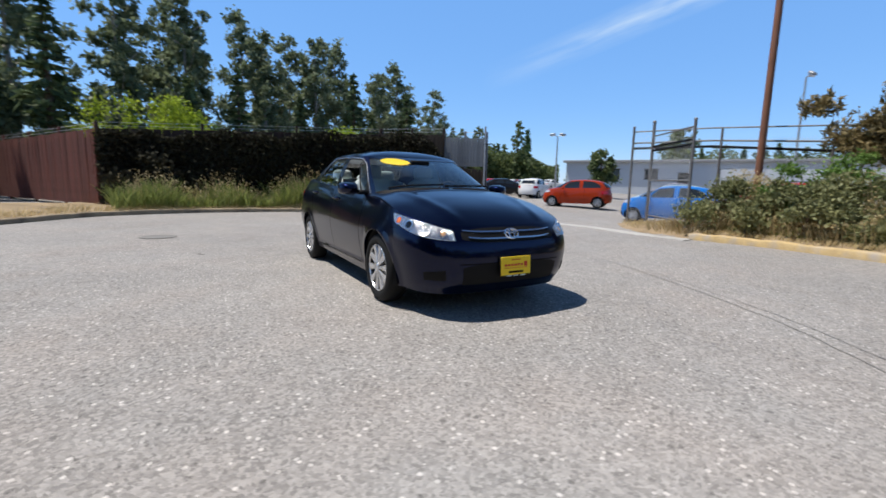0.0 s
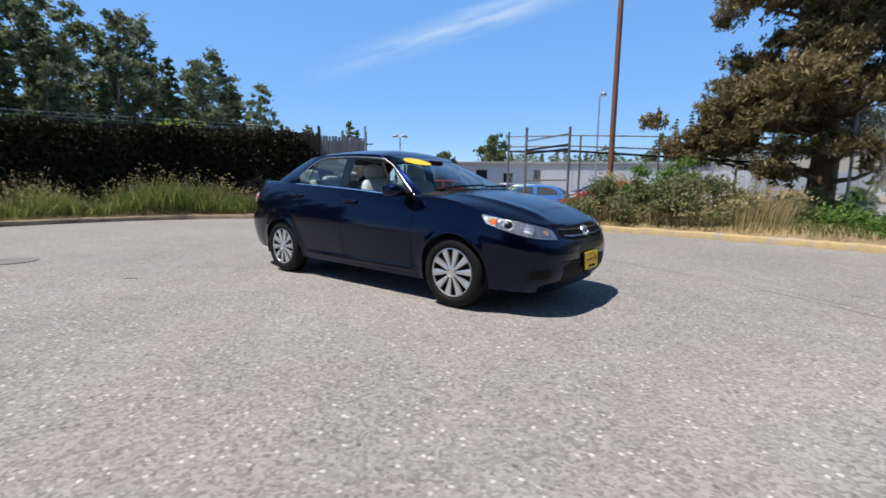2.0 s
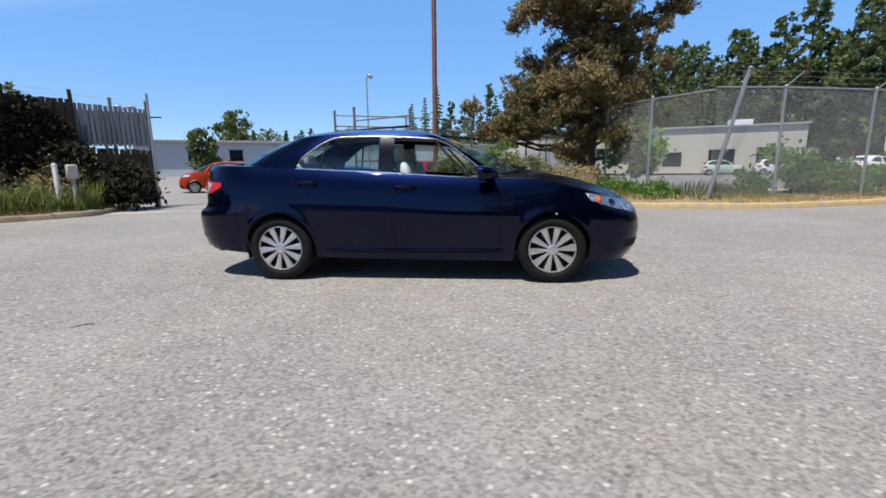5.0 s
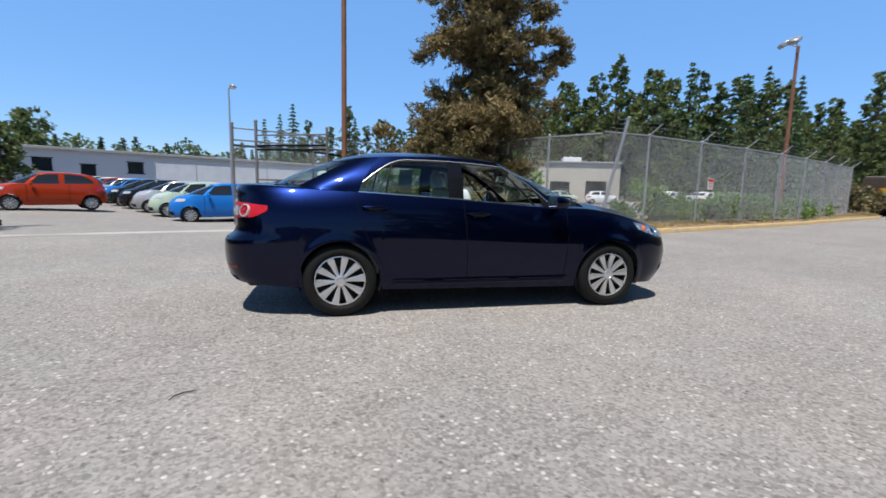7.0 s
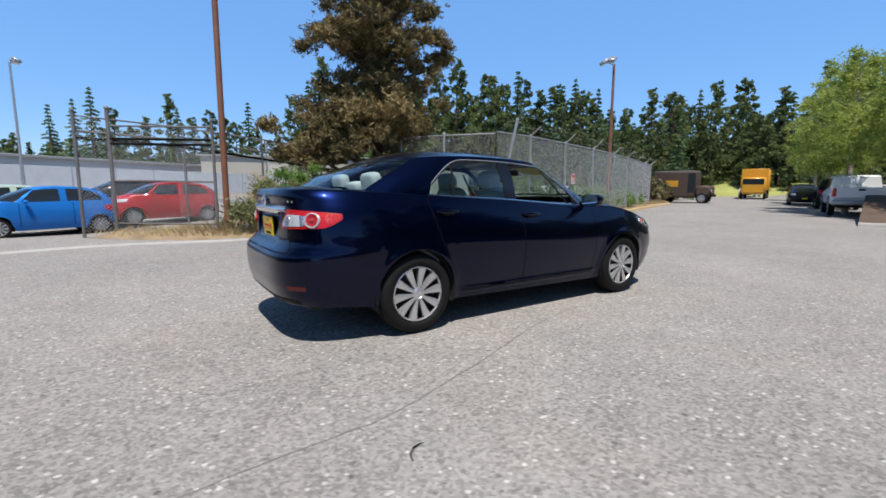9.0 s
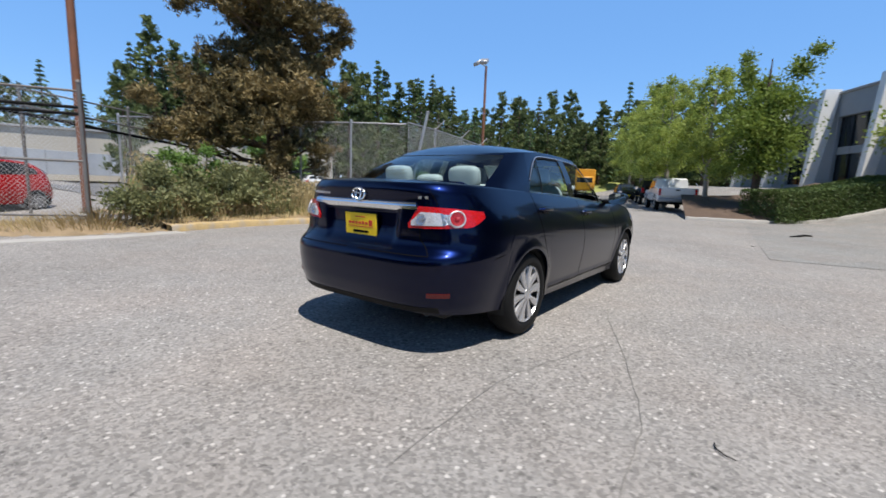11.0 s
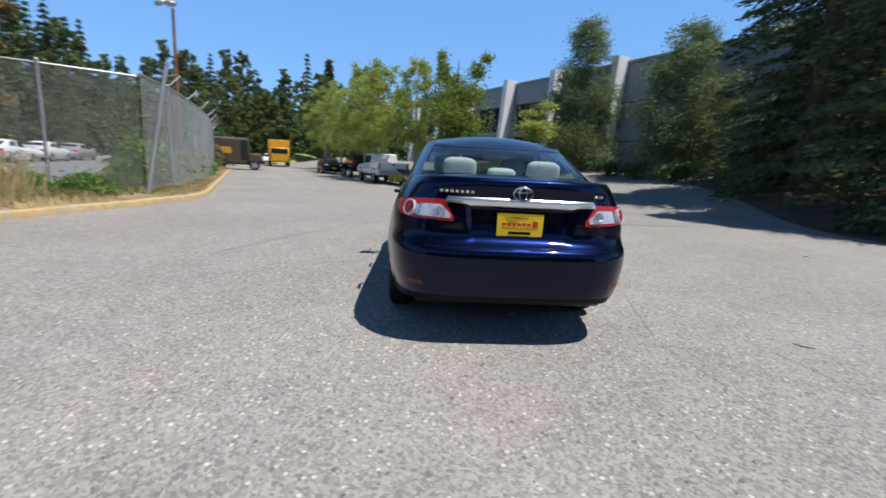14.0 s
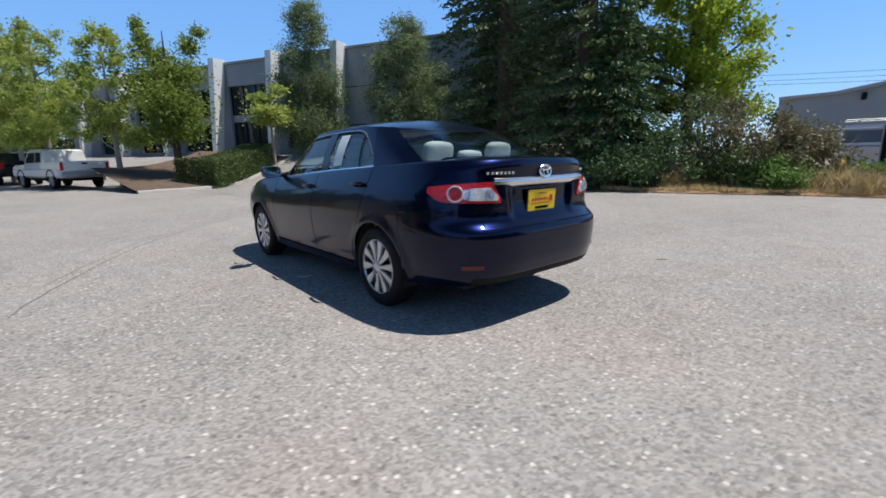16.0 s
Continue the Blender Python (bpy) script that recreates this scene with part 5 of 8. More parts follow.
def axis_steps(lo, hi, near, far):
    a = list(np.arange(lo, hi + 0.01, near))
    return sorted([-v for v in far] + a + list(far))


gx = axis_steps(-45, 70, 1.5, (90, 120, 180, 300, 600, 1500))
gy = axis_steps(-45, 70, 1.5, (90, 120, 180, 300, 600, 1500))
sheet("ground", gx, gy, gz, M["asphalt"], "worn pale grey asphalt with coarse aggregate")


def smooth_line(pts, n=8):
    """A Catmull-Rom line through plan points."""
    P = [Vector((*p, 0)) for p in pts]
    P = [P[0] * 2 - P[1]] + P + [P[-1] * 2 - P[-2]]
    out = []
    for i in range(1, len(P) - 2):
        for k in range(n):
            t = k / n
            a, b, c, d = P[i - 1:i + 3]
            out.append(0.5 * ((2 * b) + (c - a) * t + (2 * a - 5 * b + 4 * c - d) * t * t + (3 * b - a - 3 * c + d) * t ** 3))
    return [(q.x, q.y) for q in out + [P[-2]]]


def offset_line(line, d):
    out = []
    for i, (x, y) in enumerate(line):
        a, b = line[max(i - 1, 0)], line[min(i + 1, len(line) - 1)]
        L = math.hypot(b[0] - a[0], b[1] - a[1])
        out.append((x - (b[1] - a[1]) / L * d, y + (b[0] - a[0]) / L * d))
    return out


def kerb(name, line, h, w, material, label):
    """A rounded kerb; the road lies to the right of the line."""
    rng = random.Random(len(line))
    prof = [(-0.0, -0.05), (0.0, h - 0.03), (0.02, h - 0.006), (0.05, h), (w - 0.02, h), (w, h - 0.02), (w, -0.05)]
    rows = []
    for i, (x, y) in enumerate(line):
        wob = rng.uniform(-0.012, 0.012)
        rows.append([(*offset_line(line, d)[i], gz(x, y) + z + (wob if z > 0 else 0)) for d, z in prof])
    return tagged(part(name, G().grid(rows, flip=True), material, None, angle=50), label, "kerb", "", "structure")


def verge(name, line, depth, z0, z1, material, label, n=10, bump=0.05, flip=True):
    """Ground behind a kerb, from its back edge to some depth."""
    rows = []
    rng = random.Random(5)
    for k in range(n + 1):
        t = k / n
        o = offset_line(line, 0.10 + depth * t)
        rows.append([(x, y, gz(x, y) + z0 + (z1 - z0) * min(1, t * 2.5) + rng.uniform(-bump, bump) * (0.2 if k == 0 else 1)) for x, y in o])
    return tagged(part(name, G().grid(rows, flip=flip), material, None, angle=80), label, "verge", "", "structure")


KERB_W = smooth_line([(-9.6, 6.9), (-8.9, 5.2), (-9.7, 3.7), (-10.75, 2.3), (-11.35, 0.2), (-11.25, -2.3), (-10.3, -4.5), (-8.2, -5.9), (-5.5, -7.6), (-2.0, -10.5), (0.0, -14)])[::-1]
KERB_W = [p for p in KERB_W if p[1] > -7.2]
kerb("kerb_west", KERB_W, 0.13, 0.16, M["kerb_grey"], "low weathered kerb with worn ochre paint")
verge("verge_west", KERB_W, 5.5, 0.10, 0.16, M["dirt"], "dry soil strip under tall weeds")
KERB_N = smooth_line([(-0.6, 7.05), (0.9, 7.25), (2.8, 7.05), (4.6, 6.75), (6.6, 6.5), (8.2, 6.65), (10.0, 7.25), (14.5, 8.9), (20, 10.9), (27, 13.4), (30.0, 14.5), (31.8, 16.4), (32.6, 19.5)])
kerb("kerb_north", KERB_N, 0.14, 0.17, M["kerb_yellow"], "low kerb with faded yellow paint")
verge("verge_north", KERB_N, 3.4, 0.12, 0.25, M["dirt"], "dry soil and grass strip behind the kerb")
lot_edge = smooth_line([(-4.3, 9.2), (-3.2, 8.0), (-1.9, 7.2), (-0.6, 7.05)])
verge("gravel_corner", lot_edge, 2.2, 0.0, 0.10, M["dirt"], "stony soil at the foot of the gate")
BED_S = smooth_line([(14.5, -11.6), (12.0, -11.4), (9.5, -10.9), (7.2, -10.2), (5.2, -9.9), (3.3, -10.15), (0.5, -11.1), (-1.4, -11.8), (-4.0, -12.4), (-9.0, -14.0)])[::-1]
BED_S = BED_S[::-1]


def berm(name, line, depth, rise, material, label, n=12):
    rows = []
    rng = random.Random(11)
    for k in range(n + 1):
        t = k / n
        rows.append([(x, y, gz(x, y) + 0.02 + rise * min(1, t * 2) + (rng.uniform(-0.06, 0.06) if k else 0)) for x, y in offset_line(line, depth * t)])
    return tagged(part(name, G().grid(rows, flip=True), material, None, angle=80), label, "planting bed", "", "structure")


berm("planting_bed_south", [p for p in BED_S if p[0] > 3.4], 7.0, 0.25, M["mulch"], "mulched bed under dark conifers")
berm("planting_bed_west", [p for p in BED_S if p[0] < 3.7], 7.0, 0.25, M["red_soil"], "dry reddish soil strewn with straw")
for name, pts, w in (("asphalt_joint", [(0.4, 3.1), (1.0, 2.93), (2.52, 2.3), (3.46, 1.82), (4.3, 1.2), (6.0, -0.2)], 0.0055),
                     ("asphalt_joint", [(1.4, 2.93), (2.6, 2.42), (3.52, 1.96), (4.4, 1.35), (6.1, -0.02)], 0.004),
                     ("asphalt_crack", [(0.5, -0.97), (-0.35, -1.2), (-0.96, -1.46), (-1.62, -1.72), (-2.1, -1.88), (-2.7, -1.95), (-3.3, -2.03)], 0.0018),
                     ("asphalt_crack", [(-0.96, -1.44), (-1.6, -1.25), (-2.2, -1.13), (-3.1, -1.17)], 0.0015),
                     ("asphalt_joint", [(5.2, -2.3), (9.5, -2.2), (15, -1.9), (21.5, -0.9)], 0.0035)):
    ln = smooth_line(pts, 6)
    rng = random.Random(3)
    rows = []
    a, b = offset_line(ln, -w), offset_line(ln, w)
    for i in range(len(ln)):
        j = rng.uniform(-0.01, 0.01)
        rows.append([(a[i][0] + j * 0.6, a[i][1] + j, gz(*ln[i]) + 0.004), (b[i][0] + j * 0.6, b[i][1] + j, gz(*ln[i]) + 0.004)])
    tagged(part(name, G().grid(rows, flip=True), M["seam"], None), "dark worn joint line in the asphalt", "joint", "", "structure")
# darker yard beyond the chain-link fence
front = [(1.5, 17.0), (5.2, 12.4), (9.0, 11.2), (16.0, 13.6), (24.0, 16.6), (34.0, 20.0), (48.0, 25.0)]
back = [(0.5, 50.0), (8.0, 47.5), (14.0, 45.5), (21.0, 43.0), (28.0, 40.5), (42.0, 38.0), (60.0, 36.0)]
rows = []
for k in range(19):
    t = k / 18
    rows.append([(a[0] + (b[0] - a[0]) * t, a[1] + (b[1] - a[1]) * t, gz(a[0] + (b[0] - a[0]) * t, a[1] + (b[1] - a[1]) * t) + 0.03) for a, b in zip(front, back)])
tagged(part("back_lot", G().grid(rows), M["back_lot"], None, angle=80), "darker grey asphalt yard beyond the fence", "yard", "", "structure")
# pale concrete strip across the lot entrance
ln = smooth_line([(-9.6, 5.4), (-7.6, 5.9), (-5.6, 6.6), (-3.6, 7.1), (-1.6, 6.85), (-0.5, 6.9)], 6)
rows = [[(*offset_line(ln, d)[i], gz(*ln[i]) + z) for d, z in ((-0.22, -0.02), (-0.21, 0.016), (0.21, 0.016), (0.22, -0.02))] for i in range(len(ln))]
tagged(part("gutter_strip", G().grid(rows, flip=True), M["concrete"], None), "pale concrete gutter strip across the entrance", "gutter", "", "structure")

# darker driveway apron rising to the grey building
ap = [(5.2 + 16.3 * k / 12, -2.32 + 1.4 * k / 12) for k in range(13)]
rows = [[(x + 0.25 * j * 0.4, y - 0.62 * j, gz(x + 0.25 * j * 0.4, y - 0.62 * j) + 0.006) for x, y in ap] for j in range(15)]
tagged(part("driveway", G().grid(rows, flip=True), M["drive"], None, angle=80), "slightly darker asphalt apron of the driveway", "driveway", "", "structure")


# ---- fences, gate, poles ----
def chain_link(g, a, b, z0, z1, pitch=0.085, r=0.0015):
    """Crossing wires of a chain-link panel between two plan points."""
    a, b = Vector((*a, 0)), Vector((*b, 0))
    L = (b - a).length
    u = (b - a) / L
    side = Vector((-u.y, u.x, 0))
    H = z1 - z0
    vs, fs = [], []
    for sgn in (1, -1):
        s = -H if sgn > 0 else 0.0
        end = L if sgn > 0 else L + H
        while s < end:
            p0, p1 = s, s + sgn * H
            t0, t1 = 0.0, 1.0
            lo, hi = min(p0, p1), max(p0, p1)
            if lo < 0:
                k = (0 - p0) / (p1 - p0)
                if p0 < 0:
                    t0 = max(t0, k)
                else:
                    t1 = min(t1, k)
            if hi > L:
                k = (L - p0) / (p1 - p0)
                if p0 > L:
                    t0 = max(t0, k)
                else:
                    t1 = min(t1, k)
            if t1 - t0 > 0.02:
                q0 = a + u * (p0 + (p1 - p0) * t0) + Vector((0, 0, z0 + H * t0)) + side * 0.002 * sgn
                q1 = a + u * (p0 + (p1 - p0) * t1) + Vector((0, 0, z0 + H * t1)) + side * 0.002 * sgn
                d = (q1 - q0).normalized()
                c = d.cross(side).normalized()
                k = len(vs)
                for q in (q0, q1):
                    vs += [q + side * r, q - side * r * 0.6 + c * r, q - side * r * 0.6 - c * r]
                fs += [[k, k + 1, k + 4, k + 3], [k + 1, k + 2, k + 5, k + 4], [k + 2, k, k + 3, k + 5]]
            s += pitch
    return g.add(vs, fs)


def post(parent, x, y, z0, z1, r, material, name="post", lean=(0, 0), cap=True):
    g = G().tube([(x, y, z0), (x + lean[0], y + lean[1], z1)], r, 10)
    if cap:
        g.lathe([(r * 1.25, 0), (r * 1.2, 0.03), (r * 0.7, 0.055), (0.001, 0.06)], 10, Matrix.Translation((x + lean[0], y + lean[1], z1 - 0.01)))
    return part(name, g, material, parent)


def chain_fence(name, label, pts, z_top, parent_kind="", arms=None, zbase=None, pitch=0.085, first_lean=None, r=0.0019, skip_first=False):
    """A chain-link fence through plan points, with posts, top rail, wire and barbed-wire arms."""
    f = thing(name, label, "fence")
    zs = [gz(*p) + (zbase or 0.0) for p in pts]
    for i, p in enumerate(pts):
        lean = first_lean if (i == 0 and first_lean) else (0, 0)
        if i == 0 and skip_first:
            continue
        post(f, p[0], p[1], zs[i] - 0.1, z_top + (0.36 if lean[0] else 0.05 if not arms else 0.02), 0.048 if lean[0] else 0.034, M["galv"], lean=lean)
        if arms and not lean[0]:
            part("barb_arm", G().tube([(p[0] + lean[0], p[1] + lean[1], z_top), (p[0] + lean[0] + arms[0], p[1] + lean[1] + arms[1], z_top + 0.34)], 0.018, 6), M["galv"], f)
    for i in range(len(pts) - 1):
        a, b = pts[i], pts[i + 1]
        part("top_rail", G().tube([(*a, z_top), (*b, z_top)], 0.021, 8), M["galv"], f)
        w = chain_link(G(), a, b, min(zs[i], zs[i + 1]) + 0.03, z_top, pitch, r)
        o = part("wire_mesh", w, M["wire"], f, "thin galvanised diamond wire mesh", smooth=False)
        tagged(o, kind="stuff")
        if arms:
            for k in (0.35, 0.68, 1.0):
                c = (arms[0] * k, arms[1] * k, 0.34 * k)
                o = part("barbed_wire", G().tube([(a[0] + c[0], a[1] + c[1], z_top + c[2]), ((a[0] + b[0]) / 2 + c[0], (a[1] + b[1]) / 2 + c[1], z_top + c[2] - 0.02), (b[0] + c[0], b[1] + c[1], z_top + c[2])], 0.0018, 4), M["wire"], f)
    return f


# right-hand chain-link fence along the road, with a leaning corner post
road_fence = [(6.45, 7.25), (8.25, 7.55), (11.0, 8.35), (13.9, 9.25), (16.9, 10.3), (19.7, 11.4), (22.4, 12.5), (25.0, 13.6), (27.2, 14.5)]
chain_fence("chain_link_fence", "tall galvanised chain-link fence with barbed-wire arms", road_fence, 2.98, arms=(0.26, -0.22), zbase=0.22, first_lean=(0.55, -0.35), r=0.0028)
side_fence = [(6.45, 7.32), (5.44, 8.75), (4.6, 10.2), (3.0, 12.6), (1.2, 15.2)]
chain_fence("chain_link_fence", "chain-link fence running behind the pine", side_fence, 2.93, zbase=0.2, skip_first=True, pitch=0.062, r=0.0013)
sg = thing("warning_sign", "small white and red sign wired to the fence", "sign", pose(11.63, 8.46, 1.40, 0, 0, 17))
part("board", G().box((0, 0, 0.19), (0.34, 0.012, 0.40), 0.004), M["white"], sg)
part("red_header", G().box((0, -0.008, 0.31), (0.30, 0.004, 0.11), 0.001), M["red_print"], sg)
for k, w in ((0.20, 0.26), (0.15, 0.22), (0.10, 0.26), (0.05, 0.18)):
    part("text_bar", G().box((0, -0.008, k), (w, 0.004, 0.022), 0.001), M["red_print"], sg)

# sliding gate at the lot entrance
gate = thing("sliding_gate_frame", "steel gate frame with rails and chain-link infill", "gate")
post(gate, -4.24, 9.72, -0.1, 2.92, 0.036, M["gate_steel"], lean=(0.0, 0.0))
post(gate, -3.60, 9.78, -0.1, 3.03, 0.045, M["gate_steel"])
post(gate, -1.53, 8.43, 0.0, 2.76, 0.036, M["gate_steel"])
for z, r, mt in ((2.62, 0.022, "gate_steel"), (2.32, 0.03, "black"), (2.20, 0.03, "black"), (1.32, 0.024, "gate_steel"), (0.28, 0.02, "gate_steel")):
    part("rail", G().tube([(-3.60, 9.78, z), (-1.53, 8.43, z - 0.02)], r, 8), M[mt], gate)
for z, r, mt, e in ((2.80, 0.02, "gate_steel", 0.0), (2.46, 0.024, "gate_steel", -0.1), (2.30, 0.035, "black", -0.25)):
    part("track_rail", G().tube([(-4.24, 9.74, z), (-2.2, 10.4, z - 0.02), (3.6, 12.6, z - 0.25 + e)], r, 8), M[mt], gate)
tagged(part("wire_mesh", chain_link(G(), (-3.60, 9.78), (-1.53, 8.43), 0.1, 2.62), M["wire"], gate, smooth=False), kind="stuff")
tagged(part("wire_mesh", chain_link(G(), (-4.24, 9.72), (-3.60, 9.78), 0.1, 2.80), M["wire"], gate, smooth=False), kind="stuff")
for x, y in ((-2.0, 10.47), (0.2, 11.3), (2.2, 12.06)):
    post(gate, x, y, 0.0, 2.75, 0.032, M["gate_steel"])
tagged(part("wire_mesh", chain_link(G(), (-2.2, 10.4), (3.6, 12.6), 0.3, 2.45), M["wire"], gate, smooth=False), kind="stuff")

bol = thing("marker_post", "short white marker post with a grey box in the weeds", "post", pose(-9.55, 4.88, 0.10))
part("post", G().box((0, 0, 0.57), (0.09, 0.09, 1.14), 0.015).lathe([(0.06, 0), (0.05, 0.04), (0.001, 0.06)], 10, Matrix.Translation((0, 0, 1.13))), M["white"], bol)
part("meter_box", G().box((0.20, 0.24, 0.98), (0.22, 0.30, 0.34), 0.03, 50).box((0.20, 0.24, 0.4), (0.06, 0.06, 0.84), 0.01), M["concrete"], bol, "grey box on a stake")
# utility pole
up = thing("utility_pole", "tall brown painted steel pole", "pole", pose(-1.01, 10.53, 0))
part("shaft", G().tube([(0, 0, -0.1), (0, 0, 4), (0.02, 0.05, 13.5)], [0.088, 0.082, 0.068], 16), M["pole"], up)
part("base_collar", G().lathe([(0.2, -0.1), (0.2, 0.12), (0.16, 0.16)], 16), M["concrete"], up)


def lamp_post(x, y, h, heads, material, label, r=0.09, scale=1.0):
    z = gz(x, y)
    o = thing("lamp_post", label, "street lamp", pose(x, y, z))
    part("shaft", G().tube([(0, 0, 0), (0, 0, h)], [r, r * 0.65], 10), material, o)
    part("base", G().lathe([(r * 2.2, 0), (r * 2.2, 0.35), (r * 1.2, 0.45)], 12), M["concrete"], o)
    for az_, tl in heads:
        hd = new("lamp_head")
        hd.parent = o
        hd.matrix_basis = pose(0, 0, h, 0, 0, az_)
        part("bracket", G().tube([(0, 0, -0.05), (0.30 * scale, 0, 0.10)], 0.03, 6), M["galv"], hd)
        part("housing", G().box((0, 0, 0), (0.55 * scale, 0.42 * scale, 0.20 * scale), 0.05, m=pose(0.48 * scale, 0, 0.16, 0, tl, 0)), M["galv"], hd)
        part("lens", G().box((0, 0, 0), (0.44 * scale, 0.34 * scale, 0.03), 0.01, m=pose(0.48 * scale - 0.02, 0, 0.05, 0, tl, 0)), M["clear_lens"], hd)
    return o


lamp_post(-8.65, 31.0, 7.7, ((-20, 30), (60, 10)), M["galv"], "tall grey lamp post with flood lights in the car lot", 0.08, 0.75)
lamp_post(21.45, 13.85, 8.75, ((200, 28), (150, 30)), M["pole"], "brown lamp post with twin flood lights by the fence", 0.11, 1.15)
lamp_post(-28.0, 29.3, 5.6, ((60, 10), (220, 10)), M["galv"], "far twin-headed lamp post in the car lot")
lamp_post(62.0, 36.0, 9.0, ((180, 10),), M["galv"], "slim lamp post beyond the fence")

def wall_box(g, a, b, z0, z1, t=0.3):
    """A thick wall between two plan points; the given line is its front face."""
    ang = math.atan2(b[1] - a[1], b[0] - a[0])
    L = math.hypot(b[0] - a[0], b[1] - a[1])
    nx, ny = -math.sin(ang), math.cos(ang)
    return g.box(((a[0] + b[0]) / 2 + nx * t / 2, (a[1] + b[1]) / 2 + ny * t / 2, (z0 + z1) / 2), (L, t, z1 - z0), 0.0, math.degrees(ang))


# board fences on the west side
def board_fence(name, label, a, b, h0, h1, material, w=0.14, gap=0.001, z0=0.12, thick=0.022, cap=True, gone=(), wires=True):
    f = thing(name, label, "fence")
    L = math.hypot(b[0] - a[0], b[1] - a[1])
    ang = math.degrees(math.atan2(b[1] - a[1], b[0] - a[0]))
    n = int(L / (w + gap))
    rng = random.Random(n)
    meshes = []
    for k in range(4):
        hh = 3.0
        meshes.append(G().box((0, 0, hh / 2), (w - 0.003 * k, thick, hh), 0.004).mesh("board", material))
    for i in range(n):
        if i in gone:
            continue
        t = (i + 0.5) / n
        h = h0 + (h1 - h0) * t + rng.uniform(-0.02, 0.02)
        o = new("board", meshes[i % 4])
        o.parent = f
        x, y = a[0] + (b[0] - a[0]) * t, a[1] + (b[1] - a[1]) * t
        o.matrix_basis = pose(x, y, z0 + gz(x, y), rng.uniform(-0.5, 0.5), rng.uniform(-0.4, 0.4), ang + rng.uniform(-1.2, 1.2)) @ Matrix.Diagonal((1, 1, h / 3.0, 1))
    nx, ny = -math.sin(radians(ang)), math.cos(radians(ang))
    if gap < 0.02:
        part("backing", wall_box(G(), (a[0] + nx * 0.03, a[1] + ny * 0.03), (b[0] + nx * 0.03, b[1] + ny * 0.03), z0 + 0.05, z0 + min(h0, h1) - 0.1, 0.012), material, f)
    for zz in (0.5, 1.5, 2.5):
        part("rail", G().tube([(a[0] + nx * 0.05, a[1] + ny * 0.05, z0 + zz * h0 / 3), (b[0] + nx * 0.05, b[1] + ny * 0.05, z0 + zz * h1 / 3)], 0.04, 4), material, f)
    k = max(2, int(L / 2.6))
    for i in range(k + 1):
        t = i / k
        x, y = a[0] + (b[0] - a[0]) * t + nx * 0.1, a[1] + (b[1] - a[1]) * t + ny * 0.1
        top = z0 + h0 + (h1 - h0) * t + (0.25 if wires else 0.0)
        part("fence_post", G().box((x, y, top / 2), (0.09, 0.09, top), 0.01, ang), material, f)
    for zz in (0.10, 0.22) if wires else ():
        part("top_wire", G().tube([(a[0] + nx * 0.1, a[1] + ny * 0.1, z0 + h0 + zz), (b[0] + nx * 0.1, b[1] + ny * 0.1, z0 + h1 + zz)], 0.006, 4), M["wire"], f)
    return f


FA, FB, FC = (-14.4, -5.0), (-12.3, 4.6), (-9.1, 7.55)
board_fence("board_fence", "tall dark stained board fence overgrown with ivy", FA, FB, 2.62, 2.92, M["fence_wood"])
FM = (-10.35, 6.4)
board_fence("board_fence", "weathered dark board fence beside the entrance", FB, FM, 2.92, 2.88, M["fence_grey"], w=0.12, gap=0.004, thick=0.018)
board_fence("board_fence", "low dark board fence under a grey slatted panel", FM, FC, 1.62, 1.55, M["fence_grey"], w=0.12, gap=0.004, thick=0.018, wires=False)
board_fence("board_fence", "pale grey slatted fence panel at the entrance", (FM[0] - 0.05, FM[1] + 0.06), (FC[0] - 0.05, FC[1] + 0.06), 1.12, 1.06, M["fence_pale"], w=0.10, gap=0.012, z0=1.78, thick=0.018)
board_fence("board_fence", "tall red-brown board fence", (-25.0, -11.0), (-14.5, -5.1), 2.45, 2.6, M["fence_red"], w=0.15)
ep = thing("fence_end_post", "tall steel end post with a short cross arm", "post", pose(-8.98, 7.45, 0.0))
part("shaft", G().tube([(0, 0, 0), (0, 0, 3.25)], 0.035, 10), M["galv"], ep)
part("arm", G().tube([(-0.1, 0, 2.6), (0.30, 0.1, 2.6)], 0.02, 6), M["black"], ep)


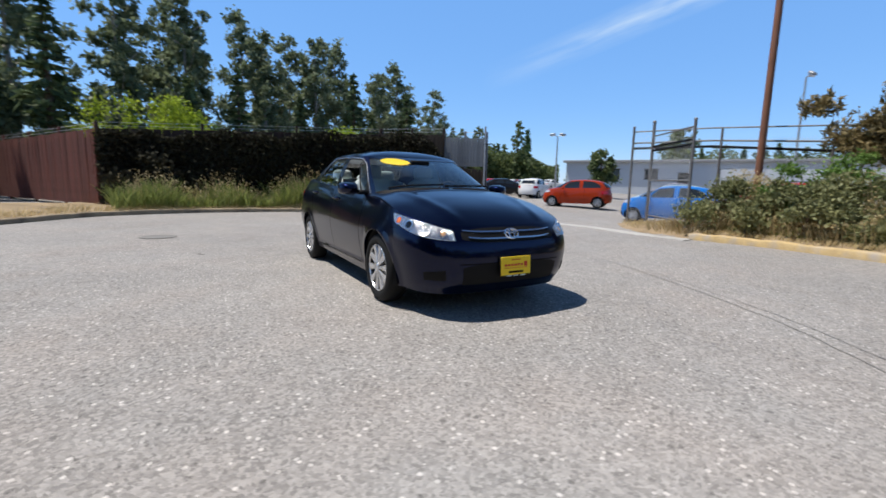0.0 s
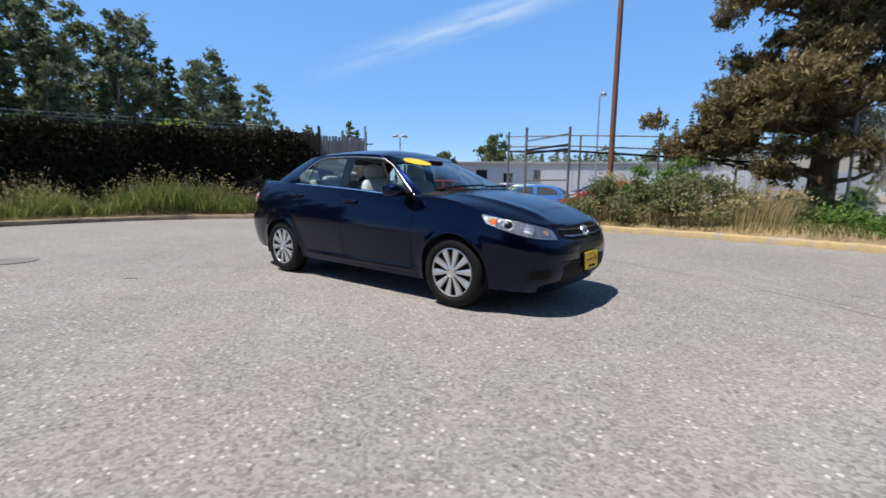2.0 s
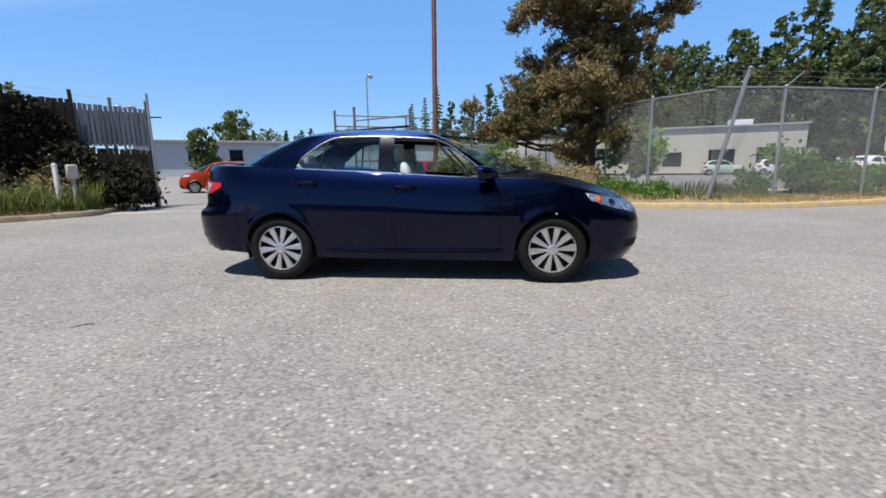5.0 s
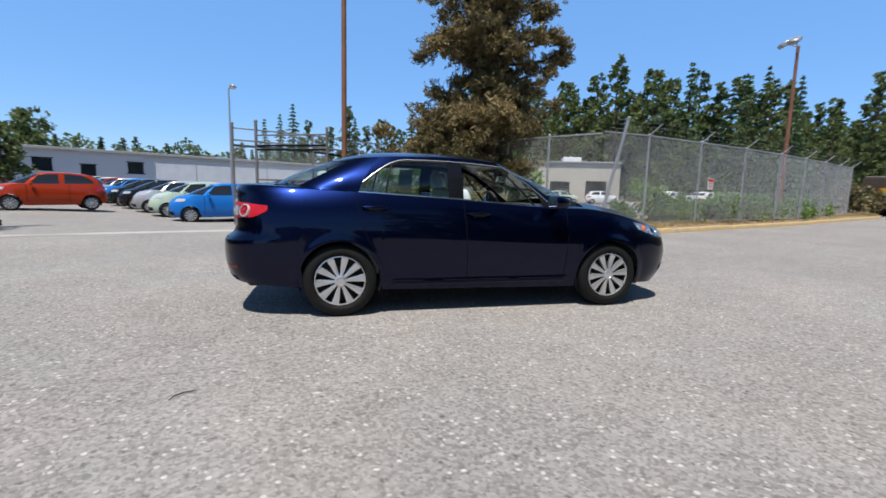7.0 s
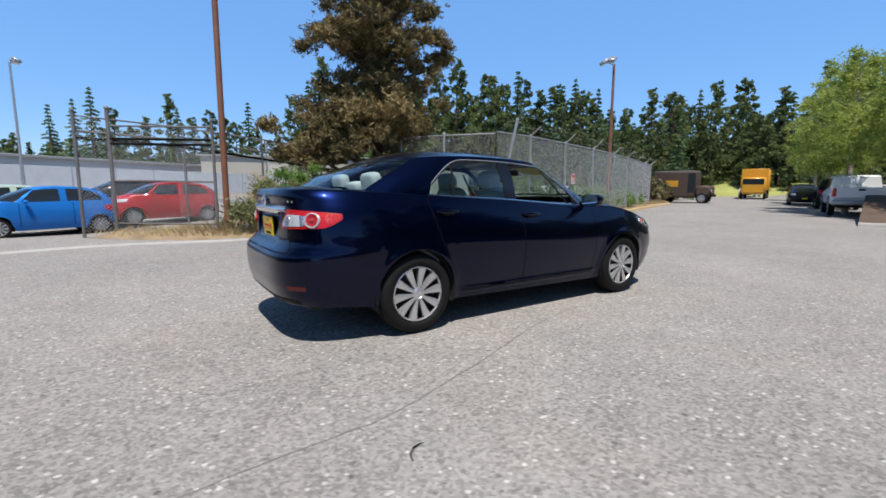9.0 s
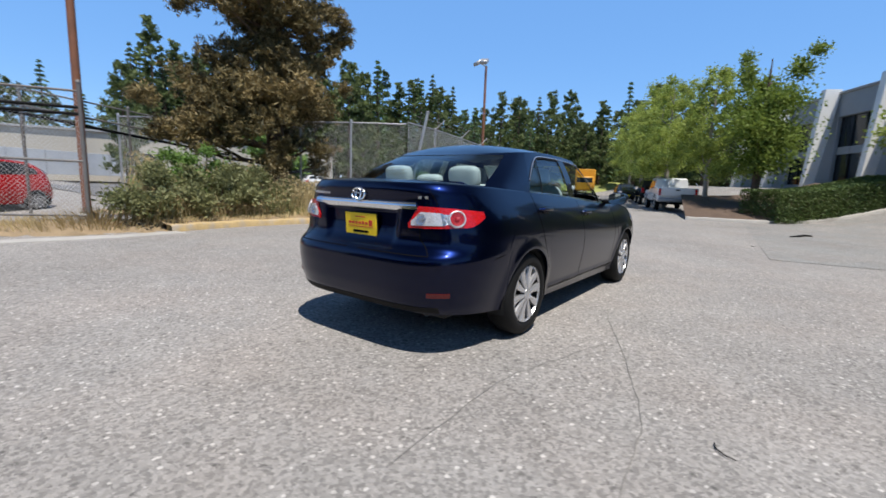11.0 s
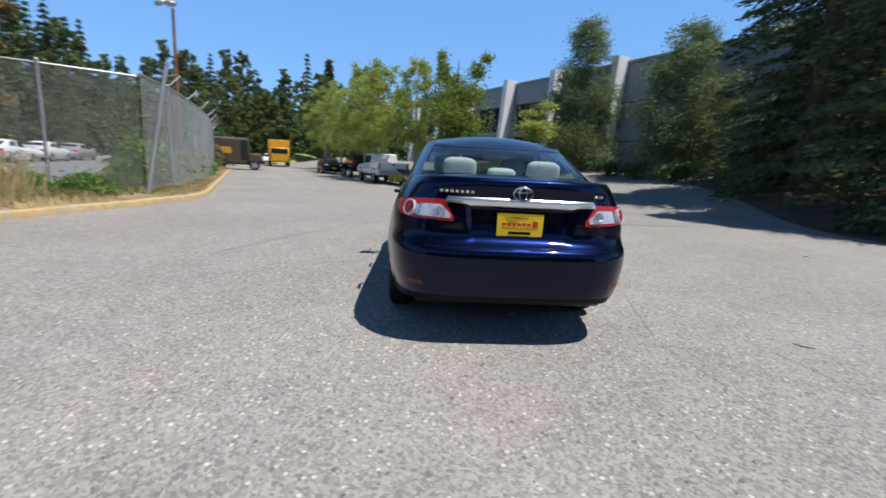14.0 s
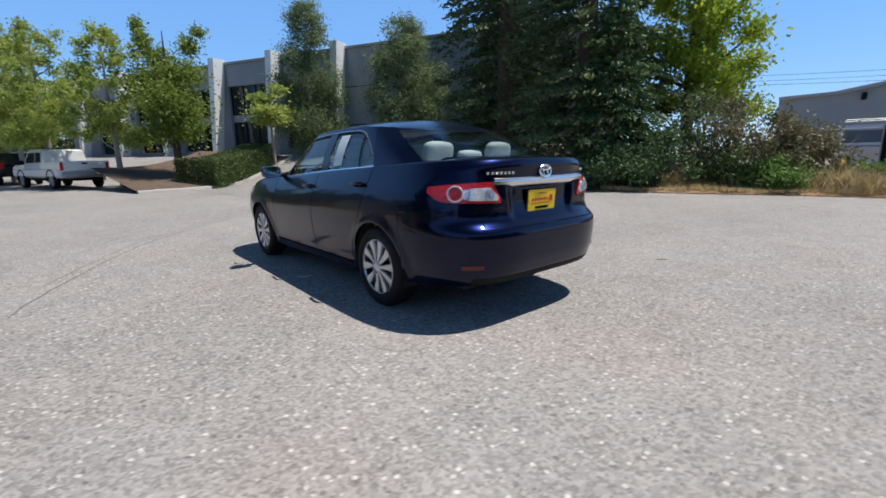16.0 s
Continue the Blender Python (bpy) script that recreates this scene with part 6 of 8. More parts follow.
# ---- buildings ----
def facade_mesh(a, b, z0, z1, holes, t=0.35):
    """A wall with rectangular openings through it: holes (s0, s1, za, zb) along the wall."""
    L = math.hypot(b[0] - a[0], b[1] - a[1])
    xs = sorted({0.0, L, *[h[0] for h in holes], *[h[1] for h in holes]})
    zs = sorted({z0, z1, *[h[2] for h in holes], *[h[3] for h in holes]})
    nx, nz_ = len(xs), len(zs)
    vs = [(x, y, z) for y in (0.0, t) for z in zs for x in xs]
    idx = lambda i, k, d: d * nx * nz_ + k * nx + i

    def solid(i, k):
        if not (0 <= i < nx - 1 and 0 <= k < nz_ - 1):
            return False
        cx, cz = (xs[i] + xs[i + 1]) / 2, (zs[k] + zs[k + 1]) / 2
        return not any(h[0] < cx < h[1] and h[2] < cz < h[3] for h in holes)
    fs = []
    for i in range(nx - 1):
        for k in range(nz_ - 1):
            if not solid(i, k):
                continue
            fs.append([idx(i, k, 0), idx(i + 1, k, 0), idx(i + 1, k + 1, 0), idx(i, k + 1, 0)])
            fs.append([idx(i, k, 1), idx(i, k + 1, 1), idx(i + 1, k + 1, 1), idx(i + 1, k, 1)])
            for (di, dk), (p, q) in (((-1, 0), ((i, k), (i, k + 1))), ((1, 0), ((i + 1, k + 1), (i + 1, k))), ((0, -1), ((i + 1, k), (i, k))), ((0, 1), ((i, k + 1), (i + 1, k + 1)))):
                if not solid(i + di, k + dk):
                    fs.append([idx(*p, 0), idx(*q, 0), idx(*q, 1), idx(*p, 1)])
    return G().add(vs, fs)


def along(a, b):
    return pose(a[0], a[1], 0, 0, 0, math.degrees(math.atan2(b[1] - a[1], b[0] - a[0])))


# long pale building behind the car lot
A1, B1 = (-33.0, 35.7), (33.0, 77.5)
L1 = math.hypot(B1[0] - A1[0], B1[1] - A1[1])
wb = thing("long_building", "long low pale grey building behind the car lot", "building", along(A1, B1))
wz = 0.5
holes = [(s, s + 1.3, wz + 1.6, wz + 2.6) for s in (4.5, 8.3, 15.0, 22.0, 30, 38, 47, 56)] + [(s, s + 1.1, wz, wz + 2.2) for s in (11.5, 27, 43)]
part("wall", facade_mesh(A1, B1, 0.0, 3.85, holes), M["wall_pale"], wb)
part("end_wall", G().box((0.18, 12.2, 1.9), (0.35, 24, 3.8)), M["wall_pale"], wb)
part("roof", G().box((L1 / 2, 12, 3.97), (L1 + 0.6, 25, 0.25), 0.03), M["roof"], wb)
for s0, s1, za, zb_ in holes:
    o = new("window" if za > wz + 0.5 else "door")
    o.parent = wb
    part("pane", G().box(((s0 + s1) / 2, 0.22, (za + zb_) / 2), (s1 - s0, 0.03, zb_ - za)), M["glass_far"], o)
    part("frame", G().box(((s0 + s1) / 2, 0.05, zb_ + 0.04), (s1 - s0 + 0.2, 0.14, 0.08), 0.01).box(((s0 + s1) / 2, 0.05, za - 0.04), (s1 - s0 + 0.2, 0.14, 0.08), 0.01), M["black"], o)
# pale boundary screen in front of it
scr = thing("screen_fence", "pale fabric-covered chain-link screen across the lot", "fence", along((-14.5, 33.5), (20.0, 52.0)))
for k in range(14):
    part("panel", G().box((k * 2.8 + 1.4, 0, 1.72), (2.74, 0.03, 1.9), 0.01), M["screen"], scr)
    part("post", G().tube([(k * 2.8, 0, 0.2), (k * 2.8, 0, 2.8)], 0.035, 6), M["galv"], scr)

# beige building beyond the fence
A2, B2 = (2.5, 52.0), (31.0, 41.0)
bb = thing("beige_building", "low beige industrial building with dark windows", "building", along(A2, B2))
holes2 = [(9.0, 10.6, 1.7, 3.0), (11.6, 13.2, 1.7, 3.0), (14.2, 15.8, 1.7, 3.0), (18.4, 20.2, 0.9, 2.4), (22.6, 24.9, 0.5, 2.6), (26.7, 29.1, 0.5, 2.7)]
part("wall", facade_mesh(A2, B2, 0.2, 4.8, holes2), M["wall_beige"], bb)
part("end_wall", G().box((30.3, 9.0, 2.5), (0.35, 17.5, 4.6)), M["wall_beige"], bb)
part("roof", G().box((15.2, 9, 4.85), (31, 18.5, 0.2), 0.03), M["roof"], bb)
part("roof_unit", G().box((25.5, 4, 5.3), (2.2, 1.6, 0.8), 0.05), M["white"], bb)
for s0, s1, za, zb_ in holes2:
    o = new("window")
    o.parent = bb
    part("pane", G().box(((s0 + s1) / 2, 0.2, (za + zb_) / 2), (s1 - s0, 0.03, zb_ - za)), M["glass_far"], o)
    part("frame", G().box(((s0 + s1) / 2, 0.06, zb_ + 0.03), (s1 - s0 + 0.1, 0.1, 0.06), 0.01), M["wall_beige"], o)

# grey concrete building with pale fins
n_b = Vector((-0.46, 0.89))
u_b = Vector((0.89, 0.46))
CC = Vector((22.8, -11.4))


def bp_(s, d):
    """Plan point s along the grey building from its corner fin, d out from the fin line."""
    q = CC + u_b * s + n_b * d
    return (q.x, q.y)


gb = thing("concrete_building", "tall grey concrete panel building with pale tapered fins", "building")
ZB = 1.2
BA, BB_ = bp_(-17, -1.0), bp_(30, -1.0)
LB = 47.0
gm = along(BB_, BA)
gb.matrix_basis = gm
# seen from the road, the wall runs from far (s = 0) to near (s = 70); its front looks to -y here
hol = [(s, s + 3.6, 2.0, 6.6) for s in (14.4, 19.7, 24.95)] + [(s, s + 3.6, 2.0, 6.6) for s in (9.1, 3.8)]
fm = facade_mesh((0, 0), (LB, 0), ZB - 1.5, 8.15, hol, 0.4)
part("wall", fm, M["wall_grey"], gb)
for s0, s1, za, zb_ in hol:
    o = new("window")
    o.parent = gb
    part("pane", G().box(((s0 + s1) / 2, 0.30, (za + zb_) / 2), (s1 - s0, 0.03, zb_ - za)), M["glass_far"], o)
    for k in range(4):
        part("mullion", G().box((s0 + (s1 - s0) * k / 3, 0.26, (za + zb_) / 2), (0.07, 0.08, zb_ - za), 0.01), M["black"], o)
    part("transom", G().box(((s0 + s1) / 2, 0.26, 4.3), (s1 - s0, 0.08, 0.5), 0.01), M["wall_grey"], o)
for k in range(1, 4):
    s = 30 + k * 5.3
    part("panel_joint", G().box((s, -0.004, 4.6), (0.05, 0.02, 7.0)), M["black"], gb)
for zz in (3.4, 5.8):
    part("panel_joint", G().box((38.5, -0.004, zz), (17, 0.02, 0.05)), M["black"], gb)
part("parapet", G().box((LB / 2, 0.15, 8.2), (LB, 0.6, 0.16), 0.02), M["roof"], gb)
part("roof", G().box((LB / 2, 10, 8.0), (LB, 19.5, 0.2)), M["roof"], gb)
part("end_wall", G().box((0.2, 10, 4.2), (0.4, 19.2, 8.0)).box((LB - 0.2, 10, 4.2), (0.4, 19.2, 8.0)), M["wall_grey"], gb)
for k in range(6):
    s = 30 - k * 5.3
    ztop = 8.45
    vs = []
    for side in (-1, 1):
        vs += [(s + side * 0.18, -1.05, 0.6), (s + side * 0.18, -1.66, 0.6), (s + side * 0.26, -1.0, ztop), (s + side * 0.26, 0.0, ztop)]
    part("fin", G().add(vs, [[0, 1, 2, 3], [7, 6, 5, 4], [0, 4, 5, 1], [1, 5, 6, 2], [2, 6, 7, 3], [3, 7, 4, 0]]), M["fin"], gb, "pale concrete fin leaning against the wall", smooth=False)
# second wing and eaves far behind the van
wg = thing("grey_warehouse", "grey warehouse with a shallow gable behind the van", "building", along((6.5, -41.1), (-29.0, -47.3)))
prof = [(0, 5.05), (3.3, 5.15), (18, 7.6), (34, 5.0)]
g = G()
vs = [(0, y, -1.0) if k == 0 else (34, y, -1.0) if k == 1 else (*prof[k - 2][:1], y, prof[k - 2][1]) for y in (0, 18) for k in range(6)]
g.add(vs, [[0, 1, 5, 4, 3, 2], [6, 8, 9, 10, 11, 7], [0, 2, 8, 6], [1, 7, 11, 5]])
part("wall", g, M["wall_grey"], wg, smooth=False)
rf = G()
for k in range(3):
    (x0, z0), (x1, z1) = prof[k], prof[k + 1]
    rf.add([(x0, -0.4, z0), (x1, -0.4, z1), (x1, 18.4, z1), (x0, 18.4, z0), (x0, -0.4, z0 + 0.22), (x1, -0.4, z1 + 0.22), (x1, 18.4, z1 + 0.22), (x0, 18.4, z0 + 0.22)], [[0, 3, 2, 1], [4, 5, 6, 7], [0, 1, 5, 4], [2, 3, 7, 6], [1, 2, 6, 5], [0, 4, 7, 3]])
part("roof", rf, M["roof"], wg, smooth=False)
part("wall_lamp", G().box((4.9, -0.15, 4.9), (0.3, 0.3, 0.5), 0.05), M["black"], wg)


# ---- parked vehicles ----
def at_ground(x, y, heading):
    return pose(x, y, gz(x, y), 0, 0, heading)


hatch_labels = {"c_orange": "small orange-red hatchback parked in the lot", "c_blue": "small bright blue hatchback parked in a row", "c_green": "small pale green hatchback parked in a row", "c_silver": "small silver hatchback parked in a row", "c_black": "small black hatchback parked in a row", "c_red": "small red hatchback behind the gate fence", "white": "small white hatchback parked in a row"}
proto = {}


def hatch(paint, x, y, heading, group="row of parked hatchbacks"):
    if paint not in proto:
        proto[paint] = build_plain_car(HATCH, "hatchback_car", hatch_labels[paint], M[paint], at_ground(x, y, heading), group)
        return proto[paint]
    return copy_thing(proto[paint], at_ground(x, y, heading))


hatch("c_orange", -12.0, 15.6, 213)
row0, step = Vector((-5.5, 13.8)), Vector((-1.42, 2.2))
for i, p in enumerate(("c_blue", "c_green", "c_silver", "c_black", "c_black", "c_blue", "c_silver", "c_red", "white", "c_black", "white")):
    q = row0 + step * i
    hatch(p, q.x, q.y, 202)
for p, x, y in (("c_red", -2.4, 15.0), ("c_black", -3.7, 18.2)):
    hatch(p, x, y, 196)
for i, p in enumerate(("white", "c_green", "white", "c_silver", "white", "c_black", "c_red", "c_silver", "white", "c_black", "c_tan")):
    if p == "c_tan":
        continue
    hatch(p, -21 - i * 2.6, 20.5 + i * 2.0, 120 + (i % 3) * 4, "far row of parked cars")
for p, x, y in (("c_green", 23.5, 40.7), ("white", 27.5, 39.1)):
    hatch(p, x, y, -20, "cars by the beige building")
plain = {}


def sedan_far(paint, label, x, y, heading, group=""):
    if paint not in plain:
        plain[paint] = build_plain_car(SEDAN, "parked_car", label, M[paint], at_ground(x, y, heading), group)
        return plain[paint]
    return copy_thing(plain[paint], at_ground(x, y, heading))


sedan_far("c_black", "black sedan parked at the roadside", 36.0, 8.2, 200)
sedan_far("white", "white sedan parked far off", 60.0, 21.0, 190)
for i in range(9):
    sedan_far(("c_black", "c_red", "c_tan", "c_black", "c_silver", "white", "c_black", "c_red", "white")[i], "sedan in the far row of parked cars", -27 - 3.0 * i, 22.5 + 1.0 * i, 60, "far row of sedans")
for i in range(10):
    sedan_far(("white", "c_silver", "white", "white", "c_tan", "white", "c_silver", "white", "white", "white")[i], "pale sedan in the distant row", -44 - 3.4 * i, 44.0 - 0.8 * i, 100, "distant row of pale cars")
for i in range(3):
    sedan_far(("white", "white", "c_silver")[i], "pale car beyond the chain-link fence", 26.0 + 5.2 * i, 27.0 + 1.5 * i, 15, "cars beyond the fence")


def pickup(m):
    t = thing("pickup_truck", "white pickup truck parked at the roadside", "truck", m)
    p = M["white"]
    body = G()
    body.box((0.05, 0, 0.72), (5.5, 1.92, 0.46), 0.10)
    body.box((2.02, 0, 0.96), (1.5, 1.86, 0.30), 0.10)
    part("body", body, p, t)
    cab = G()
    prof = [(1.45, 0.92), (0.85, 1.72), (0.62, 1.80), (-0.62, 1.80), (-0.78, 1.72), (-0.85, 0.92)]
    cab.grid([[(x, y * (1 - 0.16 * max(0, z - 0.92) / 0.88), z) for x, z in prof] for y in (-0.93, -0.6, 0, 0.6, 0.93)], flip=True)
    for s in (-1, 1):
        cab.add([(x, s * 0.93 * (1 - 0.16 * max(0, z - 0.92) / 0.88), z) for x, z in prof], [list(range(6))[::s]])
    part("cab", cab, p, t)
    for s in (-1, 1):
        y = lambda z: s * (0.936 * (1 - 0.16 * (z - 0.92) / 0.88))
        part("side_window", G().add([(1.12, y(1.2), 1.2), (0.80, y(1.64), 1.64), (0.0, y(1.66), 1.66), (0.0, y(1.2), 1.2)], [[0, 1, 2, 3][::-s]]), M["glass_far"], t)
        part("side_window", G().add([(-0.06, y(1.2), 1.2), (-0.06, y(1.66), 1.66), (-0.66, y(1.64), 1.64), (-0.74, y(1.2), 1.2)], [[0, 1, 2, 3][::-s]]), M["glass_far"], t)
        part("bed_side", G().box((-1.85, s * 0.92, 1.06), (2.0, 0.10, 0.36), 0.03), p, t)
        part("tail_light", G().box((-2.83, s * 0.87, 1.02), (0.06, 0.14, 0.36), 0.02), M["red_lens"], t, "red tail light")
        part("headlight", G().box((2.76, s * 0.76, 0.90), (0.10, 0.32, 0.22), 0.04), M["clear_lens"], t, "clear headlight")
        part("door_mirror", G().box((1.0, s * 1.08, 1.22), (0.12, 0.24, 0.2), 0.04), M["black"], t)
    part("tailgate", G().box((-2.80, 0, 1.02), (0.07, 1.70, 0.44), 0.03), p, t)
    part("tailgate_handle", G().box((-2.84, 0, 1.13), (0.03, 0.22, 0.07), 0.01), M["black"], t)
    part("rear_window", G().add([(-0.80, -0.66, 1.24), (-0.80, 0.66, 1.24), (-0.755, 0.60, 1.66), (-0.755, -0.60, 1.66)], [[0, 1, 2, 3]]), M["glass_far"], t)
    part("windshield", G().add([(1.28, -0.78, 1.16), (0.90, -0.70, 1.66), (0.90, 0.70, 1.66), (1.28, 0.78, 1.16)], [[0, 1, 2, 3]]), M["glass_far"], t)
    part("rear_bumper", G().box((-2.86, 0, 0.60), (0.18, 1.86, 0.20), 0.05), M["galv"], t)
    part("underbody", G().box((0, 0, 0.46), (5.0, 1.5, 0.2), 0.03), M["under"], t)
    for x in (1.75, -1.75):
        for s in (1, -1):
            wheel_part(t, x, 0.84, 0.38, 0.24, s, False, M["galv"])
            part("wheel_arch", G().tube([(x + 0.46 * math.cos(a), s * 0.955, 0.40 + 0.46 * math.sin(a)) for a in span(-0.2, math.pi + 0.2, 12)], 0.03, 5), M["black"], t)
    return t


pickup(at_ground(24.5, 2.8, 19))
SUV = thing("suv_car", "black sport utility vehicle parked ahead of the pickup", "car", at_ground(30.6, 5.0, 18))
g = G()
g.box((0, 0, 0.78), (4.6, 1.86, 0.66), 0.14)
part("body", g, M["c_black"], SUV)
part("cabin", G().grid([[(x, y * (1 - 0.2 * max(0, z - 1.05) / 0.7), z) for x, z in ((1.15, 1.05), (0.55, 1.68), (-1.7, 1.74), (-2.15, 1.66), (-2.25, 1.05))] for y in (-0.9, -0.85, 0, 0.85, 0.9)], flip=True).add([(x, s * 0.9 * (1 - 0.2 * max(0, z - 1.05) / 0.7), z) for s in (1,) for x, z in ((1.15, 1.05), (0.55, 1.68), (-1.7, 1.74), (-2.15, 1.66), (-2.25, 1.05))], [[0, 1, 2, 3, 4]]).add([(x, -0.9 * (1 - 0.2 * max(0, z - 1.05) / 0.7), z) for x, z in ((1.15, 1.05), (0.55, 1.68), (-1.7, 1.74), (-2.15, 1.66), (-2.25, 1.05))], [[4, 3, 2, 1, 0]]), M["glass_far"], SUV)
for s in (1, -1):
    part("tail_light", G().box((-2.30, s * 0.80, 1.0), (0.06, 0.16, 0.3), 0.02), M["red_lens"], SUV, "red tail light")
    for x in (1.4, -1.4):
        wheel_part(SUV, x, 0.82, 0.36, 0.23, s, False, M["silver"])


def box_truck(name, label, m, paint, cab_paint, size, category="truck"):
    t = thing(name, label, category, m)
    L, W, H = size
    part("cargo_box", G().box((-0.9, 0, 0.9 + H / 2), (L, W, H), 0.04), M[paint], t)
    ribs = int(L / 0.6)
    for k in range(ribs):
        for s in (1, -1):
            part("rib", G().box((-0.9 - L / 2 + 0.3 + k * L / ribs, s * (W / 2 + 0.015), 0.9 + H / 2), (0.06, 0.04, H - 0.1), 0.01), M[paint], t)
    part("cab", G().box((L / 2 + 0.05, 0, 1.35), (1.7, W - 0.2, 1.7), 0.18), M[cab_paint], t)
    part("windshield", G().box((L / 2 + 0.88, 0, 1.75), (0.06, W - 0.5, 0.6), 0.03), M["glass_far"], t)
    part("chassis", G().box((-0.3, 0, 0.65), (L + 1.2, 1.2, 0.25), 0.03), M["under"], t)
    for x in (-L / 2, L / 2):
        for s in (1, -1):
            wheel_part(t, x, W / 2 - 0.15, 0.45, 0.28, s, False, M["silver"])
    return t


box_truck("yellow_truck", "yellow box truck parked far down the road", at_ground(51.5, 17.2, 198), "bus_yellow", "bus_yellow", (5.0, 2.3, 2.2))


def step_van(m):
    """A boxy delivery van with a short bonnet."""
    t = thing("delivery_truck", "dark brown delivery van standing across the road end", "truck", m)
    p = M["box_brown"]
    part("body", G().box((-0.55, 0, 1.50), (3.1, 2.05, 2.05), 0.10), p, t)
    part("bonnet", G().box((1.50, 0, 0.98), (1.15, 1.85, 0.85), 0.16), p, t)
    part("windshield", G().box((1.02, 0, 1.85), (0.05, 1.70, 0.75), 0.02, m=pose(0, 0, 0, 0, -2, 0)), M["glass_far"], t)
    part("roof_edge", G().box((-0.55, 0, 2.54), (3.0, 1.95, 0.05), 0.02), M["roof"], t)
    part("bumper", G().box((2.10, 0, 0.62), (0.12, 1.9, 0.22), 0.04), M["black"], t)
    part("chassis", G().box((-0.1, 0, 0.52), (3.9, 1.3, 0.2), 0.03), M["under"], t)
    for sd in (1, -1):
        part("side_opening", G().box((0.72, sd * 1.02, 1.60), (0.55, 0.03, 1.55), 0.01), M["glass_far"], t)
        part("side_panel", G().box((-0.75, sd * 1.03, 1.55), (1.0, 0.02, 0.5), 0.005), M["bus_yellow"], t, "small yellow panel")
        part("headlight", G().box((2.08, sd * 0.70, 0.98), (0.06, 0.22, 0.2), 0.03), M["clear_lens"], t)
        for x in (-1.25, 1.45):
            wheel_part(t, x, 0.86, 0.40, 0.26, sd, False, M["silver"])
    return t


step_van(at_ground(34.0, 15.6, -74))
# sunlit grass bank past the end of the road
rows = [[(57 + 9 * k / 12 + dx, 31 - 16 * k / 12 + dx * 0.4, gz(60, 24) + z + 0.15 * math.sin(k * 2.1 + dx)) for k in range(13)] for dx, z in ((0, -0.1), (2, 0.7), (4.5, 1.5), (8, 2.0), (14, 2.3))]
tagged(part("grass_bank", G().grid(rows, flip=True), M["bank"], None, angle=80), "sunlit grass bank at the end of the road", "bank", "", "structure")


def van(m):
    t = thing("utility_van", "silver-white utility van with a roof rack behind the fence", "van", m)
    p = M["c_silver"]
    part("body", G().box((0, 0, 0.95), (4.9, 1.95, 0.85), 0.14), p, t)
    g = G()
    prof = [(1.75, 1.30), (1.15, 1.98), (0.85, 2.05), (-2.2, 2.05), (-2.35, 1.95), (-2.42, 1.30)]
    g.grid([[(x, y * (1 - 0.1 * (z - 1.3) / 0.75), z) for x, z in prof] for y in (-0.95, -0.5, 0, 0.5, 0.95)], flip=True)
    for s in (-1, 1):
        g.add([(x, s * 0.95 * (1 - 0.1 * (z - 1.3) / 0.75), z) for x, z in prof], [list(range(6))[::s]])
    part("cabin", g, p, t)
    for s in (-1, 1):
        for a, b in ((1.35, 0.55), (0.42, -0.85), (-1.0, -2.15)):
            y = lambda z: s * (0.958 * (1 - 0.1 * (z - 1.3) / 0.75))
            part("side_window", G().add([(a, y(1.4), 1.4), (a - (0.28 if a > 1 else 0), y(1.86), 1.86), (b, y(1.86), 1.86), (b, y(1.4), 1.4)], [[0, 1, 2, 3][::-s]]), M["glass_far"], t)
        part("door_mirror", G().box((1.3, s * 1.1, 1.4), (0.1, 0.2, 0.26), 0.03), M["black"], t)
        part("rack_rail", G().tube([(0.7, s * 0.7, 2.25), (-2.1, s * 0.7, 2.25)], 0.025, 6), M["galv"], t)
    for x in (0.4, -0.6, -1.7):
        part("rack_bar", G().tube([(x, -0.75, 2.06), (x, -0.75, 2.25), (x, 0.75, 2.25), (x, 0.75, 2.06)], 0.022, 6), M["galv"], t)
    part("windshield", G().add([(1.70, -0.85, 1.38), (1.22, -0.80, 1.93), (1.22, 0.80, 1.93), (1.70, 0.85, 1.38)], [[0, 1, 2, 3]]), M["glass_far"], t)
    part("underbody", G().box((0, 0, 0.5), (4.5, 1.6, 0.2), 0.03), M["under"], t)
    for x in (1.5, -1.5):
        for s in (1, -1):
            wheel_part(t, x, 0.86, 0.36, 0.23, s, False, M["silver"])
    return t


# overhead wires far behind the van
pl = thing("power_line", "three thin overhead wires between wooden poles", "power line")
for x, y in ((30.0, -61.0), (-20.0, -73.5)):
    part("pole", G().tube([(x, y, -0.5), (x, y, 12.0)], [0.16, 0.11], 10), M["bark"], pl)
    part("cross_arm", G().box((x, y, 11.0), (0.12, 2.0, 0.12), 0.01), M["bark"], pl)
for k, (z0, z1) in enumerate(((11.6, 8.9), (10.9, 8.4), (10.5, 7.8))):
    part("wire", G().tube([(30.0 + (-50.0) * t, -61.0 - 12.5 * t, z0 + (z1 - z0) * t - 0.5 * math.sin(math.pi * t)) for t in span(0, 1, 10)], 0.022, 5), M["black"], pl)
van(at_ground(-2.7, -21.6, 190))
chain_fence("chain_link_fence", "chain-link fence in front of the van", [(3.4, -15.2), (-0.3, -15.6), (-2.35, -15.6), (-5.5, -16.8), (-9.5, -18.2)], 1.75, zbase=0.1)
sp = thing("gate_post", "dark steel gate post by the van", "post", pose(-2.45, -15.3, 0.05))
part("shaft", G().box((0, 0, 0.95), (0.12, 0.12, 1.9), 0.01), M["black"], sp)
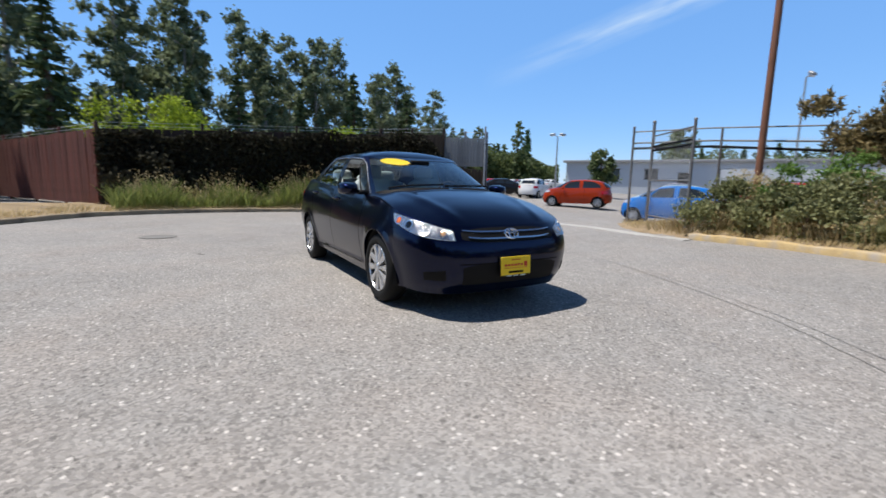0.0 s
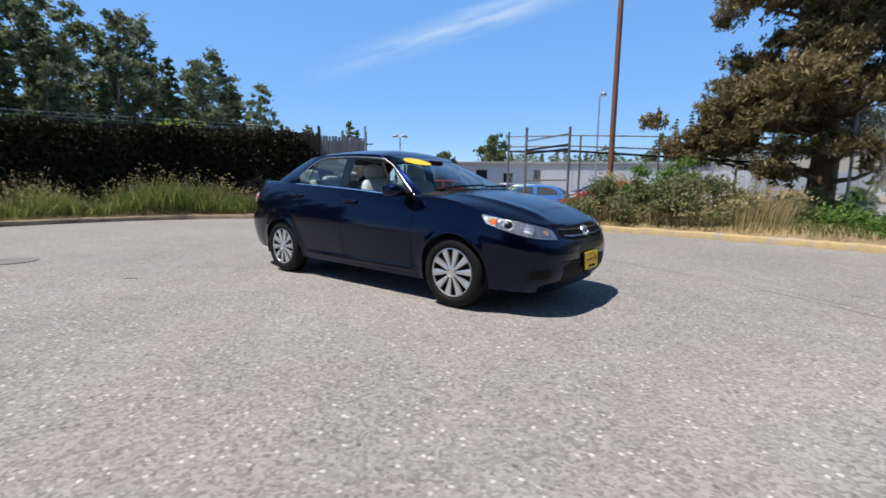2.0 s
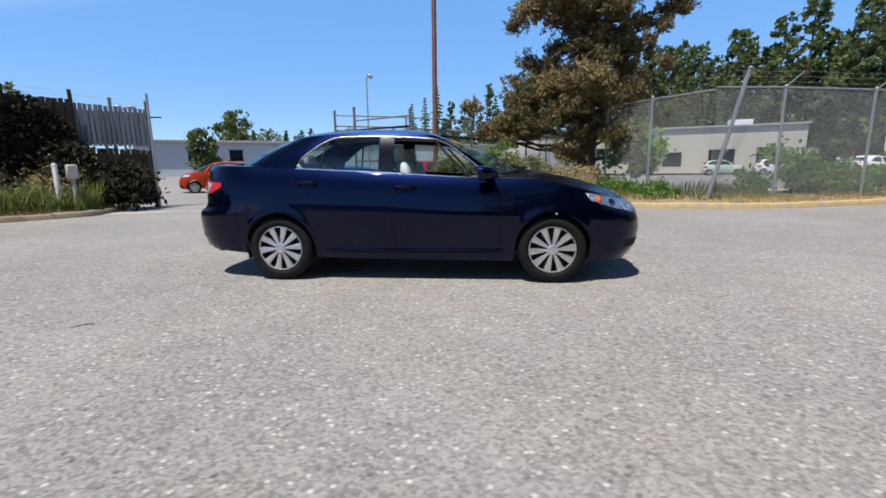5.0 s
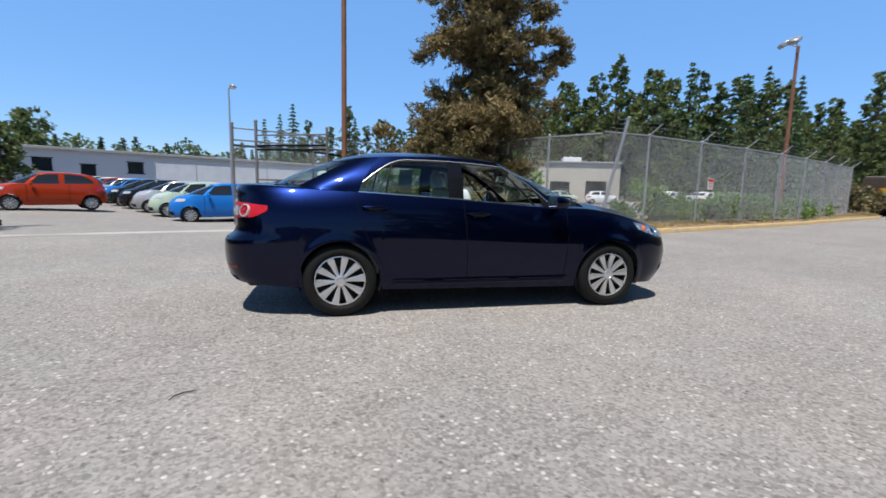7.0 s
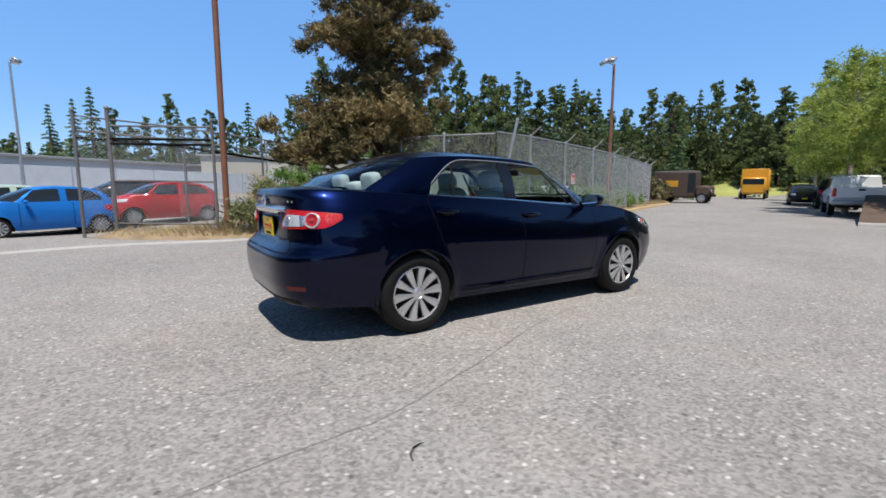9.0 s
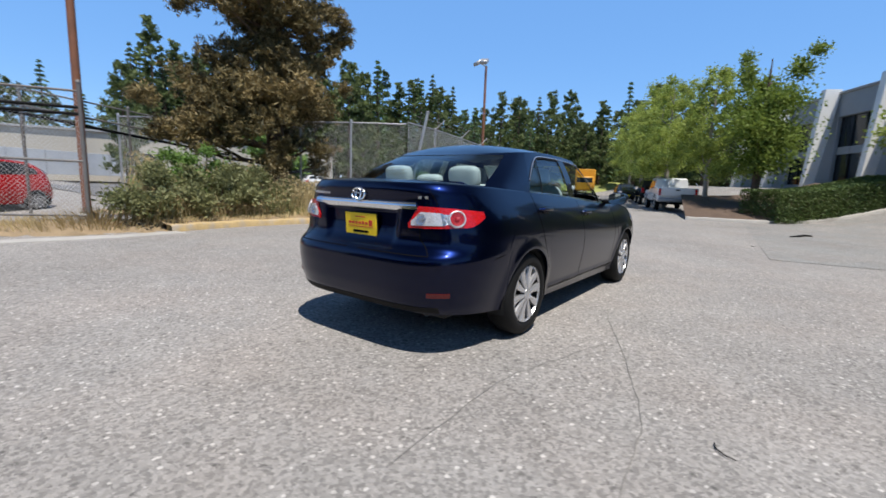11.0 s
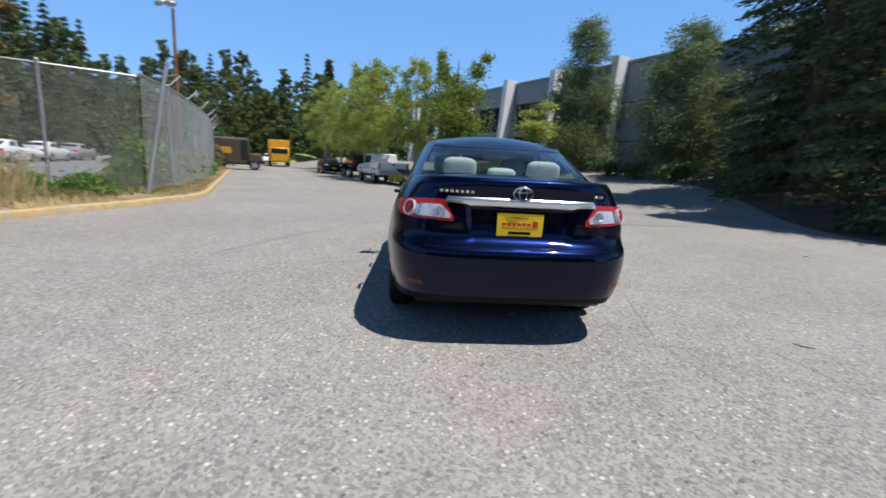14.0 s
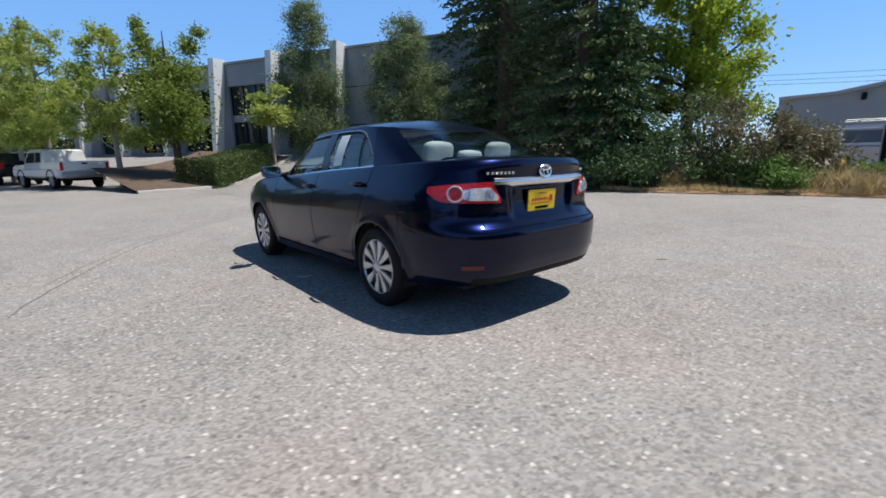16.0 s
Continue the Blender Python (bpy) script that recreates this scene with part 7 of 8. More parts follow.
part("brace", G().tube([(0.05, 0, 0.2), (-0.30, -0.1, 1.4)], 0.03, 6), M["black"], sp)
hy = thing("fire_hydrant", "yellow fire hydrant in dry grass", "hydrant", pose(-1.75, -14.1, 0.16))
part("barrel", G().lathe([(0.17, 0), (0.17, 0.06), (0.11, 0.08), (0.11, 0.50), (0.15, 0.52), (0.15, 0.56), (0.12, 0.60), (0.08, 0.70), (0.03, 0.74), (0.001, 0.76)], 16), M["hydrant"], hy)
for s in (1, -1):
    part("outlet", G().tube([(0, s * 0.08, 0.40), (0, s * 0.19, 0.40)], [0.06, 0.065], 10), M["hydrant"], hy)


# ---- plants ----
def trunk_mesh(pts, rs, material, limbs=(), n=9):
    g = G().tube(pts, rs, n)
    for lp, lr in limbs:
        g.tube(lp, lr, 6)
    return g


def limb_set(rng, h0, h1, k, reach, rise, r0, curve=0.0):
    out = []
    for i in range(k):
        z = h0 + (h1 - h0) * (i + rng.random() * 0.6) / k
        a = i * 2.4 + rng.random()
        L = reach * (1 - 0.55 * (z - h0) / max(h1 - h0, 0.1)) * rng.uniform(0.7, 1.1)
        e = (math.cos(a) * L, math.sin(a) * L, z + rise * L)
        m = (e[0] * 0.5, e[1] * 0.5, z + rise * L * 0.35 + curve)
        out.append(([(0, 0, z), m, e], [r0, r0 * 0.6, r0 * 0.2]))
    return out


def tree(name, label, x, y, h, lobes, n, size, leaf, bark, r=0.14, z=None, limbs=6, seed=1, group="", long=1.6, droop=0.0, rot=0.0):
    """A broad-leaved tree: tapered trunk with limbs and a crown of loose leaves."""
    rng = random.Random(seed)
    t = thing(name, label, "tree", pose(x, y, gz(x, y) if z is None else z, 0, 0, rot), group)
    part("trunk", trunk_mesh([(0, 0, -0.2), (0.05, 0.02, h * 0.3), (-0.04, 0.05, h * 0.6), (0, 0, h * 0.93)], [r * 1.2, r, r * 0.6, r * 0.12], bark, limb_set(rng, h * 0.22, h * 0.85, limbs, h * 0.18, 0.7, r * 0.42)), bark, t)
    part("crown", crown("crown", seed, lobes, n, size, leaf, long, droop), leaf, t)
    return t


def blob_lobes(seed, h0, h1, rad, k, low=0.5, top=0.35, small=0.42):
    """Uneven clumps round a trunk from h0 to h1."""
    rng = random.Random(seed)
    out = []
    k = int(k * 1.9)
    small *= 0.72
    for i in range(k):
        t = (i + rng.random()) / k
        R = rad * (low + (1 - low) * math.sin(math.pi * min(1, 0.15 + t * 0.85)) if t < 0.6 else (1 - (1 - top) * (t - 0.6) / 0.4))
        a = rng.random() * 6.283
        d = R * rng.uniform(0.2, 0.95)
        s = rad * small * rng.uniform(0.7, 1.25) * (1.1 - 0.45 * t)
        out.append((math.cos(a) * d, math.sin(a) * d, h0 + (h1 - h0) * t, s, s, s * rng.uniform(0.65, 0.95)))
    return out


def spruce_mesh(seed, h, r, material, whorls, per, sprays, size, low=0.4, droop=0.25, taper=0.85):
    """Sprays of needles along drooping boughs in whorls."""
    rng = np.random.default_rng(seed)
    P, D, Z = [], [], []
    for w in range(whorls):
        t = w / (whorls - 1)
        z = low + (h - low) * t ** 0.92
        R = r * (1 - t) ** taper * rng.uniform(0.82, 1.12) + 0.12
        for b in range(per):
            a = rng.uniform(0, 2 * math.pi)
            rr = R * rng.uniform(0.72, 1.08)
            k = max(3, int(sprays * rr / r))
            s = rng.uniform(0.15, 1.0, k) ** 0.7
            sag = -droop * rr * s ** 1.5 + 0.10 * rr * s
            wid = 0.16 * rr * (1 - 0.5 * s)
            px = np.cos(a) * rr * s - np.sin(a) * rng.normal(0, 1, k) * wid
            py = np.sin(a) * rr * s + np.cos(a) * rng.normal(0, 1, k) * wid
            pz = z + sag + rng.normal(0, 0.05, k)
            P.append(np.stack([px, py, pz], 1))
            D.append(np.stack([np.full(k, np.cos(a)) * 1.2, np.full(k, np.sin(a)) * 1.2, np.full(k, -0.35)], 1))
    P, D = np.concatenate(P), np.concatenate(D)
    return quads_mesh("crown", leaf_quads(rng, P, size, D * 1.3, 2.6), material)


def spruce(name, label, x, y, h, r, leaf, seed, whorls=26, per=9, sprays=26, size=0.20, z=None, group="", low=0.4, droop=0.25, taper=0.85):
    t = thing(name, label, "tree", pose(x, y, gz(x, y) if z is None else z), group)
    part("trunk", G().tube([(0, 0, -0.2), (0, 0, h * 0.5), (0, 0, h * 0.97)], [0.028 * h, 0.018 * h, 0.01], 9), M["bark"], t)
    part("crown", spruce_mesh(seed, h, r, leaf, whorls, per, sprays, size, low, droop, taper), leaf, t)
    return t


# the big browning pine beside the gate
def pine():
    t = thing("pine_tree", "large old pine with browning olive needles", "tree", pose(4.10, 10.85, 0.2))
    rng = np.random.default_rng(77)
    g = G().tube([(0, 0, -0.3), (0.05, 0, 1.6), (-0.05, 0.05, 3.4), (0.05, 0, 5.5), (0.0, 0, 8.0), (0.1, 0, 11.0)], [0.34, 0.29, 0.25, 0.20, 0.13, 0.04], 12)
    lobes = []
    # masses: direction from the trunk in plan (towards x and y), reach, height, radii
    skirt = [(1.2, -1.1, 1.5, 0.6, 0.4), (-0.7, -1.6, 1.6, 0.75, 0.45), (0.5, -1.2, 1.9, 0.7, 0.45), (-2.6, -0.8, 1.9, 0.8, 0.5), (-3.3, 0.1, 2.0, 0.6, 0.4), (-1.7, 0.6, 2.3, 0.9, 0.6), (-1.9, -1.2, 2.3, 0.8, 0.5), (-2.9, -0.3, 2.5, 0.85, 0.55), (-1.0, -1.3, 2.6, 0.95, 0.6), (-3.4, -0.3, 2.9, 0.6, 0.4), (-2.8, -0.9, 2.9, 0.7, 0.45)]
    low_boughs = [(-2.1, -0.6, 3.0, 0.85, 0.5), (0.9, -1.2, 3.0, 0.8, 0.5), (-3.0, 0.3, 3.1, 0.8, 0.5), (-0.2, -1.5, 3.2, 0.95, 0.6), (-1.2, 1.2, 3.2, 1.0, 0.6), (-1.2, -1.6, 3.3, 0.8, 0.5), (0.2, 1.2, 3.4, 1.1, 0.7), (1.3, 0.8, 3.4, 0.9, 0.6), (-1.5, -0.9, 3.5, 0.9, 0.55), (1.3, -0.6, 3.7, 0.75, 0.5), (-2.4, 0.6, 3.7, 0.85, 0.5)]
    middle_boughs = [(0.4, -0.9, 4.0, 0.9, 0.55), (-0.6, -0.6, 4.15, 0.9, 0.5), (-1.9, 0.0, 4.3, 0.8, 0.5), (1.0, 0.3, 4.4, 0.8, 0.5), (1.6, -0.4, 4.6, 0.55, 0.4), (-0.5, -0.4, 4.7, 0.8, 0.45), (0.6, -0.2, 4.8, 0.8, 0.45), (-0.2, 0.6, 5.1, 0.9, 0.5), (2.2, 0.0, 5.4, 0.45, 0.35), (-2.3, -0.5, 5.5, 0.85, 0.45), (-0.8, -0.5, 5.6, 0.7, 0.45)]
    high_boughs = [(1.8, 0.5, 5.6, 0.7, 0.45), (0.7, -0.9, 5.7, 0.75, 0.45), (-2.8, -0.2, 5.9, 0.7, 0.4), (-1.5, -0.9, 5.9, 0.85, 0.5), (2.7, 0.2, 6.0, 0.6, 0.4), (0.2, 0.9, 6.0, 1.0, 0.6), (-2.2, 0.2, 6.1, 0.7, 0.4), (1.5, -0.7, 6.3, 0.8, 0.5), (2.3, -0.3, 6.4, 0.6, 0.35), (-0.9, -1.0, 6.6, 0.9, 0.55), (-1.0, 0.9, 6.6, 0.9, 0.55)]
    leader = [(0.2, -0.8, 7.2, 1.0, 0.6), (-1.6, 0.0, 7.3, 0.8, 0.5), (1.4, 0.1, 7.3, 0.9, 0.5), (-0.7, -0.4, 8.2, 0.9, 0.6), (0.8, 0.3, 8.4, 0.9, 0.6), (-1.2, 0.5, 9.0, 0.7, 0.5), (0.2, 0, 9.5, 0.9, 0.6), (0.9, -0.4, 9.9, 0.6, 0.4), (-0.4, 0.2, 10.6, 0.7, 0.5), (0.2, 0, 11.4, 0.45, 0.5)]
    for dx, dy, z, r, rz in skirt + low_boughs + middle_boughs + high_boughs + leader:
        dx *= 0.72 if dx < 0 and z > 2.6 else 1.0
        z0 = z - 0.25 - 0.12 * math.hypot(dx, dy)
        g.tube([(0, 0, z0), (dx * 0.5, dy * 0.5, z0 + 0.1), (dx, dy, z)], [0.075, 0.05, 0.02], 6)
        for k in range(5):
            lobes.append((dx + rng.normal(0, r * 0.42), dy + rng.normal(0, r * 0.42), z + rng.normal(0, rz * 0.40), r * 0.52, r * 0.52, rz * 0.50))
    for k in range(34):
        z = 2.3 + 7.2 * (k + rng.random()) / 34
        a, d = rng.uniform(0, 2 * math.pi), rng.uniform(0.2, 1.35) * (1.15 - z / 14)
        lobes.append((math.cos(a) * d, math.sin(a) * d, z, 0.62, 0.62, 0.40))
    part("trunk", g, M["bark"], t)
    p, u = lobes_points(rng, lobes, 14500)
    # tufts of needles
    k = 11
    pp = np.repeat(p, k, axis=0) + rng.normal(0, 0.045, (len(p) * k, 3))
    uu = np.repeat(u, k, axis=0) * 0.5 + np.array([0, 0, 0.35])
    part("crown", quads_mesh("crown", leaf_quads(rng, pp, 0.041, uu, 4.2), M["needle_brown"]), M["needle_brown"], t)
    return t


pine()
# shrubs round the foot of the pine and the gate
def shrub(name, label, x, y, lobes, n, size, leaf, seed, z=None, group="", long=1.7, stems=7):
    rng = random.Random(seed)
    t = thing(name, label, "shrub", pose(x, y, gz(x, y) + 0.12 if z is None else z), group)
    g = G()
    for l in lobes[:stems]:
        g.tube([(l[0] * 0.2, l[1] * 0.2, -0.05), (l[0] * 0.6, l[1] * 0.6, l[2] * 0.6), (l[0], l[1], l[2] + l[5] * 0.5)], [0.03, 0.02, 0.008], 5)
    part("branching", g, M["bark"], t)
    part("foliage", crown("foliage", seed, lobes, n, size, leaf, long), leaf, t)
    return t


def low_lobes(seed, rx, ry, h, k, s=0.34):
    rng = random.Random(seed)
    out = []
    for i in range(k):
        a, d = rng.random() * 6.283, rng.random() ** 0.5
        x, y = math.cos(a) * d * rx, math.sin(a) * d * ry
        z = h * (1 - 0.55 * d * d) * rng.uniform(0.35, 0.85)
        q = s * rng.uniform(0.7, 1.3)
        out.append((x, y, z, q, q, q * 0.8))
    return out


for i, (x, y, rx, ry, h, n, leaf, k) in enumerate(((-0.35, 8.15, 0.95, 0.75, 1.35, 5200, "leaf_shrub", 24), (0.9, 8.35, 0.95, 0.8, 1.6, 5400, "leaf_shrub", 24), (2.1, 8.6, 1.0, 0.8, 1.4, 4800, "leaf_shrub", 22), (0.4, 9.3, 0.8, 0.8, 1.9, 3600, "leaf_mid", 18), (1.2, 9.6, 0.7, 0.7, 2.2, 3000, "leaf_mid", 16), (3.3, 8.7, 0.9, 0.7, 0.95, 3600, "leaf_shrub", 18), (4.4, 8.6, 0.8, 0.6, 0.6, 2600, "leaf_mid", 16), (5.4, 8.0, 0.6, 0.5, 0.5, 1500, "leaf_mid", 12), (3.4, 10.0, 1.2, 0.7, 1.2, 3500, "leaf_birch", 18))):
    shrub("verge_shrub", "straggly grey-green shrub on the roadside verge", x, y, low_lobes(i + 3, rx, ry, h, k, 0.26), int(n * 1.45), 0.041, M[leaf], i + 11, group="verge shrubs", long=2.4)
for i, (x, y, rx, ry, h) in enumerate(((9.4, 8.9, 1.1, 0.7, 1.5), (10.9, 9.4, 0.8, 0.6, 1.2), (12.8, 9.9, 1.3, 0.7, 1.4), (15.0, 10.6, 1.3, 0.7, 1.2), (17.4, 11.5, 1.2, 0.7, 1.3), (20.0, 12.4, 1.4, 0.7, 1.4), (23.2, 13.8, 1.3, 0.7, 1.2))):
    shrub("fence_shrub", "leafy green shrub growing behind the chain-link fence", x, y, low_lobes(i + 40, rx, ry, h, 20, 0.36), 3200, 0.10, M["leaf_mid"], i + 41, group="shrubs behind the fence")
sh = thing("broadleaf_clump", "bright green leafy clump behind the pine", "shrub", pose(6.8, 15.5, 0.2))
part("foliage", crown("foliage", 5, low_lobes(70, 1.6, 1.3, 3.2, 26, 0.5), 5000, 0.16, M["leaf_mid"]), M["leaf_mid"], sh)


def blades(name, label, seed, pts, h, lean, width, material, heads=None):
    """Grass blades as slim tapering quads at plan points with heights."""
    rng = np.random.default_rng(seed)
    n = len(pts)
    P = np.array(pts)
    a = rng.uniform(0, 2 * math.pi, n)
    clump = np.sin(P[:, 0] * 1.7 + P[:, 1] * 1.1) + np.sin(P[:, 1] * 2.9 - P[:, 0] * 0.8 + 1.3) + np.sin(P[:, 1] * 0.9 + 0.4)
    H = h * rng.uniform(0.45, 1.15, n) * np.clip(0.78 + 0.22 * clump, 0.3, 1.5)
    L = H * lean * rng.uniform(0.2, 1.2, n)
    tip = P + np.stack([np.cos(a) * L, np.sin(a) * L, H], 1)
    mid = P + np.stack([np.cos(a) * L * 0.35, np.sin(a) * L * 0.35, H * 0.55], 1)
    b = rng.uniform(0, 2 * math.pi, n)
    w = np.stack([np.cos(b), np.sin(b), np.zeros(n)], 1) * width * rng.uniform(0.6, 1.4, n)[:, None]
    q = np.stack([P - w * 0.5, mid - w, tip, mid + w], axis=1)
    if heads:
        k = rng.choice(n, int(n * heads), replace=False)
        hp = tip[k]
        q = np.concatenate([q] + [leaf_quads(rng, hp + rng.normal(0, 0.015, hp.shape), width * 4.2, None, 2.2) for _ in range(3)])
    ob = new(name, quads_mesh(name, q, material))
    return tagged(ob, label, "grass", "", "stuff")


def strip_points(seed, line, d0, d1, n, z):
    rng = np.random.default_rng(seed)
    L = np.array(line)
    O0, O1 = np.array(offset_line(line, d0)), np.array(offset_line(line, d1))
    i = rng.uniform(0, len(L) - 1.001, n)
    k = i.astype(int)
    f = (i - k)[:, None]
    t = rng.uniform(0, 1, n)[:, None]
    clump = rng.normal(0, 0.05, (n, 2))
    A = O0[k] * (1 - f) + O0[k + 1] * f
    B = O1[k] * (1 - f) + O1[k + 1] * f
    p = A * (1 - t) + B * t + clump
    return [(x, y, gz(x, y) + z) for x, y in p]


blades("tall_grass", "tall green weeds and grass in front of the fence", 1, [p for p in strip_points(1, KERB_W, 0.30, 2.9, 22000, 0.12) if p[1] > -4.3], 0.92, 0.75, 0.015, M["grass_green"])
blades("seeding_grass", "pale seed heads of tall dry grass", 2, [p for p in strip_points(2, KERB_W, 0.5, 3.0, 7000, 0.12) if p[1] > -4.0], 1.15, 0.25, 0.006, M["grass_dry"], heads=0.8)
blades("dry_grass", "dry straw along the kerb", 3, strip_points(3, KERB_W, 0.12, 0.7, 2600, 0.10), 0.22, 0.8, 0.009, M["grass_dry"])
blades("dry_grass", "dry straw along the yellow kerb", 4, strip_points(4, KERB_N, 0.14, 1.0, 7000, 0.12), 0.24, 0.8, 0.008, M["grass_dry"])
blades("verge_grass", "green grass and weeds behind the yellow kerb", 5, strip_points(5, [p for p in KERB_N if p[0] < 9], 0.55, 1.9, 4200, 0.14), 0.36, 0.5, 0.011, M["grass_green"])
blades("seeding_grass", "tall dry stems among the verge shrubs", 6, strip_points(6, [p for p in KERB_N if p[0] < 3.6], 0.4, 2.0, 1700, 0.14), 1.0, 0.25, 0.006, M["grass_dry"], heads=0.7)
blades("dry_grass", "dry stalks on the stony corner", 7, strip_points(7, lot_edge, 0.2, 1.6, 1100, 0.04), 0.30, 0.7, 0.008, M["grass_dry"])
blades("dry_grass", "dry straw at the edge of the planting bed", 8, strip_points(8, [p for p in BED_S if p[0] < 3.5], -0.1, 1.7, 8000, 0.05), 0.36, 0.7, 0.010, M["grass_dry"])

rng = np.random.default_rng(31)
q = np.concatenate([np.stack([rng.normal(-2.4, 0.75, 1700), rng.normal(-12.75, 0.28, 1700)], 1), np.stack([rng.normal(-6.0, 1.6, 1500), rng.normal(-14.1, 0.4, 1500)], 1)])
blades("straw_clump", "big clump of straw-coloured dry grass by the hydrant", 12, [(x, y, gz(x, y) + 0.03) for x, y in q], 0.62, 0.9, 0.010, M["grass_dry"])

# ivy over the dark fence
rng = np.random.default_rng(9)
n = 27000
t = rng.uniform(0, 1.0, n)
A_, B_, C_ = np.array(FA), np.array(FB), np.array(FM)
first = (t < 0.80)[:, None]
f1, f2 = (t / 0.80)[:, None], ((t - 0.80) / 0.20)[:, None]
p2 = np.where(first, A_ + (B_ - A_) * f1, B_ + (C_ - B_) * f2)
turn = lambda v: np.array([v[1], -v[0]]) / np.linalg.norm(v)
nrm = np.where(first, turn(B_ - A_), turn(C_ - B_))
z = rng.uniform(0.0, 1.0, n) ** 0.8 * (2.48 + 0.42 * np.clip(t / 0.8, 0, 1) + 0.10 * np.sin(t * 23) + 0.07 * np.sin(t * 61)) * np.where(t > 0.93, 1 - 3.0 * (t - 0.93), 1)
dens = np.sin(t * 17 + 1) + np.sin(t * 41 + z * 2) * 0.6 + z * 0.9
keep = dens > -0.75
off = (0.06 + np.abs(rng.normal(0, 0.13, n)))[:, None]
pp = p2 + nrm * off
P = np.stack([pp[:, 0], pp[:, 1], 0.12 + z], 1)[keep]
nrm = np.stack([nrm[:, 0], nrm[:, 1], np.full(n, 0.2)], 1)[keep]
iv = thing("ivy", "dark ivy covering the board fence", "climber")
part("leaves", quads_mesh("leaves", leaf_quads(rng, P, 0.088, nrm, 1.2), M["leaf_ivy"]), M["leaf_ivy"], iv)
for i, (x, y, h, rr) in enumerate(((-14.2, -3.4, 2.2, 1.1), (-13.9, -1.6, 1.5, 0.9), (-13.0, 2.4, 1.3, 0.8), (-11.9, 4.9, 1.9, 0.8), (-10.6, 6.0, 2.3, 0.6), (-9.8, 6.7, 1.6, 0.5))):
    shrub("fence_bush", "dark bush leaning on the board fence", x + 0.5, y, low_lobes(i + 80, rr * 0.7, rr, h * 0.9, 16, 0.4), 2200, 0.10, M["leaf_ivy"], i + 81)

# poplars and firs behind the board fence
popl = []
for k in range(4):
    h = (15.5, 14.0, 16.5, 13.0)[k]
    lobes = blob_lobes(200 + k, h * 0.20, h * 0.98, h * 0.20, 40, 0.6, 0.25, 0.34)
    popl.append(tree("poplar_tree", "tall loose-crowned poplar behind the fence", 0, 0, h, lobes, 7800, 0.215, M["leaf_poplar"], M["bark_pale"], 0.16, seed=200 + k, limbs=12, group="poplar belt", z=0))
spots = []
rr = random.Random(8)
dirs = [(-31, -16, 1.0), (-29, -10, 1.05), (-34, -13, 0.95), (-28, -5.5, 1.0), (-33, -4, 0.85), (-31, -1.5, 1.02), (-36, 1.5, 0.9), (-33, 3.5, 0.98), (-38, 6.0, 0.92), (-36, 8.0, 0.98), (-40, 10.5, 0.9), (-42, 13.0, 0.93), (-40, 15.0, 0.8), (-46, 17.5, 1.0), (-47, 20.5, 0.95), (-51, 24.0, 1.02), (-54, 29.5, 0.97), (-40, -18, 1.1), (-36, -22, 1.0), (-30, -23, 1.0), (-44, -2, 0.9), (-47, 8, 0.9)]
for i, (x, y, s) in enumerate(dirs):
    m = pose(x + rr.uniform(-0.6, 0.6), y + rr.uniform(-0.6, 0.6), -0.2, 0, 0, rr.uniform(0, 360)) @ Matrix.Diagonal((s * 0.95, s * 0.95, s, 1))
    if i < 4:
        popl[i].matrix_basis = m
    else:
        o = copy_thing(popl[i % 4], m)
        o.scale = (s * 0.95, s * 0.95, s)
firs = []
for k in range(2):
    firs.append(spruce("fir_tree", "dark fir among the belt of trees", 0, 0, 9.5 + 3 * k, 1.9 + 0.3 * k, M["needle_dark"], 300 + k, 22, 8, 14, 0.34, 0, "firs", 0.5))
for i, (x, y, s) in enumerate(((-26, -13, 1.0), (-24, -8, 0.8), (-27, -2, 0.75), (-30, 1, 0.7), (-29, 5, 0.75), (-35, 11, 0.85), (-37, 13.5, 0.8), (-43, 20, 0.9), (-60, 36, 1.0), (-66, 40, 0.9), (-24, -17, 1.1), (-22, -12, 0.9), (-20, -16, 1.0))):
    m = pose(x, y, -0.2, 0, 0, i * 77)
    o = firs[i] if i < 2 else copy_thing(firs[i % 2], m)
    o.matrix_basis = m
    o.scale = (s, s, s)
for i, (x, y, rx, ry, h, leaf) in enumerate(((-22.3, -4.0, 2.3, 3.0, 7.0, "leaf_lime"), (-20.5, -0.8, 1.6, 2.0, 4.2, "leaf_mid"), (-21.5, 1.5, 1.5, 1.8, 3.8, "leaf_mid"), (-20.0, 5.6, 1.0, 1.4, 5.4, "leaf_lime"), (-21.0, 9.0, 1.5, 1.8, 3.6, "leaf_mid"))):
    shrub("thicket_bush", "bright green bush behind the board fence", x, y, low_lobes(400 + i, rx, ry, h, 40, 0.62), 9000, 0.10, M[leaf], 400 + i, z=0.0, group="bushes behind the fence")


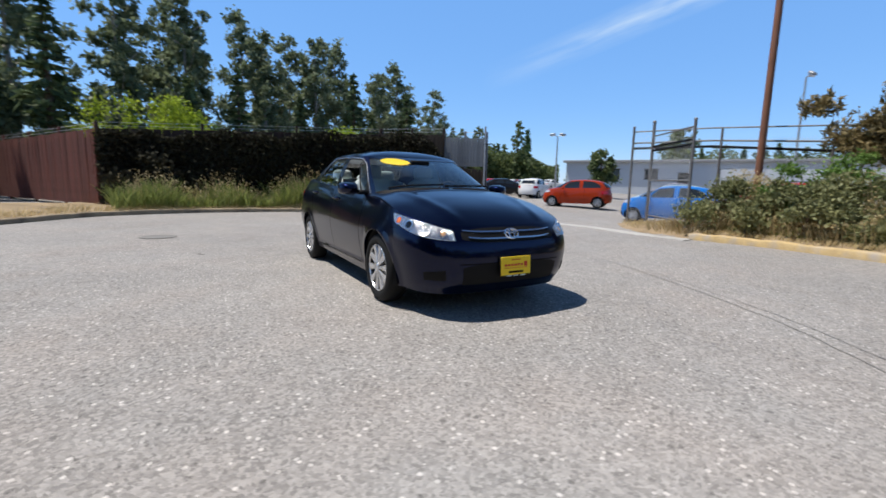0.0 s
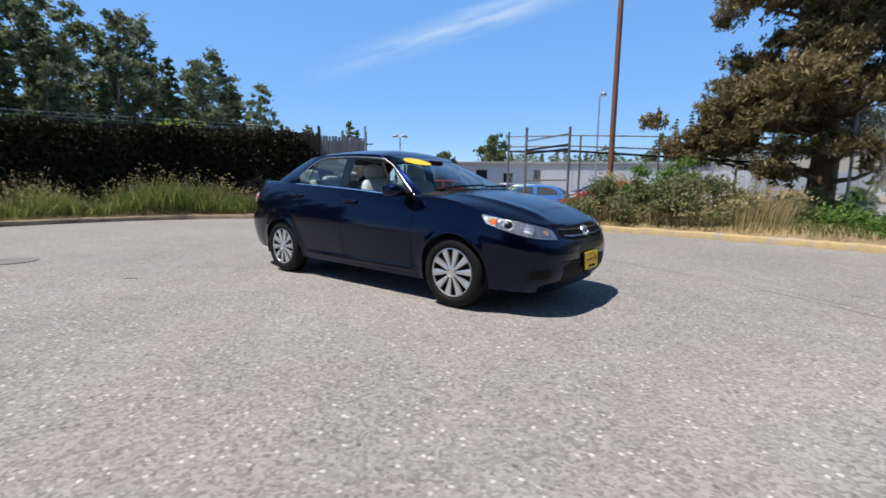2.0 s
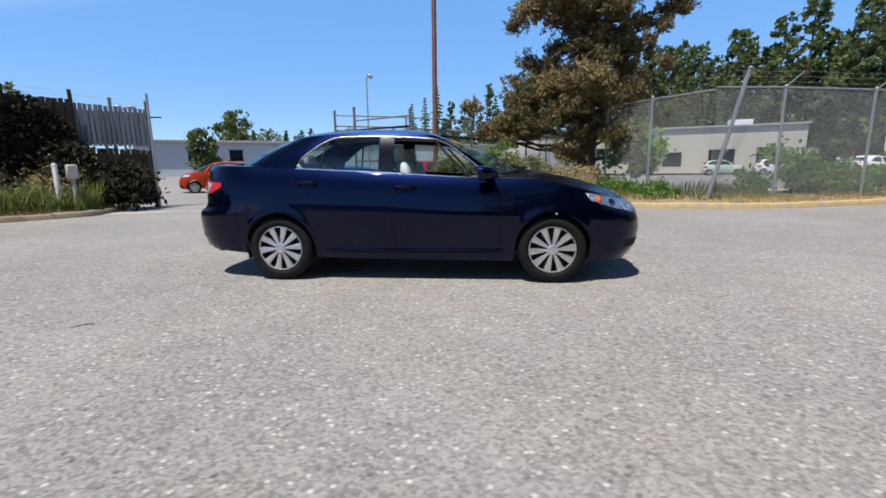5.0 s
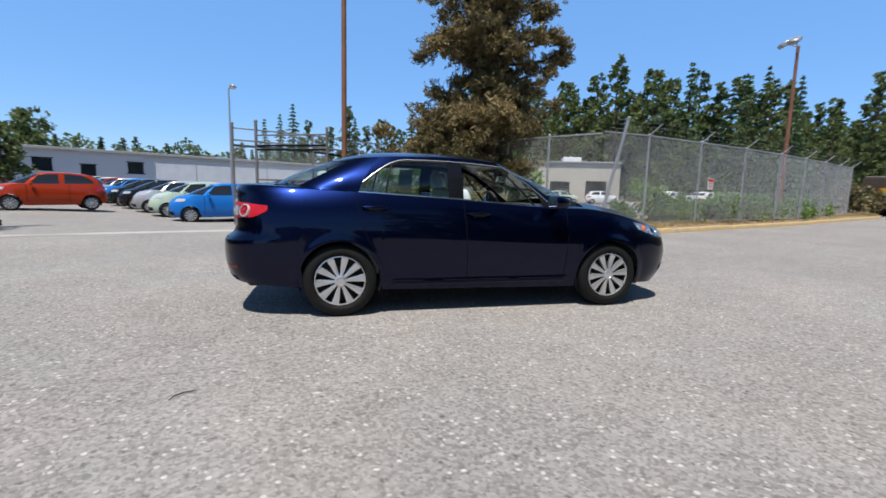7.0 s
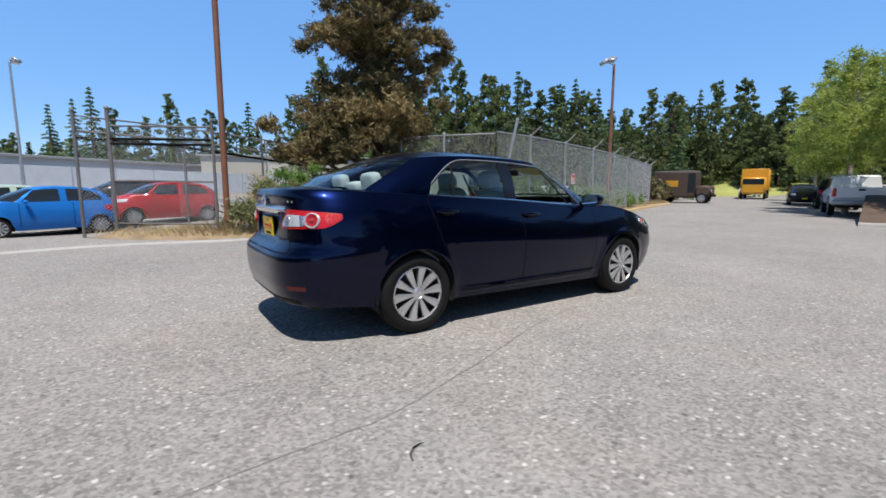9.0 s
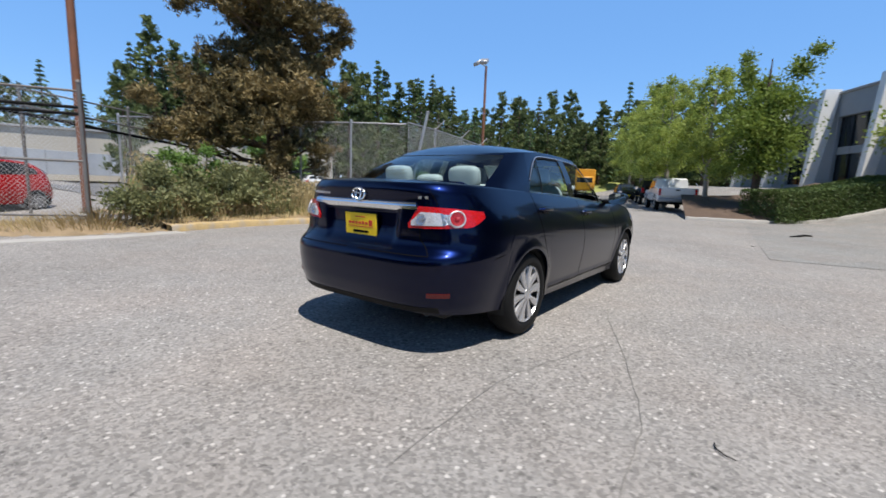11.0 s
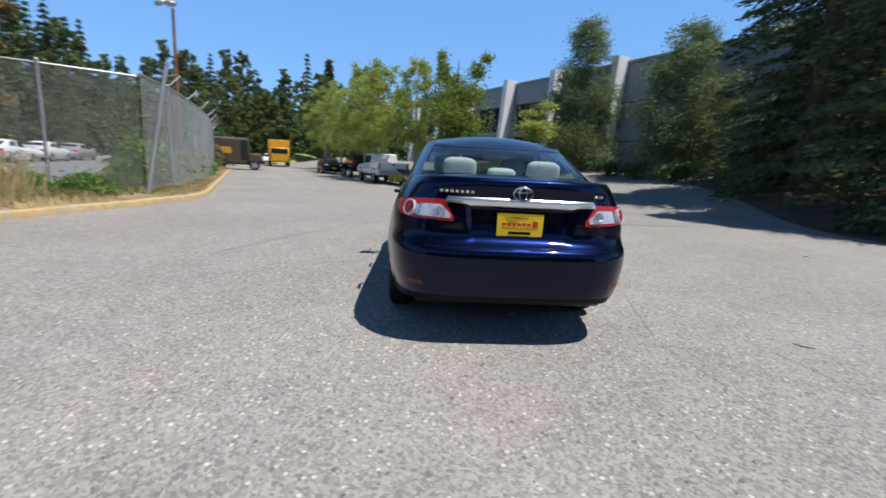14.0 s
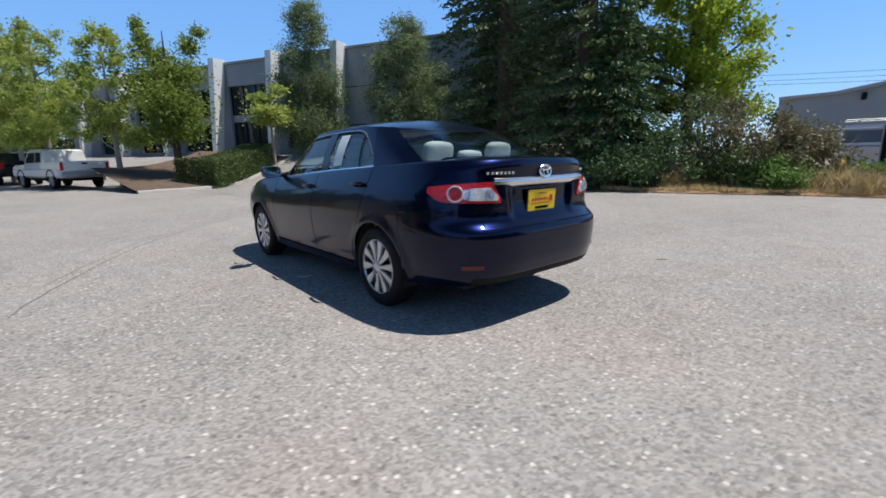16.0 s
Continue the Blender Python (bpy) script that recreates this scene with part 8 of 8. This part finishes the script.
# wooded slopes all round in the distance
def wood_variants(n, size, seed0, label, group):
    """A broad crown, a slim tall crown and two firs."""
    out = []
    for k, (h, w) in enumerate(((12.5, 0.21), (15.0, 0.15))):
        out.append(tree("woodland_tree", label, 0, 0, h, blob_lobes(seed0 + k, h * 0.10, h * 0.97, h * w, 44, 0.8, 0.3, 0.36), n, size, M["leaf_wood"], M["bark"], 0.18, seed=seed0 + k, group=group, z=0))
    for k, (h, r) in enumerate(((15.0, 2.9), (15.5, 2.7))):
        out.append(spruce("woodland_fir", "dark fir of the " + group, 0, 0, h, r, M[("needle_mid", "needle_dark")[k]], seed0 + 20 + k, 24, 9, 18 if n > 3000 else 9, size * (0.85 if n > 3000 else 1.2), 0, "firs of the " + group, 0.8, 0.35))
    return out


wv = wood_variants(3300, 0.285, 500, "dense green tree of the wooded slope", "wooded slope")
far_wv = wood_variants(1500, 0.45, 540, "far tree on the wooded horizon", "wooded horizon")
used = {}
rr = random.Random(21)


def woods(az0, az1, n, d0, d1, s0, s1, base=0.0, kinds=wv):
    """Trees spread over a sector round the car, by angle and distance."""
    for i in range(n):
        a = radians(az0 + (az1 - az0) * (i + rr.random() * 0.8) / n)
        d = rr.uniform(d0, d1)
        s = rr.uniform(s0, s1)
        m = pose(math.cos(a) * d, math.sin(a) * d, base, 0, 0, rr.uniform(0, 360))
        t = kinds[(0, 1, 0, 1, 1, 0, 2, 1, 3, 2)[rr.randrange(10)]]
        o = t if t.name not in used else copy_thing(t, m)
        used[t.name] = True
        o.matrix_basis = m
        o.scale = (s, s, s * rr.uniform(0.9, 1.15))


rng = np.random.default_rng(66)
n = 46000
a = np.radians(rng.uniform(2, 74, n))
d = rng.uniform(88, 100, n)
top = 10.0 + 1.6 * np.sin(a * 23) + 1.2 * np.sin(a * 57 + 1) + 1.3 * np.sin(a * 131 + d)
P = np.stack([np.cos(a) * d, np.sin(a) * d, 0.5 + top * rng.uniform(0, 1, n) ** 0.75], 1)
a2 = np.radians(rng.uniform(135, 154, 20000))
d2 = rng.uniform(98, 112, 20000)
h2 = 5.5 + 8.0 * np.clip((np.degrees(a2) - 135) / 17, 0, 1) + 0.9 * np.sin(a2 * 60) + 0.8 * np.sin(a2 * 143 + d2)
P = np.concatenate([P, np.stack([np.cos(a2) * d2, np.sin(a2) * d2, h2 * rng.uniform(0, 1, 20000) ** 0.75], 1)])
a3 = np.radians(rng.uniform(60, 120, 20000))
d3 = rng.uniform(112, 124, 20000)
h3 = 9.0 + 1.2 * np.sin(a3 * 31) + 0.9 * np.sin(a3 * 77 + 2) + 0.8 * np.sin(a3 * 163 + d3)
P = np.concatenate([P, np.stack([np.cos(a3) * d3, np.sin(a3) * d3, h3 * rng.uniform(0, 1, 20000) ** 0.75], 1)])
tagged(new("far_woodland", quads_mesh("far_woodland", leaf_quads(rng, P, 0.55, None, 1.3), M["leaf_wood"])), "dense dark wood behind the nearer trees", "woodland", "", "stuff")
woods(8, 36, 32, 66, 86, 0.80, 1.12, 0.8)
woods(36, 74, 44, 66, 86, 1.0, 1.38, 0.8)
woods(-6, 8, 9, 78, 95, 0.8, 1.1, 0.8)
woods(10, 70, 8, 92, 105, 1.2, 1.5, 2.0, far_wv)
woods(75, 100, 18, 80, 94, 0.80, 1.05, 0.0)
for i, (az_, d, k) in enumerate(((69.5, 74, 1.0), (71.0, 71, 1.12), (72.4, 76, 1.08), (73.8, 73, 1.15), (75.0, 78, 0.95))):
    o = copy_thing(wv[3], pose(math.cos(radians(az_)) * d, math.sin(radians(az_)) * d, 0.5, 0, 0, i * 70))
    o.scale = (k, k, k)
woods(96, 122, 22, 96, 120, 0.5, 0.72, 0.0, far_wv)
woods(122, 140, 14, 140, 170, 0.4, 0.6, 0.0, far_wv)
woods(139, 156, 20, 95, 125, 0.75, 1.05, 0.0, far_wv)
for i, (x, y, s) in enumerate(((36, 36, 0.6), (37, 31, 0.55), (38, 27, 0.6), (33, 24, 0.45), (44, 28, 0.7), (29, 19.5, 0.5), (31, 21, 0.55), (36, 22, 0.5), (42, 20.5, 0.55))):
    m = pose(x, y, gz(x, y), 0, 0, i * 53)
    o = copy_thing(wv[i % 3], m)
    o.scale = (s, s, s)
for i, (x, y) in enumerate(((29.5, 16.2), (32.0, 17.1), (34.6, 18.0), (37.4, 19.0))):
    shrub("bank_shrub", "dark brown shrub on the bank beyond the fence", x, y, low_lobes(880 + i, 1.5, 1.0, 2.3, 18, 0.5), 2600, 0.14, M["leaf_brown"], 880 + i, group="bank shrubs")
o = copy_thing(wv[0], pose(9.6, 40.6, 0.2, 0, 0, 40))
o.scale = (0.62, 0.62, 0.80)
for x, y, s in ((28.0, 56, 1.0),):
    o = copy_thing(wv[3], pose(x, y, 0.3))
    o.scale = (s, s, s)
tree("lot_tree", "round green tree standing in the car lot", -19.9, 26.4, 3.9, blob_lobes(600, 1.1, 3.7, 1.15, 16, 0.7, 0.5, 0.5), 4200, 0.15, M["leaf_wood"], M["bark"], 0.12, seed=600)
tree("far_tree", "tall round tree beyond the long building", -48.5, 81.5, 12.0, blob_lobes(601, 3, 12, 4.5, 18, 0.8, 0.5, 0.5), 3000, 0.45, M["leaf_wood"], M["bark"], 0.2, seed=601)

# trees and hedge by the grey building
tree("ash_tree", "dense yellow-green tree with upswept branches", 19.6, -1.5, 7.3, [(0, 0, 2.6, 1.3, 1.3, 0.8), (0.5, -0.3, 3.6, 1.4, 1.3, 0.9), (-0.7, 0.3, 3.9, 1.1, 1.1, 0.8), (0.2, 0.6, 4.6, 1.1, 1.1, 0.8), (-0.3, -0.5, 5.0, 1.0, 1.0, 0.7), (0.5, 0.2, 5.7, 0.6, 0.6, 0.6), (0.1, -1.0, 6.3, 0.4, 0.5, 0.5), (-0.1, 0.8, 6.2, 0.4, 0.4, 0.6), (0.2, -1.5, 7.0, 0.3, 0.4, 0.3), (0.1, 0.9, 6.9, 0.25, 0.3, 0.4)], 24000, 0.080, M["leaf_ash"], M["bark"], 0.15, seed=700)
for i, (x, y, h, s) in enumerate(((21.5, 0.6, 7.2, 1.0), (24.5, 3.0, 7.6, 1.05), (28.0, 4.2, 8.0, 1.1), (33.0, 5.0, 8.5, 1.2), (38.0, 7.5, 8.5, 1.2), (46.0, 10.5, 9.0, 1.3))):
    tree("street_tree", "airy yellow-green tree along the road", x, y, h, blob_lobes(710 + i, h * 0.28, h * 0.97, 2.1 * s, 40, 0.75, 0.4, 0.30), 16000, 0.075, M["leaf_yellow"], M["bark_pale"], 0.11, seed=710 + i, limbs=10, group="street trees")
tree("maple_tree", "small light green tree with layered branches", 21.2, -6.5, 4.4, [(0.0, 0, 2.6, 1.2, 1.2, 0.35), (0.6, -0.5, 3.1, 0.9, 0.9, 0.3), (-0.8, 0.5, 3.0, 0.9, 0.9, 0.3), (0.1, 0.3, 3.7, 0.9, 0.9, 0.3), (-0.2, -0.4, 4.2, 0.6, 0.6, 0.3)], 4200, 0.10, M["leaf_yellow"], M["bark_pale"], 0.08, seed=720)
tree("birch_tree", "weeping grey-green birch by the fins", 22.9, -9.6, 8.4, blob_lobes(730, 0.5, 8.8, 2.1, 80, 0.9, 0.38, 0.52), 52000, 0.066, M["leaf_birch"], M["bark_pale"], 0.12, seed=730, droop=0.8)
tree("birch_tree", "weeping grey-green birch in front of the concrete wall", 17.0, -12.6, 7.3, blob_lobes(731, 0.4, 7.2, 2.3, 80, 0.95, 0.38, 0.50), 52000, 0.066, M["leaf_birch"], M["bark_pale"], 0.12, seed=731, droop=0.8)
hd = thing("hedge", "clipped dark green hedge on the kerbed island", "hedge")
rng = np.random.default_rng(44)
HA, HB = np.array((17.6, -1.7)), np.array((22.2, -6.0))
n = 46000
t = rng.uniform(0, 1, n)
w = rng.uniform(-1.0, 1.0, n)
hz = rng.uniform(0, 1, n)
face = rng.integers(0, 3, n)
w = np.where(face == 0, np.sign(w) * rng.uniform(0.93, 1.04, n), w)
hz = np.where(face == 1, rng.uniform(0.94, 1.03, n), hz)
q = HA + (HB - HA) * t[:, None]
hn = np.array([(HB - HA)[1], -(HB - HA)[0]]) / np.linalg.norm(HB - HA)
base = np.array([gz(a, b) for a, b in q])
P = np.stack([q[:, 0] + hn[0] * w * 0.9, q[:, 1] + hn[1] * w * 0.9, base + 0.05 + hz * 1.25], 1)
part("foliage", quads_mesh("foliage", leaf_quads(rng, P, 0.050, None, 1.5), M["leaf_hedge"]), M["leaf_hedge"], hd)
core = G()
for k in range(1, 8):
    c = HA + (HB - HA) * (k + 0.5) / 8.6
    core.box((c[0], c[1], gz(*c) + 0.48), (0.62, 0.9, 0.8), 0.1, math.degrees(math.atan2(*(HB - HA)[::-1])))
part("inner_wood", core, M["bark"], hd)
ISL = smooth_line([(16.2, 0.6), (16.6, -1.2), (17.6, -2.9), (19.6, -4.9), (21.8, -7.2), (23.4, -8.4)])
kerb("kerb_island", ISL, 0.13, 0.16, M["concrete"], "pale concrete kerb of the planted island")
rows = [[(x, y, gz(x, y) + 0.10 + 0.17 * k) for x, y in offset_line(ISL, 0.1 + 1.1 * k)] for k in range(6)]
tagged(part("island_soil", G().grid(rows, flip=True), M["mulch"], None, angle=80), "bark mulch on the planted slope", "planting bed", "", "structure")
for i, (x, y) in enumerate(((17.5, -10.6), (15.0, -11.5), (24.8, -10.6), (19.3, -9.9))):
    shrub("foundation_shrub", "rounded green shrub at the foot of the grey building", x, y, low_lobes(760 + i, 0.7, 0.6, 0.9, 10, 0.34), 1400, 0.09, M["leaf_hedge"], 760 + i, group="foundation shrubs")

# dark conifers and shrubs on the south bed
spruce("spruce_tree", "huge dark spruce with drooping boughs", 10.1, -13.3, 16.0, 3.6, M["needle_dark"], 800, 36, 12, 130, 0.085, droop=0.34, taper=0.5)
spruce("spruce_tree", "huge dark spruce with drooping boughs beside another", 5.6, -12.7, 15.0, 3.2, M["needle_dark"], 801, 34, 12, 120, 0.088, droop=0.34, taper=0.5)
spruce("spruce_tree", "younger spruce with grey-green boughs", 3.9, -11.8, 6.8, 2.0, M["needle_mid"], 802, 30, 14, 50, 0.07)
spruce("spruce_tree", "dark spruce behind the front pair", 12.2, -15.8, 13.0, 3.0, M["needle_dark"], 803, 34, 12, 50, 0.12)
tree("lime_green_tree", "tall vivid lime-green tree behind the spruces", 3.3, -16.2, 12.5, blob_lobes(810, 2.2, 12.3, 2.7, 58, 0.85, 0.45, 0.34), 46000, 0.088, M["leaf_lime"], M["bark"], 0.2, seed=810, limbs=10)
for i, (x, y, rx, ry, h, leaf, s, n) in enumerate(((2.2, -11.6, 1.2, 0.9, 1.9, "needle_mid", 0.45, 3800), (3.4, -11.0, 1.0, 0.8, 1.5, "needle_mid", 0.45, 3000), (0.3, -13.2, 1.4, 1.1, 3.3, "leaf_brown", 0.5, 4200), (-0.9, -14.0, 1.1, 1.0, 2.2, "leaf_brown", 0.45, 3200), (1.6, -13.6, 1.3, 1.0, 3.4, "leaf_birch", 0.5, 3600), (-0.6, -12.6, 0.8, 0.6, 1.2, "leaf_mid", 0.36, 2400), (0.6, -12.4, 0.8, 0.6, 1.0, "leaf_hedge", 0.36, 2000), (-2.4, -14.3, 0.8, 0.7, 0.9, "leaf_mid", 0.3, 1600), (-2.0, -13.4, 0.6, 0.5, 0.7, "leaf_brown", 0.3, 1200), (-5.0, -15.4, 1.2, 0.7, 0.6, "leaf_brown", 0.3, 1400))):
    shrub("bed_shrub", "mixed shrub on the planting bed", x, y, low_lobes(820 + i, rx, ry, h, 18, s), int(n * 1.6), 0.060, M[leaf], 820 + i, group="bed shrubs")
# debris on the asphalt
for i, (x, y, a) in enumerate(((-2.13, -2.22, 45), (-0.05, 0.945, 70), (1.08, 1.26, 10), (7.3, -2.0, 40), (1.9, -6.0, 110))):
    tw = thing("twig", "small dark twig lying on the asphalt", "debris", pose(x, y, gz(x, y) + 0.006, 0, 0, a))
    part("stick", G().tube([(-0.07, -0.01, 0.004), (-0.03, 0.012, 0.005), (0.02, 0.014, 0.004), (0.055, -0.006, 0.004), (0.07, -0.02, 0.003)], [0.002, 0.0035, 0.004, 0.003, 0.0015], 6), M["black"] if i != 1 else M["paper"], tw)
st = thing("rubber_strip", "long dark rubber strip lying on the driveway", "debris", pose(11.3, -2.95, gz(11.3, -2.95) + 0.012, 0, 0, 155))
part("strip", G().tube([(-0.5, 0.05, 0.01), (-0.2, -0.02, 0.025), (0.15, 0.03, 0.02), (0.5, -0.04, 0.01)], [0.02, 0.03, 0.03, 0.015], 6), M["black"], st)
mh = thing("manhole_cover", "round dark grey manhole cover set in the asphalt", "manhole", pose(-4.64, -2.87, 0.004))
part("lid", G().lathe([(0.30, 0.0), (0.30, 0.006), (0.27, 0.008), (0.26, 0.004), (0.001, 0.005)], 32), M["seam"], mh)
